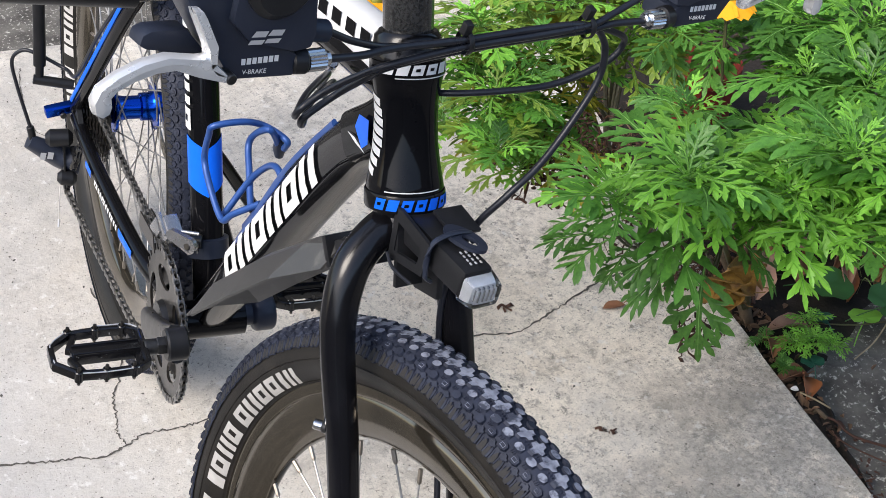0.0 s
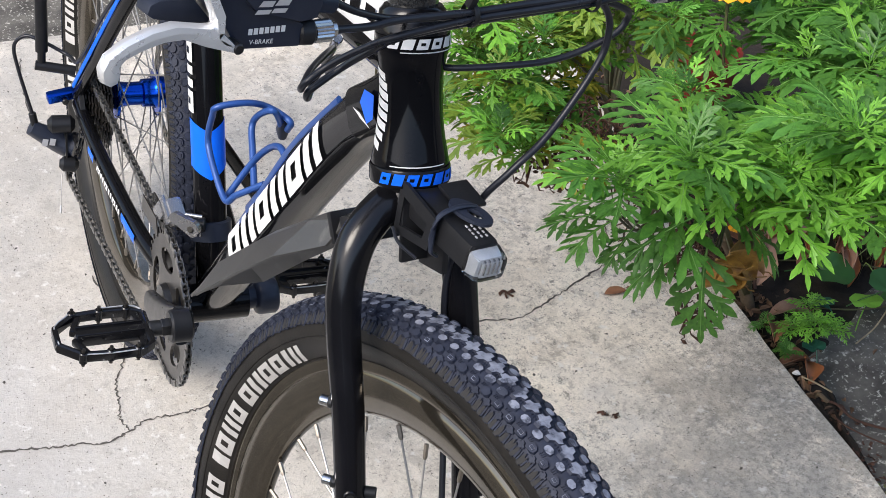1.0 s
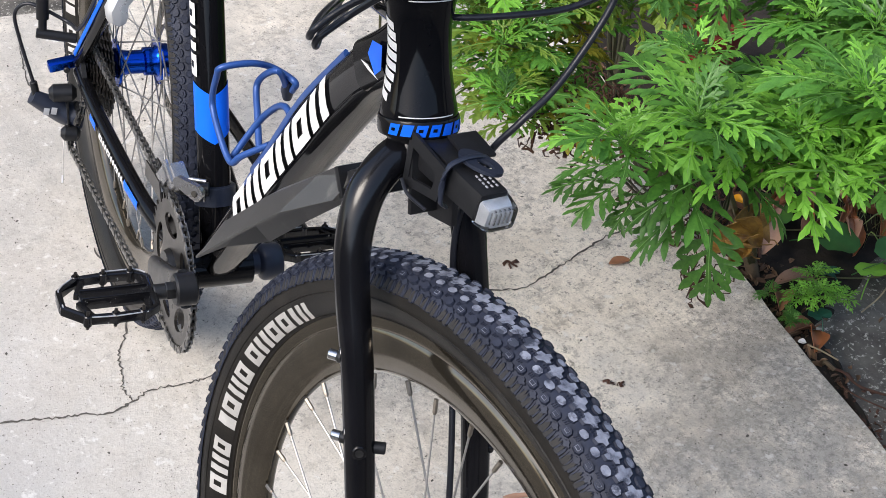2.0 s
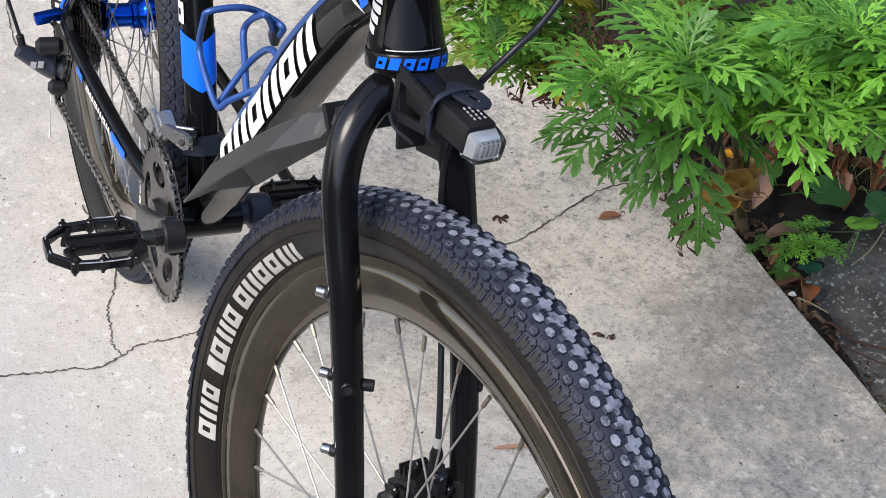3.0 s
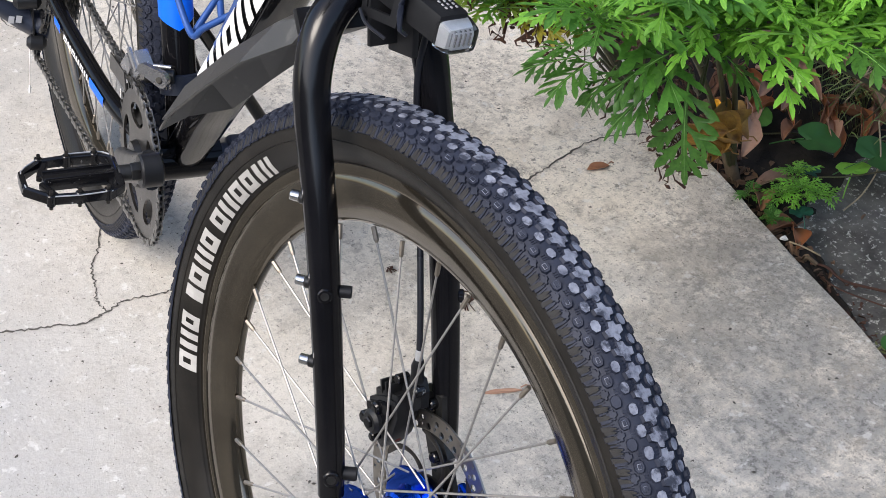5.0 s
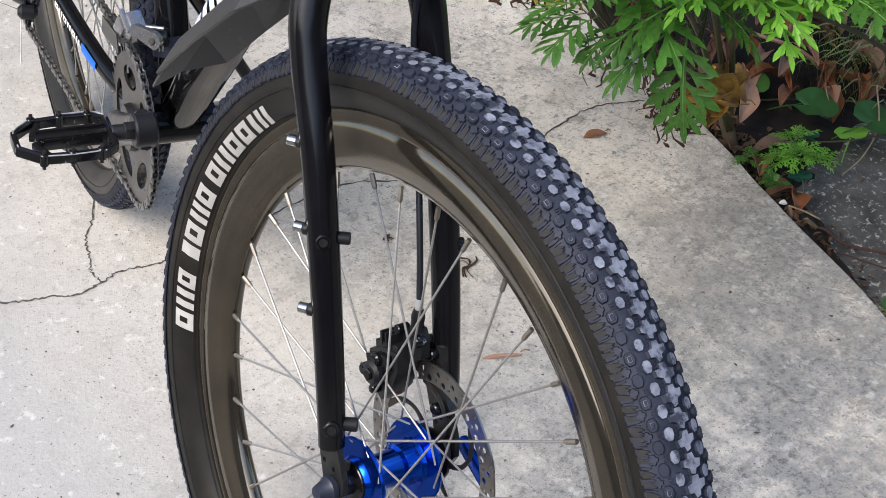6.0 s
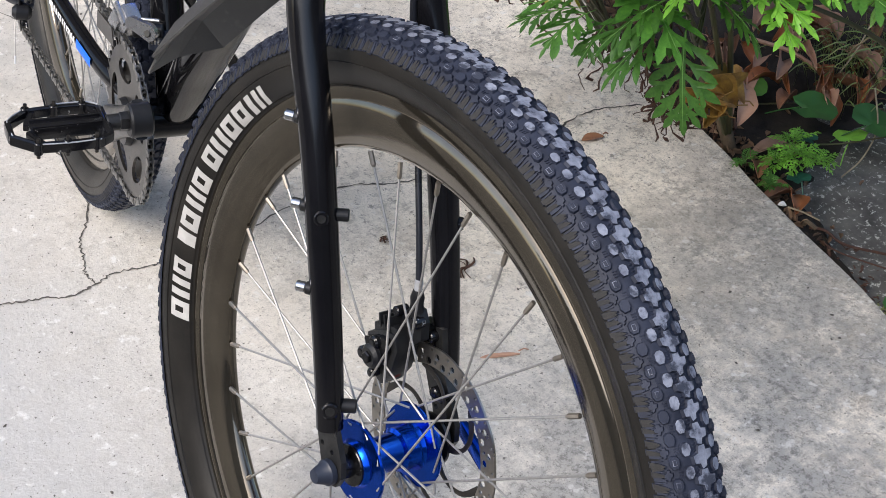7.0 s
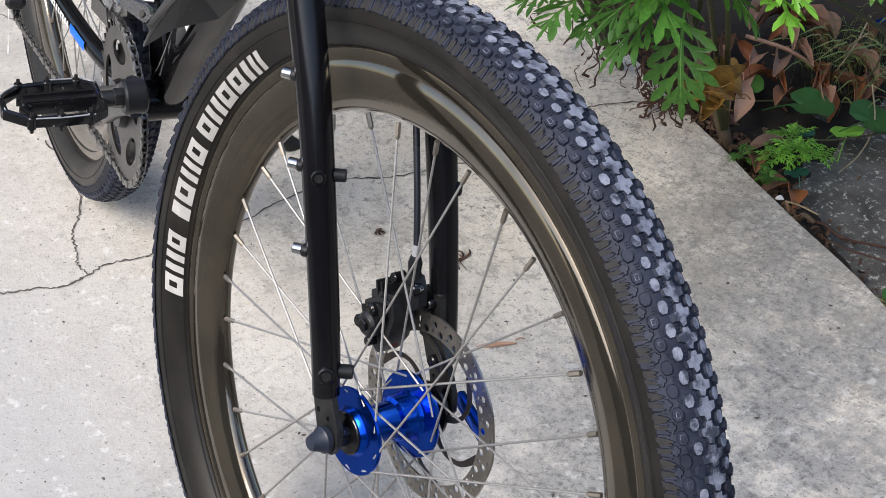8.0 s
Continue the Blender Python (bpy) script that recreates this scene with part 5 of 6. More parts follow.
# ---- handlebar, levers, cables ----
bars = part("handlebar", tube(spline([(-0.135, -0.36, 0.632), (-0.115, -0.26, 0.628), (-0.100, -0.12, 0.632), (-0.098, 0, 0.632), (-0.100, 0.12, 0.632), (-0.115, 0.26, 0.628), (-0.135, 0.36, 0.632)], 6), 0.0135, 18), M_FORK, bicycle, "black flat handlebar with rubber grips", F)
part("stem", tube([(-0.175, 0, 0.630), (-0.098, 0, 0.634)], [0.021, 0.018], 20), M_FORK, bars, "short black stem")
for s in (-1, 1):
    part("grip", tube(spline([(-0.138, s * 0.375, 0.633), (-0.128, s * 0.32, 0.631), (-0.112, s * 0.245, 0.628)], 5), 0.0165, 20), M_PLASTIC, bars, "black rubber grip")


def yz_plate(pts, x_front, thick, bevel=0.0):
    """A plate drawn in (y, z), its face at x_front, going back."""
    bm = plate(pts, thick)
    if bevel:
        rim = [e for e in bm.edges if len(e.link_faces) == 2 and e.calc_face_angle(0) > 1.0 and e.calc_length() > 0.0015]
        bmesh.ops.bevel(bm, geom=rim, offset=bevel, segments=2, affect="EDGES", profile=0.7)
    m = Matrix(((0, 0, 1, x_front - thick), (1, 0, 0, 0), (0, 1, 0, 0), (0, 0, 0, 1)))
    bmesh.ops.transform(bm, matrix=m, verts=bm.verts)
    return bm


BODY = [(-0.2480, 0.6520), (-0.2400, 0.6350), (-0.2200, 0.6040), (-0.2080, 0.5862), (-0.1640, 0.5838), (-0.1610, 0.5860), (-0.1620, 0.5985), (-0.1760, 0.6060), (-0.1912, 0.6152), (-0.2061, 0.6386), (-0.2070, 0.6600)]
SHIFT = [(-0.2102, 0.6600), (-0.2143, 0.6270), (-0.2016, 0.6129), (-0.1683, 0.6030), (-0.1562, 0.6044), (-0.1536, 0.6136), (-0.1584, 0.6600)]
BLADE = [(-0.3021, 0.5857), (-0.3004, 0.5779), (-0.2956, 0.5754), (-0.2907, 0.5770), (-0.2897, 0.5820), (-0.2906, 0.5879), (-0.2873, 0.5918), (-0.2763, 0.5966), (-0.2631, 0.6002), (-0.2510, 0.6006), (-0.2353, 0.5943), (-0.2121, 0.5871), (-0.2119, 0.5916), (-0.2229, 0.6018), (-0.2258, 0.6139), (-0.2377, 0.6381), (-0.2422, 0.6385), (-0.2291, 0.6128), (-0.2289, 0.6073), (-0.2349, 0.6072), (-0.2558, 0.6106), (-0.2719, 0.6080), (-0.2875, 0.6016), (-0.2985, 0.5939)]
V_BRAKE = "V-BRAKE"


def words(text, size, m, mat, parent, label):
    cu = bpy.data.curves.new("writing", "FONT")
    cu.body, cu.size, cu.extrude, cu.resolution_u = text, size, 0.0001, 2
    tmp = bpy.data.objects.new("writing_tmp", cu)
    scene.collection.objects.link(tmp)
    bpy.context.view_layer.update()
    me = bpy.data.meshes.new_from_object(tmp.evaluated_get(bpy.context.evaluated_depsgraph_get()))
    bpy.data.objects.remove(tmp)
    me.name = "writing"
    me.materials.clear()
    return link("writing", me, mat, parent, label, m, smooth=False)


for s in (-1, 1):
    def flip(pts):
        q = [(-s * y, z) for y, z in pts] if s > 0 else pts
        return q[::-1] if s > 0 else q
    off = 0.0 if s < 0 else 0.0015
    body = part("brake_lever", yz_plate(flip(BODY), -0.050, 0.034, 0.0025), M_NAVY, bicycle, "dark brake lever body with a silver blade", F, angle=50)
    part("shifter", yz_plate(flip(SHIFT), -0.044, 0.030, 0.0030), M_NAVY, body, "dark gear shifter pod", angle=50)
    part("gear_window", chamfer_rod((-0.075, s * 0.1860, 0.653), (-0.036, s * 0.1850, 0.651), 0.0240, 0.2, 40), M_PLASTIC, body, "glossy round gear indicator")
    blade = yz_plate(flip(BLADE) if s < 0 else [(y + 0.012, z + 0.008) for y, z in flip(BLADE)], -0.0405, 0.0110, 0.0046)
    part("lever_blade", blade, M_LEVER, body, "silver painted lever blade", angle=60)
    part("collar", chamfer_rod((-0.056, s * 0.1625, 0.5912), (-0.054, s * 0.1520, 0.5912), 0.0085, 0.15, 20), M_PLASTIC, body)
    bar = bmesh.new()
    n = 20
    prof = []
    for k in range(n * 2):
        t = math.pi * k / n
        r = 0.0074 if k % 2 else 0.0066
        prof.append((r * math.cos(t), r * math.sin(t)))
    knob = plate(prof, 0.0125)
    bmesh.ops.transform(knob, matrix=Matrix(((0, 1, 0, -0.054), (0, 0, -s, s * 0.1525), (1, 0, 0, 0.5910), (0, 0, 0, 1))), verts=knob.verts)
    part("barrel_adjuster", knob, M_CHROME, body, "knurled silver barrel adjuster", smooth=False)
    part("barrel_end", chamfer_rod((-0.054, s * 0.1405, 0.5910), (-0.054, s * 0.1350, 0.5908), 0.0052, 0.2, 16), M_CHROME, body)
    if s < 0:
        part("pivot", chamfer_rod((-0.052, -0.2130, 0.5915), (-0.0395, -0.2130, 0.5915), 0.0036, 0.2, 16), M_DARK_METAL, body)
        part("paddle", yz_plate([(-0.2620, 0.6060), (-0.2600, 0.6125), (-0.2540, 0.6150), (-0.2306, 0.6140), (-0.2180, 0.6000), (-0.2200, 0.5950), (-0.2570, 0.6030)], -0.068, 0.016, 0.003), M_NAVY, body, "dark thumb shift paddle", angle=50)
        part("shift_cable_boot", chamfer_rod((-0.060, -0.155, 0.610), (-0.060, -0.135, 0.607), 0.0075, 0.2, 16), M_NAVY, body)
    m = pose(-0.0492, -0.2010 if s < 0 else 0.1770, 0.5895, 90, 0, 90)
    words(V_BRAKE, 0.0044, m @ pose(0, 0, 0, 0, 0, -3), M_WHITE, body, "white lettering on the lever body")
    bm = bmesh.new()                                  # brand word as plain bars
    for k in range(7):
        y0 = (-0.2022 if s < 0 else 0.1765) + k * 0.0039
        bm.faces.new([bm.verts.new((-0.0494, y, z)) for y, z in ((y0, 0.5957), (y0 + 0.0030, 0.5955), (y0 + 0.0030, 0.5997), (y0, 0.5999))])
    part("brand_bars", bm, M_WHITE, body, "white brand marking", smooth=False)
    bm = bmesh.new()
    for y0, w in ((-0.2030, 0.0100), (-0.1915, 0.0100)):
        y0 = y0 if s < 0 else y0 + 0.385
        bm.faces.new([bm.verts.new((-0.0434, y, z)) for y, z in ((y0, 0.6118), (y0 + w, 0.6112), (y0 + w + 0.002, 0.6140), (y0 + 0.002, 0.6146))])
        bm.faces.new([bm.verts.new((-0.0434, y, z)) for y, z in ((y0 + 0.002, 0.6165), (y0 + w + 0.002, 0.6158), (y0 + w + 0.004, 0.6195), (y0 + 0.005, 0.6202))])
    part("model_bars", bm, M_SILVER, body, "silver model marking", smooth=False)


# control cables, in the fork's space
def cable(points, r=0.0026, label="black cable housing"):
    return part("cable", tube(spline(points, 8), r, 10), M_CABLE, bars, label)


cable([(-0.054, -0.1360, 0.5906), (-0.058, -0.105, 0.5880), (-0.060, -0.0791, 0.5894), (-0.060, -0.0185, 0.5892), (-0.060, 0.0404, 0.5909), (-0.060, 0.0877, 0.5892), (-0.062, 0.1094, 0.5738), (-0.062, 0.1144, 0.5531), (-0.062, 0.1092, 0.5332),
       (-0.062, 0.0907, 0.5008), (-0.061, 0.0702, 0.4757), (-0.064, 0.0485, 0.4530), (-0.080, 0.036, 0.4150), (-0.100, 0.040, 0.34), (-0.076, 0.040, 0.25), (-0.046, 0.033, 0.170), (-0.0333, 0.030, 0.130)], 0.0027, "black brake cable housing down the fork")
cable([(-0.060, -0.1350, 0.6070), (-0.062, -0.110, 0.5960), (-0.066, -0.075, 0.5870), (-0.067, -0.0128, 0.5840), (-0.066, 0.0469, 0.5850), (-0.066, 0.0900, 0.5862), (-0.068, 0.1290, 0.5748), (-0.072, 0.1400, 0.5639), (-0.076, 0.1300, 0.5480),
       (-0.090, 0.0980, 0.5280), (-0.104, 0.0600, 0.5200), (-0.130, 0.0220, 0.5110), (-0.165, 0.0100, 0.5050)], 0.0026, "black gear cable housing looping round the head tube")
cable([(-0.054, 0.1360, 0.5906), (-0.058, 0.110, 0.5890), (-0.060, 0.0877, 0.5852), (-0.062, 0.0404, 0.5830), (-0.063, -0.0185, 0.5800), (-0.068, -0.0728, 0.5720), (-0.085, -0.0800, 0.5560), (-0.105, -0.0880, 0.5350), (-0.110, -0.1080, 0.5180), (-0.122, -0.1000, 0.5060), (-0.150, -0.0750, 0.5080), (-0.190, -0.030, 0.4980), (-0.235, -0.005, 0.4620)], 0.0026)
cable([(-0.060, 0.1350, 0.6070), (-0.060, 0.110, 0.5960), (-0.058, 0.0877, 0.5900), (-0.058, 0.0404, 0.5870), (-0.059, -0.0185, 0.5845), (-0.064, -0.0728, 0.5760), (-0.082, -0.0900, 0.5600), (-0.100, -0.1040, 0.5400), (-0.106, -0.1160, 0.5260), (-0.120, -0.1080, 0.5150), (-0.150, -0.0800, 0.5140), (-0.190, -0.036, 0.5060), (-0.232, -0.012, 0.4720)], 0.0026)
for y, z in ((-0.0193, 0.5862), (0.0895, 0.5872)):
    part("cable_tie", sweep(bmesh.new(), spline([(-0.0625 + 0.0085 * math.cos(t), y, z + 0.0085 * math.sin(t)) for t in [2 * math.pi * k / 8 for k in range(8)]], 3, closed=True), 0.0022, 6, wide=0.0006, up=(0, 1, 0), closed=True), M_PLASTIC, bars, "black cable tie")
    part("tie_head", box((0.006, 0.006, 0.010), pose(-0.060, y - 0.003, z + 0.0115, 0, 20, 0), 0.001), M_PLASTIC, bars)
part("ferrule", chamfer_rod((-0.205, -0.022, 0.506), (-0.222, -0.012, 0.492), 0.0042, 0.2, 14), M_CHROME, bars, "chromed cable ferrule")

# ---- head lamp on the fork crown ----
lamp = part("head_lamp", box((0.078, 0.0255, 0.0255), pose(-0.062, -0.003, 0.4150, 0, 5, 0), 0.004, taper=(1.0, 0.9)), M_PLASTIC, bicycle, "black plastic head lamp strapped above the front wheel", F @ pose(0.0035, 0.0005, 0.0040))
part("lens", box((0.018, 0.0285, 0.0230), pose(-0.0180, -0.0025, 0.4085, 0, 8, 0), 0.0045, taper=(0.86, 0.8)), M_GLASSY, lamp, "clear faceted lamp lens")
part("reflector", box((0.0115, 0.0250, 0.0195), pose(-0.0200, -0.0025, 0.4085, 0, 8, 0), 0.0040, taper=(0.80, 0.72)), M_LENS_WHITE, lamp, "white reflector")
for j in range(4):
    part("led", box((0.003, 0.0014, 0.0095), pose(-0.0142, -0.0085 + 0.004 * j, 0.4085, 0, 8, 0), 0.0005), M_CHROME, lamp)
for i in range(4):
    for j in range(3):
        part("stud", box((0.0024, 0.0012, 0.0008), pose(-0.0280 - 0.0042 * i, -0.0075 + 0.0046 * j, 0.4260 + 0.0006 * i, 0, 5, 0)), M_SILVER, lamp, smooth=False)
part("strap", sweep(bmesh.new(), spline([(-0.059, 0.017, 0.400), (-0.059, 0.0175, 0.425), (-0.057, 0.008, 0.4335), (-0.057, -0.010, 0.4335), (-0.059, -0.0205, 0.425), (-0.061, -0.0195, 0.400), (-0.062, -0.012, 0.392)], 6), 0.0016, 8, wide=0.0024, up=(0, 0, 1)), M_NAVY, lamp, "dark rubber strap")
loop = plate(circle(0.0110, 24, sx=1.7), 0.0028, [circle(0.0040, 16, 0.004, 0, 1.9)])
part("strap_tab", loop, M_NAVY, lamp, "ribbed rubber strap tab with a slot", pose(-0.052, 0.004, 0.4295, 0, 6, 20), smooth=False)
bracket = part("lamp_bracket", plate([(-0.024, -0.020), (0.018, -0.014), (0.022, 0.014), (-0.024, 0.024)], 0.003, [[(-0.018, -0.012), (0.010, -0.008), (0.013, 0.006), (-0.018, 0.012)]], Y_UP), M_PLASTIC, lamp, "black lamp bracket", pose(-0.080, -0.019, 0.412), smooth=False)
part("bracket_plate", box((0.028, 0.026, 0.003), pose(-0.076, 0.014, 0.4310, 0, 12, 0), 0.001), M_PLASTIC, lamp)
part("bracket_plate", box((0.004, 0.030, 0.062), pose(-0.097, -0.006, 0.402, 0, -12, 0), 0.001), M_PLASTIC, lamp)
part("bracket_plate", box((0.030, 0.006, 0.050), pose(-0.088, 0.006, 0.390, 0, -10, 0), 0.002), M_PLASTIC, lamp)
part("wire_loop", tube(spline([(-0.100, -0.026, 0.398), (-0.088, -0.028, 0.392), (-0.072, -0.022, 0.386)], 6), 0.0014, 8), M_CABLE, lamp)

# ---- plants ----
def lobe(bm, o, d, length, half, normal, teeth=0, bend=0.12):
    """An oblong leaf lobe folded along its midrib, widest past its middle, with forward-pointing teeth."""
    side = normal.cross(d).normalized()
    prof = [(0.0, 0.42), (0.25, 0.50), (0.46, 0.80), (0.56, 0.72), (0.74, 0.98), (0.90, 0.55), (1.0, 0.0)]
    mid = [bm.verts.new(o + d * (length * t) - normal * (bend * length * t * t)) for t, _ in prof]
    for s in (-1, 1):
        edge = []
        for k, (t, w) in enumerate(prof[:-1]):
            ww, tt = w, t
            if k == 2 and (teeth == 2 or (teeth == 1 and s > 0)):
                ww, tt = 1.75, 0.58                            # a forward-pointing tooth
            edge.append(bm.verts.new(o + d * (length * tt) + side * (s * half * ww) + normal * (0.30 * half * ww - bend * length * tt * tt)))
        for k in range(5):
            q = (mid[k], mid[k + 1], edge[k + 1], edge[k])
            bm.faces.new(q if s > 0 else q[::-1])
        q = (mid[5], mid[6], edge[5])
        bm.faces.new(q if s > 0 else q[::-1])


def leaf_mesh(seed, pairs, droop, wide, mat):
    """A feathery cut leaf of unit length along +x: spaced opposite toothed lobes, a long end lobe and a pale midrib."""
    r = random.Random(seed)
    bm = bmesh.new()
    up = Vector((0, 0, 1))

    def spine(t):
        return Vector((t, 0.03 * math.sin(3 * t + seed), 0.25 * t - droop * t * t))
    sweep(bm, [spine(t) + Vector((0, 0, 0.004)) for t in (0, 0.2, 0.4, 0.6, 0.8, 0.93)], [0.0075, 0.0070, 0.0060, 0.0050, 0.0035, 0.0020], 4)
    for f in bm.faces:
        f.material_index = 1
    wing = []
    for t, w in ((0.04, 0.008), (0.2, 0.016), (0.4, 0.024), (0.6, 0.026), (0.72, 0.024)):      # the blade runs down both sides of the midrib
        c = spine(t)
        wing.append((bm.verts.new(c + Vector((0, w, 0.004))), bm.verts.new(c), bm.verts.new(c + Vector((0, -w, 0.004)))))
    for a, b in zip(wing, wing[1:]):
        bm.faces.new((a[0], a[1], b[1], b[0]))
        bm.faces.new((a[1], a[2], b[2], b[1]))
    for i in range(pairs):
        u = i / (pairs - 1)
        t = 0.17 + 0.53 * u ** 0.92
        o = spine(t)
        d0 = (spine(min(1, t + 0.05)) - o).normalized()
        size = wide * (0.21 + 0.17 * math.sin(math.pi * (0.22 + 0.62 * u)))
        for s in (-1, 1):
            a = radians(56 - 20 * u + r.uniform(-7, 7))
            d = (d0 * math.cos(a) + Vector((0, s, 0)) * math.sin(a) + up * r.uniform(-0.18, 0.12)).normalized()
            nrm = (up - d * up.dot(d)).normalized()
            ln = size * r.uniform(0.88, 1.12)
            lobe(bm, o, d, ln, 0.112 * ln, nrm, 2 if r.random() < 0.5 else 1, r.uniform(0.05, 0.22))
            if 0.1 < u < 0.75:                                 # a side finger on the larger lobes
                sd = nrm.cross(d)
                for f, s2 in ((0.38, s), (0.50, -s))[:1 + (r.random() < 0.6)]:
                    b = radians(36 + r.uniform(-6, 6))
                    d2 = (d * math.cos(b) + sd * (s2 * math.sin(b))).normalized()
                    lobe(bm, o + d * (ln * f), d2, ln * 0.40, 0.066 * ln, nrm)
    tip = spine(0.66)
    d = (spine(0.95) - tip).normalized()
    nrm = (up - d * up.dot(d)).normalized()
    lobe(bm, tip, d, 0.38, 0.034, nrm, 2, 0.12)
    for s in (-1, 1):
        d2 = (d * 0.86 + Vector((0, s, 0)) * 0.5).normalized()
        lobe(bm, tip + d * 0.05, d2, 0.19, 0.020, nrm)
    bmesh.ops.recalc_face_normals(bm, faces=bm.faces)
    me = bpy.data.meshes.new("leaf")
    bm.to_mesh(me)
    bm.free()
    me.materials.append(mat)
    me.materials.append(M_LEAF_RIB)
    me.shade_smooth()
    return me


LEAVES = [leaf_mesh(i, 5, 0.22 + 0.11 * (i % 4), 1.0 + 0.1 * (i % 3), M_LEAF) for i in range(6)]
YOUNG = [leaf_mesh(20 + i, 4, 0.18 + 0.14 * i, 0.85, M_LEAF_YOUNG) for i in range(4)]
OLIVE = [leaf_mesh(30 + i, 4, 0.30 + 0.15 * i, 0.9, M_LEAF_OLIVE) for i in range(3)]
YELLOW = [leaf_mesh(40 + i, 4, 0.5, 0.9, M_LEAF_YELLOW) for i in range(2)]


def aim(o, d, roll, size):
    """A leaf's pose: x along d, its face as far up as it goes, rolled."""
    x = d.normalized()
    up = Vector((0, 0, 1))
    y = up.cross(x)
    y = y.normalized() if y.length > 1e-3 else Vector((0, 1, 0))
    z = x.cross(y)
    rot = Matrix((x, y, z)).transposed().to_4x4()
    return Matrix.Translation(o) @ rot @ pose(0, 0, 0, roll, 0, 0) @ Matrix.Diagonal((size, size, size, 1))


def build_plant(base, tops, seed, label, leaf_len=0.13, nodes=5, low=0.70, yellow=0.03, young=0.8, tuft=10, skirt=(), old=LEAVES):
    """A leggy marigold: stems from one base, opposite leaves on their upper ends, a rosette on each tip."""
    r = random.Random(seed)
    plant = thing("marigold_plant", label, "plant", Matrix.Translation(base), "marigold plants")
    inv = Matrix.Translation(base).inverted()
    base = Vector(base)
    for top in tops:
        top = Vector(top)
        mid = base.lerp(top, 0.5) + Vector((r.uniform(-0.02, 0.02), r.uniform(-0.02, 0.02), 0.08)) * (1.0 if leaf_len > 0.06 else 0.15)
        line = spline([base, mid, top], 14)
        k = len(line)
        part("stem", tube(line, [min(1.0, leaf_len / 0.11) ** 1.5 * (0.0048 - 0.0030 * i / (k - 1)) for i in range(k)], 7), M_STEM, plant, m=inv)
        turn = r.uniform(0, 180)
        for nd in range(nodes):
            t = low + (0.98 - low) * nd / max(1, nodes - 1)
            p = line[min(k - 1, int(t * (k - 1)))]
            turn += 90 + r.uniform(-20, 20)
            for s in (0, 180):
                a = radians(turn + s + r.uniform(-14, 14))
                lift = -0.12 + 0.55 * nd / max(1, nodes - 1) + r.uniform(-0.15, 0.15)
                d = Vector((math.cos(a), math.sin(a), lift))
                mesh = r.choice(YELLOW) if r.random() < yellow * (2 - 2 * nd / nodes) else r.choice(old)
                link("leaf", mesh, M_LEAF, plant, m=inv @ aim(p, d, r.uniform(-22, 22), leaf_len * r.uniform(0.8, 1.15)))
        for i in range(tuft):                                  # the rosette, smaller and steeper towards its heart
            a = radians(i * 137.5 + 40 * seed)
            f = i / max(1, tuft - 1)
            d = Vector((math.cos(a), math.sin(a), 0.05 + 1.9 * f * f + r.uniform(-0.1, 0.1)))
            fresh = r.random() < young * (0.25 + f)
            link("leaf", r.choice(YOUNG) if fresh else r.choice(old), M_LEAF, plant, m=inv @ aim(top, d, r.uniform(-20, 20), leaf_len * (0.98 - 0.62 * f) * r.uniform(0.85, 1.1)))
    for o, d, size in skirt:                                   # single low leaves hanging over the slab
        o, d = Vector(o), Vector(d)
        near = min((Vector(t) for t in tops), key=lambda q: (q - o).length)
        part("side_shoot", tube(spline([base.lerp(near, 0.72) + Vector((0, 0, 0.05)), base.lerp(o, 0.85), o], 5), 0.0016, 6), M_STEM, plant, m=inv)
        link("leaf", LEAVES[r.randrange(6)], M_LEAF, plant, m=inv @ aim(o, d, r.uniform(-10, 10), size))
    return plant


build_plant((-0.540, 0.945, -0.02), [(-0.273, 0.535, 0.520), (-0.300, 0.610, 0.470), (-0.335, 0.500, 0.470)], 1, "bushy bright green marigold leaning over the slab", 0.130, 2, 0.90, 0.0, 0.9, 15, old=LEAVES[:4] + YOUNG,
            skirt=(((-0.262, 0.567, 0.415), (0.18, -0.20, -0.95), 0.12), ((-0.265, 0.565, 0.420), (-0.30, -0.55, -0.55), 0.115),
                   ((-0.268, 0.575, 0.450), (0.45, 0.25, -0.35), 0.10), ((-0.268, 0.572, 0.450), (-0.20, -0.60, -0.30), 0.12),
                   ((-0.365, 0.530, 0.398), (0.02, -0.85, -0.16), 0.082), ((-0.372, 0.525, 0.400), (-0.35, -0.75, -0.12), 0.086), ((-0.350, 0.540, 0.392), (0.25, -0.70, -0.26), 0.074),
                   ((-0.380, 0.535, 0.404), (-0.55, -0.62, -0.07), 0.078)))
build_plant((-0.180, 1.120, -0.03), [(-0.177, 0.667, 0.550), (-0.210, 0.620, 0.500), (-0.240, 0.680, 0.500), (-0.120, 0.715, 0.530), (-0.165, 0.640, 0.475), (-0.135, 0.700, 0.470), (-0.240, 0.605, 0.460), (-0.260, 0.650, 0.455)], 2, "bright green marigold with a leafy rosette top", 0.130, 1, 0.95, 0.0, 1.0, 15, old=LEAVES[:3] + YOUNG)
build_plant((-0.760, 0.960, -0.02), [(-0.591, 0.531, 0.460), (-0.620, 0.619, 0.470), (-0.690, 0.554, 0.450), (-0.588, 0.573, 0.400), (-0.544, 0.500, 0.420), (-0.655, 0.500, 0.400), (-0.700, 0.600, 0.400), (-0.560, 0.545, 0.370), (-0.630, 0.560, 0.390)], 3, "pale green marigold with some yellowing lower leaves", 0.092, 4, 0.72, 0.22, 0.6, 12, old=OLIVE + LEAVES[:2])
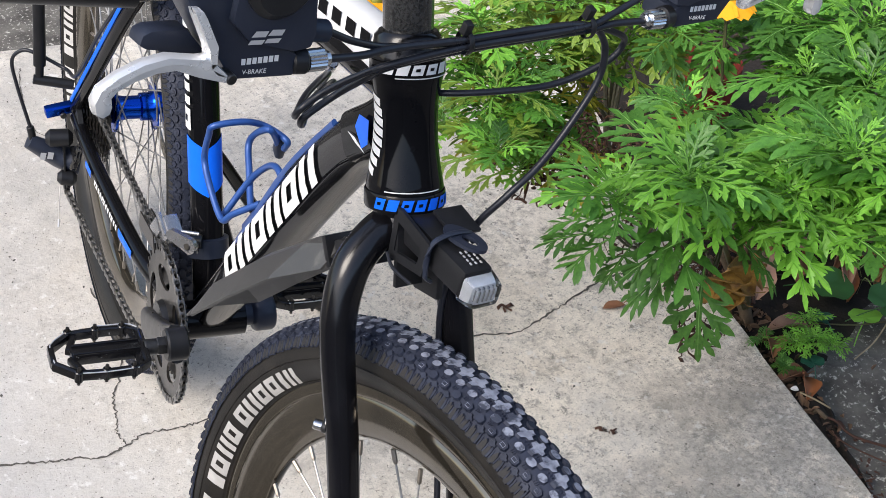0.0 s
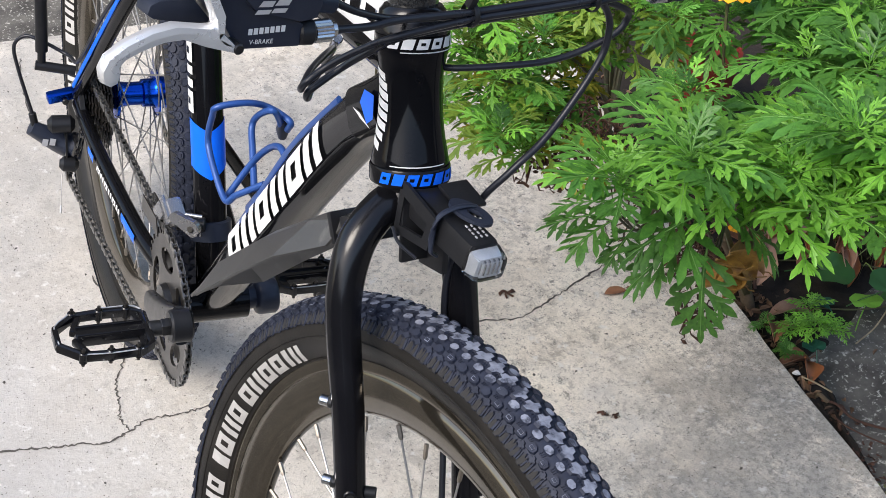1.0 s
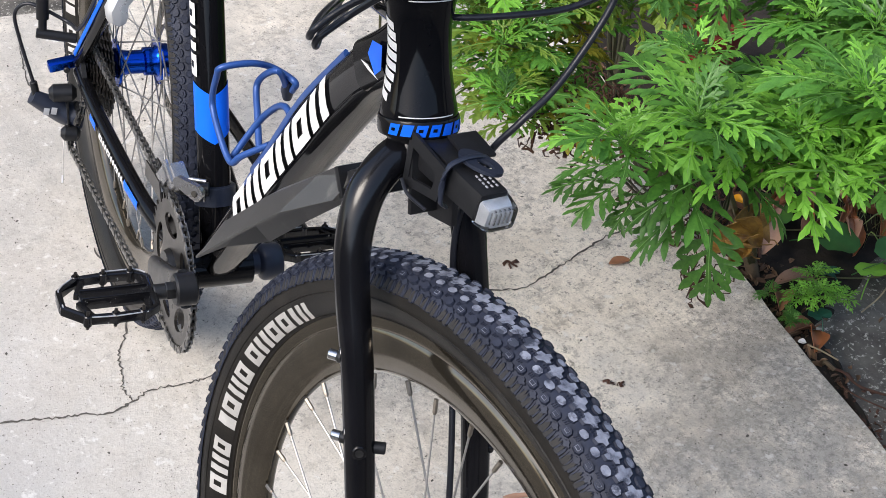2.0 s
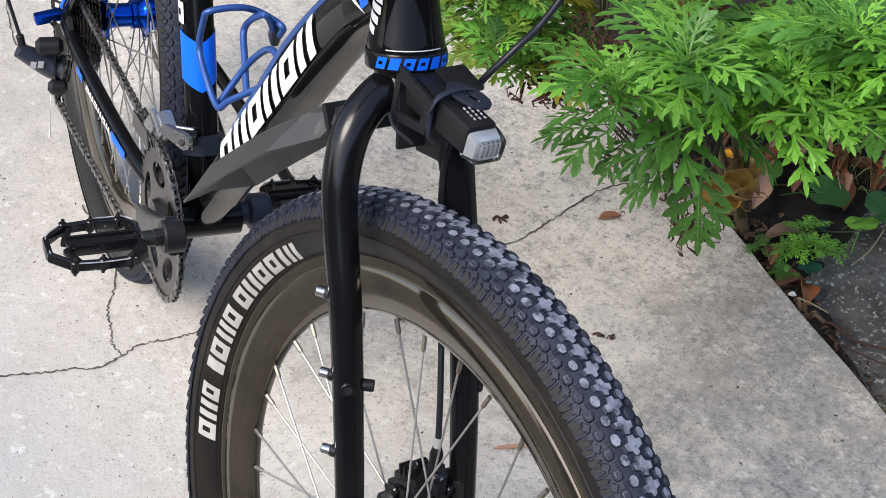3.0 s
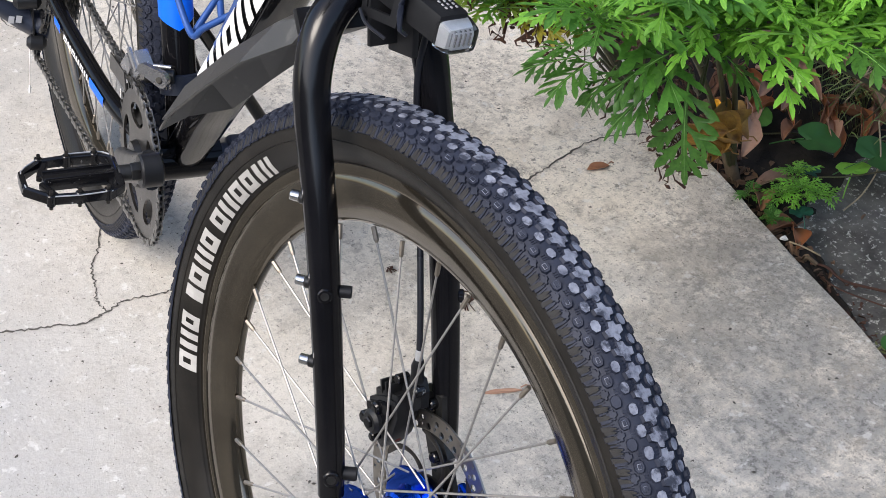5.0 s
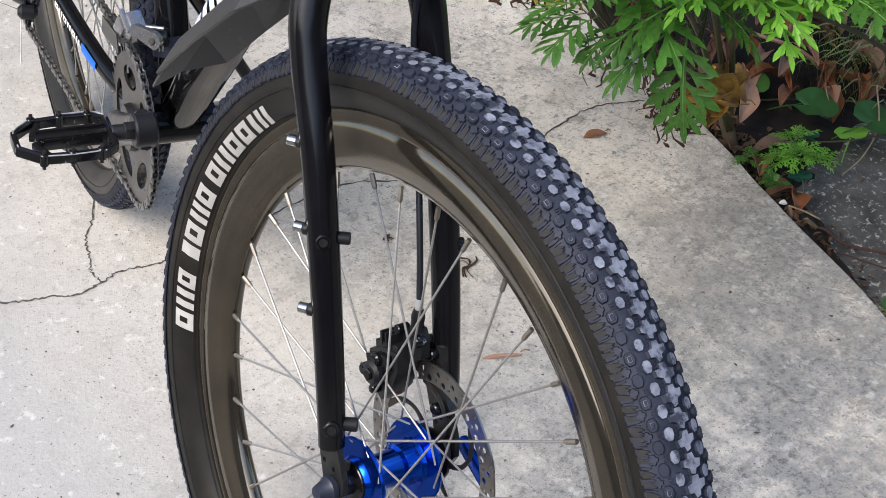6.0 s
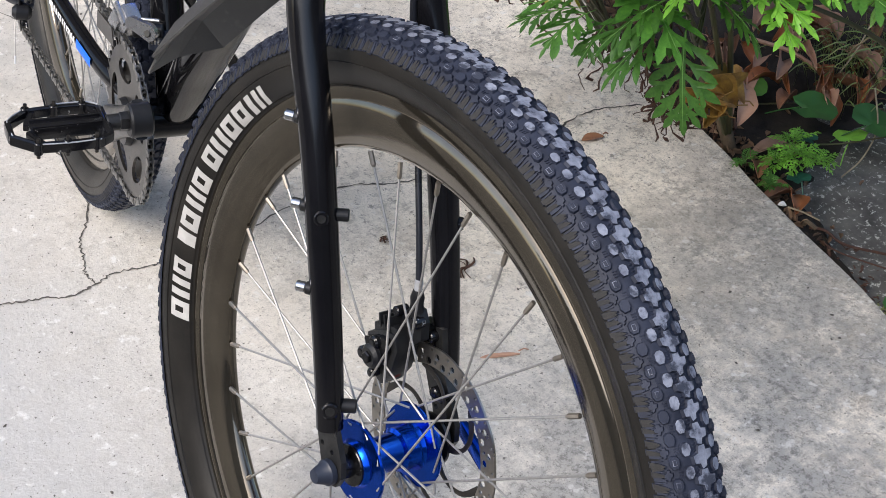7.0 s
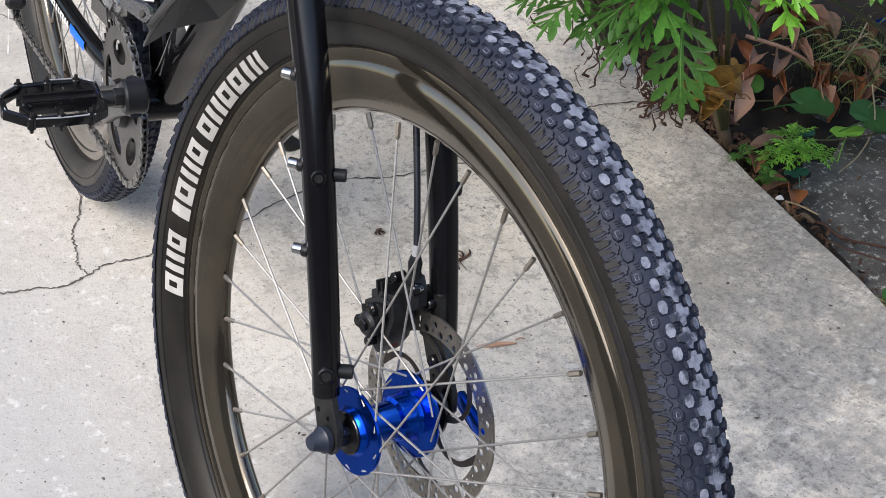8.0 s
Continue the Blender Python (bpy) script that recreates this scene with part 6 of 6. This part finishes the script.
build_plant((-0.800, 1.080, -0.02), [(-0.534, 0.744, 0.500), (-0.390, 0.643, 0.500), (-0.496, 0.799, 0.500)], 4, "tall deep green marigold among others", 0.088, 1, 0.95, 0.04, 0.35, 10)
build_plant((-0.980, 1.050, -0.02), [(-0.656, 0.689, 0.500), (-0.673, 0.566, 0.500), (-0.780, 0.690, 0.470), (-0.720, 0.780, 0.500), (-0.600, 0.760, 0.480), (-0.645, 0.765, 0.410)], 5, "pale green marigold behind the others", 0.120, 4, 0.80, 0.12, 0.6, 10, old=OLIVE)
build_plant((-0.330, 1.420, -0.03), [(-0.368, 0.803, 0.500), (-0.296, 0.818, 0.520), (-0.250, 0.740, 0.480), (-0.200, 0.760, 0.500), (-0.210, 0.830, 0.510), (-0.160, 0.780, 0.450), (-0.270, 0.860, 0.500), (-0.330, 0.740, 0.450)], 6, "green marigold standing behind the rosettes", 0.120, 1, 0.95, 0.0, 0.6, 11)
build_plant((-1.050, 1.280, -0.02), [(-0.433, 0.863, 0.520), (-0.374, 0.905, 0.530), (-0.560, 0.860, 0.520), (-0.640, 0.840, 0.520), (-0.300, 0.930, 0.520), (-0.480, 0.930, 0.530)], 7, "green marigold in the back row", 0.120, 2, 0.93, 0.0, 0.6, 10)
build_plant((-0.720, 1.300, -0.02), [(-0.515, 0.915, 0.430), (-0.480, 0.930, 0.405), (-0.430, 0.935, 0.440), (-0.535, 0.965, 0.400)], 8, "shaded green marigold low in the back row", 0.092, 2, 0.90, 0.0, 0.4, 10)


def build_flower(at, tilt, label, size=0.030, turn=0):
    """An orange flower head with toothed petals on a stalk."""
    fl = thing("marigold_flower", label, "flower", pose(*at, tilt, 0, turn))
    for i in range(8):
        bm = bmesh.new()
        pts = [(0.10, 0.0), (0.5, -0.30), (0.85, -0.42), (1.0, -0.26), (0.95, -0.12), (1.03, 0.04), (0.96, 0.20), (0.86, 0.42), (0.5, 0.30)]
        vs = [bm.verts.new((x * size, y * size, 0.20 * size * x - 0.55 * size * x * x + 0.02 * size * (i % 2))) for x, y in pts]
        bm.faces.new(vs)
        part("petal", bm, M_PETAL, fl, m=pose(0, 0, 0, 0, 0, i * 45))
    core = bmesh.new()
    bmesh.ops.create_uvsphere(core, u_segments=14, v_segments=8, radius=size * 0.24)
    part("disc", core, M_LEAF_YELLOW, fl, "yellow flower centre")
    part("stalk", tube([(0, 0, -0.001), (0.006, 0.004, -0.08), (0.004, 0.02, -0.16)], [0.0022, 0.0018, 0.0018], 6), M_STEM, fl)
    return fl


build_flower((-0.474, 0.768, 0.566), -5, "orange marigold flower in bloom", 0.034)
build_flower((-0.790, 0.495, 0.505), -15, "orange marigold flower beside the handlebar stem", 0.030, 30)


# withered hanging leaves, litter and small weeds
def wither_clump(at, seed, n, drop, spread=0.022):
    r = random.Random(seed)
    th = thing("withered_leaves", "dark shrivelled dead leaves hanging from a plant", "dead leaves", Matrix.Translation(at))
    for i in range(n):
        x, y = r.gauss(0, spread), r.gauss(0, spread)
        pts = [(x, y, r.uniform(-0.01, 0.03))]
        for k in range(5):
            q = pts[-1]
            pts.append((q[0] + r.uniform(-0.009, 0.009), q[1] + r.uniform(-0.009, 0.009), q[2] - drop * r.uniform(0.0, 0.35)))
        w = [r.choice((0.0005, 0.0010, 0.0026)) * r.uniform(0.7, 1.2) for _ in range(6)]
        part("shred", tube(pts, [0.45 * v + 0.0004 for v in w], 5, wide=w), M_WITHER, th, smooth=False)
    return th


wither_clump((-0.540, 0.580, 0.350), 1, 60, 0.022, 0.022)
wither_clump((-0.622, 0.900, 0.030), 2, 40, 0.025, 0.018)
wither_clump((-0.390, 0.672, 0.215), 3, 3, 0.06, 0.008)
wither_clump((-0.720, 0.920, 0.060), 4, 60, 0.04, 0.045)
wither_clump((-0.580, 0.935, 0.030), 5, 40, 0.03, 0.018)
wither_clump((-0.455, 0.690, 0.330), 6, 14, 0.03, 0.018)
wither_clump((-0.540, 0.625, 0.380), 7, 70, 0.028, 0.028)
wither_clump((-0.289, 0.566, 0.300), 8, 16, 0.030, 0.010)
wither_clump((-0.287, 0.610, 0.280), 9, 9, 0.022, 0.010)


def dry_scrap(size, seed, mat, at, label, name="dead_leaf", tilt=(0, 0, 0), curl=0.6, slim=0.3, stalk=True, arch=0.16):
    """A curled, wavy dry leaf with a midrib and stalk."""
    r = random.Random(seed)
    bm = bmesh.new()
    n, cols = 12, (-1, -0.66, -0.33, 0, 0.33, 0.66, 1)
    rows = []
    ph = r.uniform(0, 6)
    for i in range(n + 1):
        t = i / n
        w = slim * math.sin(math.pi * min(1, t * 0.95 + 0.03)) ** 0.75 * (1 + 0.12 * math.sin(9 * t + ph))
        z = arch * math.sin(math.pi * t) * r.uniform(0.9, 1.1)
        rows.append([bm.verts.new((size * (t - 0.5), size * w * k * (1 - 0.3 * curl * abs(k)), size * (z + curl * k * k * w + 0.03 * math.sin(5 * k + 7 * t + ph) * w * 3 - (0.02 if k == 0 else 0)))) for k in cols])
    for i in range(n):
        for k in range(len(cols) - 1):
            bm.faces.new((rows[i][k], rows[i][k + 1], rows[i + 1][k + 1], rows[i + 1][k]))
    bmesh.ops.remove_doubles(bm, verts=bm.verts, dist=1e-5)
    bmesh.ops.recalc_face_normals(bm, faces=bm.faces)
    bmesh.ops.solidify(bm, geom=bm.faces[:], thickness=0.0006)
    if stalk:
        sweep(bm, [(size * 0.46, 0, 0.004), (size * 0.60, size * 0.03, 0.006), (size * 0.72, size * 0.08, 0.002)], 0.0009, 5)
    ob = part(name, bm, mat, None, "", pose(*at, *tilt), angle=80)
    return tagged(ob, label, "leaf", "fallen leaves")


TAN = "curled dry tan leaf lying on the soil"
BROWN = "curled dry brown leaf lying on the soil"
for i, (x, y, z, s, rx, ry, rz, mat, cu, sl) in enumerate((
        (-0.559, 0.985, 0.018, 0.080, 30, -15, 128, M_TAN, 0.5, 0.20), (-0.590, 1.088, 0.020, 0.095, 25, 15, 130, M_TAN, 0.8, 0.18),
        (-0.629, 1.157, 0.020, 0.105, 10, 20, 140, M_TAN, 1.2, 0.12), (-0.594, 1.150, 0.012, 0.100, 0, 15, 150, M_TAN, 1.3, 0.11),
        (-0.550, 1.131, 0.000, 0.095, 20, 0, 125, M_DEAD, 1.3, 0.14), (-0.462, 0.917, -0.012, 0.056, 15, 10, 140, M_DEAD, 0.7, 0.34),
        (-0.376, 0.897, -0.014, 0.058, 25, 10, 140, M_RUST, 0.6, 0.27), (-0.479, 0.967, -0.014, 0.060, 0, 0, 60, M_TAN, 0.5, 0.30),
        (-0.632, 1.090, 0.012, 0.080, 20, 20, 125, M_TAN, 0.6, 0.18), (-0.521, 1.156, -0.010, 0.095, 0, 0, 20, M_DEAD, 1.2, 0.12),
        (-0.543, 1.253, -0.010, 0.090, 10, 0, 70, M_DEAD, 0.8, 0.12), (-0.640, 1.020, 0.000, 0.070, 30, 0, 10, M_DEAD, 0.8, 0.25),
        (-0.400, 0.895, -0.014, 0.050, 10, 0, 70, M_DEAD, 0.9, 0.28), (-0.600, 1.040, 0.000, 0.070, -20, 10, 150, M_DEAD, 0.7, 0.3),
        (-0.700, 1.100, 0.000, 0.080, 10, 0, 130, M_DEAD, 0.8, 0.2), (-0.500, 1.220, -0.010, 0.080, 10, 0, 50, M_TAN, 0.9, 0.12))):
    dry_scrap(s, i, mat, (x, y, z), TAN if mat is M_TAN else BROWN, tilt=(rx, ry, rz), curl=cu, slim=sl)
more = random.Random(77)
for i in range(26):
    y = more.uniform(0.98, 1.30)
    x = max(edge_x(y) + 0.05, more.uniform(-0.72, -0.50))
    mat = more.choice((M_TAN, M_DEAD, M_DEAD, M_RUST))
    dry_scrap(more.uniform(0.055, 0.10), 100 + i, mat, (x, y, more.uniform(-0.008, 0.012)), TAN if mat is M_TAN else BROWN,
              tilt=(more.uniform(-25, 35), more.uniform(-20, 20), more.uniform(90, 170)), curl=more.uniform(0.5, 1.2), slim=more.uniform(0.13, 0.26))
dry_scrap(0.032, 31, M_DEAD, (-0.642, 0.785, 0.002), "small folded brown leaf lying on the concrete", tilt=(0, 0, 70), curl=0.35, arch=0.05)
dry_scrap(0.046, 32, M_TAN, (-0.359, 0.396, 0.001), "thin reddish dry leaf lying on the concrete", tilt=(0, 0, 60), curl=0.1, slim=0.09, arch=0.02)
for i, (at, size, tilt, curl) in enumerate((
        ((-0.475, 0.834, 0.120), 0.070, (40, 20, 60), 1.2),
        ((-0.477, 0.852, 0.100), 0.055, (-30, 50, 150), 1.4),
        ((-0.477, 0.823, 0.130), 0.060, (70, -20, 20), 1.3),
        ((-0.468, 0.830, 0.140), 0.060, (10, 60, 100), 1.2),
        ((-0.480, 0.862, 0.110), 0.055, (-50, 10, 40), 1.5),
        ((-0.475, 0.829, 0.110), 0.050, (25, -50, 120), 1.4),
        ((-0.465, 0.834, 0.125), 0.045, (80, 30, 10), 1.5))):
    dry_scrap(size, 33 + 10 * i, M_OCHRE, at, "crumpled yellow-brown dried leaf on a woody stem", tilt=tilt, curl=curl, slim=0.42)
dry_scrap(0.011, 36, M_PAPER, (-0.376, 0.876, -0.006), "small torn white paper scrap in the joint", "paper_scrap", (20, 0, 40), 0.3, 0.4, False)
dry_scrap(0.022, 37, M_PETAL, (-0.640, 1.003, 0.020), "fallen orange petal on the litter", "fallen_petal", (10, 0, 20), 0.4, 0.35, False)


def sprig(at, turn, seed, size=0.014):
    """A shrivelled dark sprig of a few crossed bits."""
    r = random.Random(seed)
    bm = bmesh.new()
    for i in range(7):
        a = r.uniform(0, 6.28)
        p = [(0, 0, 0.0015), (size * 0.5 * math.cos(a), size * 0.5 * math.sin(a), 0.004), (size * math.cos(a + 0.5), size * math.sin(a + 0.5), 0.001)]
        sweep(bm, spline(p, 3), 0.0005, 5, wide=0.0016)
    ob = part("dry_sprig", bm, M_WITHER, None, "", pose(*at, 0, 0, turn), smooth=False)
    return tagged(ob, "tiny dark dried sprig lying on the concrete", "twig", "dry sprigs")


for i, (x, y, s) in enumerate(((-0.517, 0.471, 0.022), (-0.629, 0.426, 0.007), (-0.454, 0.607, 0.008), (-0.729, 0.660, 0.012), (-0.445, 0.620, 0.006))):
    sprig((x, y, 0.0), 70 * i, i, s)


def broad_leaf(at, size, turn, tilt, seed, mat=None):
    """A heart-shaped weed leaf on a runner."""
    bm = bmesh.new()
    r = random.Random(seed)
    n = 22
    rings = []
    for f in (0.35, 0.7, 1.0):
        ring = []
        for i in range(n):
            t = 2 * math.pi * i / n
            rr = size * f * (0.5 + 0.08 * math.cos(t) - 0.26 * math.exp(-((t - math.pi) ** 2) / 0.10) + 0.02 * math.sin(7 * t + seed))
            ring.append(bm.verts.new((rr * math.cos(t), 1.08 * rr * math.sin(t), size * (0.10 * f * abs(math.sin(t)) + 0.03 * f * math.sin(5 * t + seed) - 0.10 * f * f * max(0, math.cos(t))))))
        rings.append(ring)
    c = bm.verts.new((0, 0, 0))
    for k in range(n):
        bm.faces.new((c, rings[0][k], rings[0][(k + 1) % n]))
        for a in (0, 1):
            bm.faces.new((rings[a][k], rings[a + 1][k], rings[a + 1][(k + 1) % n], rings[a][(k + 1) % n]))
    bmesh.ops.recalc_face_normals(bm, faces=bm.faces)
    sweep(bm, [(-0.2 * size, 0, -0.01 * size), (-0.6 * size, 0.1 * size, -0.012), (-0.9 * size, 0.15 * size, -0.022)], 0.0010, 5)
    ob = part("weed_leaf", bm, mat or M_BROADLEAF, None, "", pose(*at, tilt, 0, turn))
    return tagged(ob, "green heart-shaped weed leaf near the ground", "leaf", "weed leaves")


for i, (x, y, z, s, m) in enumerate(((-0.590, 1.026, 0.022, 0.052, M_LEAF), (-0.495, 1.051, 0.018, 0.066, None), (-0.415, 1.090, 0.016, 0.066, None), (-0.422, 1.055, 0.004, 0.044, M_LEAF_YOUNG), (-0.394, 0.926, 0.004, 0.030, M_TEAL),
                                     (-0.450, 1.000, 0.008, 0.034, M_TEAL), (-0.360, 1.130, 0.012, 0.060, None), (-0.145, 0.828, -0.004, 0.028, None), (-0.520, 1.300, 0.030, 0.070, M_LEAF), (-0.415, 0.893, 0.006, 0.026, M_LEAF), (-0.470, 1.260, 0.02, 0.05, None))):
    broad_leaf((x, y, z), s, 40 * i, 10 * (i % 3) - 10, i, m)
build_plant((-0.436, 0.955, -0.022), [(-0.412, 0.940, 0.030), (-0.448, 0.968, 0.022), (-0.430, 0.922, 0.016), (-0.392, 0.958, 0.018)], 11, "small green seedling beside the slab edge", 0.035, 3, 0.6, 0.0, 1.0, 12, old=YOUNG)
build_plant((-0.470, 0.905, -0.025), [(-0.468, 0.900, 0.006)], 12, "tiny weed seedling in the slab joint", 0.026, 2, 0.5, 0.0, 0.3, 4)
build_plant((-0.412, 0.893, -0.025), [(-0.410, 0.890, 0.004)], 13, "tiny weed seedling in the slab joint", 0.024, 2, 0.5, 0.0, 0.3, 4)
stump = part("woody_stem", tube(spline([(-0.527, 0.937, -0.03), (-0.535, 0.930, 0.01), (-0.548, 0.915, 0.06), (-0.540, 0.880, 0.120)], 6), [0.0095] * 8 + [0.008] * 11, 10), M_WOODY)
tagged(stump, "brown woody base of a marigold stem", "stem")


def runner(pts, rad, mat, label, name="twig"):
    tagged(part(name, tube(spline(pts, 6), rad, 6), mat), label, "twig", "twigs and runners")


DRY = "thin dry twig on the soil"
GREEN = "thin green runner of a weed on the soil"
runner([(-0.574, 1.028, -0.004), (-0.513, 1.101, -0.002), (-0.444, 1.151, 0.0), (-0.36, 1.19, 0.0)], 0.0014, M_STEM, GREEN, "runner")
runner([(-0.470, 0.975, 0.002), (-0.420, 1.030, 0.004), (-0.380, 1.100, 0.008), (-0.34, 1.15, 0.004)], 0.0013, M_STEM, GREEN, "runner")
runner([(-0.384, 0.999, -0.018), (-0.390, 1.045, -0.010), (-0.407, 1.090, 0.012), (-0.450, 1.130, 0.040)], 0.0012, M_DRYGRASS, DRY)
runner([(-0.366, 0.876, -0.004), (-0.345, 0.880, -0.002), (-0.325, 0.892, -0.010)], 0.0012, M_DRYGRASS, DRY)
runner([(-0.66, 1.10, 0.040), (-0.60, 1.13, 0.030), (-0.545, 1.150, 0.004)], 0.0032, M_TAN, "dry brown stick lying on dead leaves")
runner([(-0.319, 0.866, -0.006), (-0.300, 0.874, -0.004), (-0.272, 0.879, -0.012), (-0.228, 0.905, -0.014), (-0.17, 0.94, -0.016)], 0.0018, M_WITHER, "dark root running along the slab edge", "root")
runner([(-0.300, 0.860, -0.010), (-0.262, 0.862, -0.012), (-0.200, 0.885, -0.014), (-0.13, 0.915, -0.016)], 0.0011, M_WITHER, "dark root running along the slab edge", "root")
runner([(-0.330, 0.868, -0.008), (-0.322, 0.864, 0.002), (-0.310, 0.868, -0.004)], 0.0030, M_WOODY, "pale dried root knot at the slab edge", "root")
runner([(-0.56, 1.20, 0.0), (-0.53, 1.17, 0.050), (-0.50, 1.17, 0.085)], 0.0014, M_DRYGRASS, DRY)
runner([(-0.545, 1.150, -0.005), (-0.535, 1.185, 0.040), (-0.545, 1.23, 0.075)], 0.0013, M_DRYGRASS, DRY)
runner([(-0.50, 1.14, -0.005), (-0.47, 1.16, 0.050), (-0.49, 1.20, 0.10)], 0.0011, M_STEM, GREEN, "runner")


def build_grass():
    """Thin grass blades, green and dry, behind the litter."""
    r = random.Random(21)
    bm = bmesh.new()
    for i in range(150):
        x, y = r.gauss(-0.545, 0.05), r.gauss(1.225, 0.05)
        a = r.uniform(0, 6.28)
        ln = r.uniform(0.03, 0.085)
        pts = [(x, y, -0.02), (x + 0.3 * ln * math.cos(a), y + 0.3 * ln * math.sin(a), 0.5 * ln), (x + ln * math.cos(a), y + ln * math.sin(a), 0.45 * ln * r.uniform(0.2, 1.2))]
        sweep(bm, spline(pts, 3), [0.0003] * 7, 4, wide=[0.0012, 0.0014, 0.0014, 0.0012, 0.001, 0.0008, 0.0004])
    return tagged(part("grass_tuft", bm, M_GRASS), "thin grass blades growing behind dead leaves", "grass", kind="stuff")


build_grass()
scrap = bmesh.new()
sweep(scrap, spline([(-0.018, 0, 0.0), (0, 0.004, 0.010), (0.018, 0, 0.004)], 5), 0.0012, 8, wide=0.012)
tagged(part("plastic_scrap", scrap, M_BLUE_DECAL, None, "", pose(-0.600, 1.345, 0.0, 0, 10, 30)), "bit of blue plastic among the weeds", "scrap")


def build_litter():
    """Small broken bits of dry leaves over the soil strip."""
    r = random.Random(17)
    bm = bmesh.new()
    for i in range(520):
        y = r.uniform(0.86, 1.34)
        x = edge_x(y) + 0.012 + abs(r.gauss(0.0, 0.07 if y < 0.95 else 0.13))
        if x > -0.28 and r.random() < 0.7:
            continue
        ln, wd = r.uniform(0.005, 0.022), r.uniform(0.003, 0.008)
        up = r.uniform(0.001, 0.006)
        m = pose(x, y, -0.022 + r.uniform(0.0, 0.016), r.uniform(-35, 35), r.uniform(-35, 35), r.uniform(0, 360))
        q = [m @ Vector(v) for v in ((-ln / 2, 0, 0), (-ln * 0.15, wd / 2, up), (ln * 0.3, wd * 0.4, up), (ln / 2, 0, 0), (ln * 0.2, -wd / 2, up), (-ln * 0.2, -wd * 0.4, up))]
        mid = bm.verts.new(m @ Vector((0, 0, -0.0005)))
        vs = [bm.verts.new(v) for v in q]
        for k in range(6):
            bm.faces.new((mid, vs[k], vs[(k + 1) % 6]))
    return tagged(part("leaf_litter", bm, M_LITTER, smooth=False), "broken bits of dry brown leaves on the soil", "litter", kind="stuff")


def build_moss():
    """Low moss cushions at the slab's edge."""
    r = random.Random(23)
    bm = bmesh.new()
    for i in range(260):
        x, y = r.gauss(-0.115, 0.030), r.gauss(0.815, 0.022)
        if x < edge_x(y) + 0.004:
            continue
        join(bm, _moved(speck(r.uniform(0.002, 0.005), i + 5000), pose(x, y, -0.030 + r.uniform(0, 0.010), r.uniform(-30, 30), r.uniform(-30, 30), r.uniform(0, 360))))
    return tagged(part("moss", bm, M_MOSS, smooth=False), "pale green moss in the joint beside the slab", "moss", kind="stuff")


build_litter()
build_moss()


def build_soil():
    """Loose dark soil and rotted litter along the slab's edge."""
    r = random.Random(3)
    bm = bmesh.new()
    for i in range(2600):
        y = r.uniform(0.74, 1.45)
        x = edge_x(y) + abs(r.gauss(0.03, 0.075))
        if x > 0.1 or x < -1.8:
            continue
        s = r.choice((0.002, 0.003, 0.004, 0.007))
        join(bm, _moved(speck(s, i + 1000), pose(x, y, -0.030 + r.uniform(0, 0.012), r.uniform(-40, 40), r.uniform(-40, 40), r.uniform(0, 360))))
    return tagged(part("soil_crumbs", bm, M_WITHER, smooth=False), "dark rotted litter and soil along the slab edge", "soil", kind="stuff")


build_soil()
bed = bmesh.new()
rows = []
for i in range(121):
    y = 0.60 + 0.02 * i
    if y < 0.92:
        wide = 0.07 + 0.12 * min(1.0, max(0.0, (y - 0.83) / 0.07))
    else:
        wide = -0.389 - (y - 0.92) * 0.14 - edge_x(y)
    row = []
    for k in range(33):
        x = edge_x(y) + 0.008 + wide * k / 32
        fray = 0.5 - wide * (1 - k / 32) / 0.08 + 0.45 * noise.noise(Vector((x * 22, y * 22, 7))) + 0.25 * noise.noise(Vector((x * 60, y * 60, 1)))
        row.append(bed.verts.new((x, y, -0.022 + 0.012 * noise.noise(Vector((x * 14, y * 14, 3))) - 0.038 * min(1.0, max(0.0, fray / 0.5, (k - 29) / 3)))))
    rows.append(row)
for i in range(120):
    for k in range(32):
        bed.faces.new((rows[i][k], rows[i + 1][k], rows[i + 1][k + 1], rows[i][k + 1]))
tagged(part("soil_bed", bed, M_SOIL), "dark brown soil bed under the plants beside the slab", "soil", kind="structure")


def build_pot(at, r0, h, label):
    bm = lathe([(0, 0), (r0 * 0.72, 0), (r0 * 0.93, h * 0.86), (r0, h * 0.86), (r0 * 1.02, h), (r0 * 0.93, h), (r0 * 0.86, h * 0.88), (0, h * 0.86)], 32, axis="z")
    return tagged(part("flower_pot", bm, M_TERRACOTTA, None, "", Matrix.Translation(at)), label, "pot", "flower pots")


build_pot((-0.955, 1.225, -0.03), 0.060, 0.13, "dark red flower pot among the plants")
build_pot((-0.600, 1.480, -0.03), 0.075, 0.13, "dark red flower pot behind the plants")
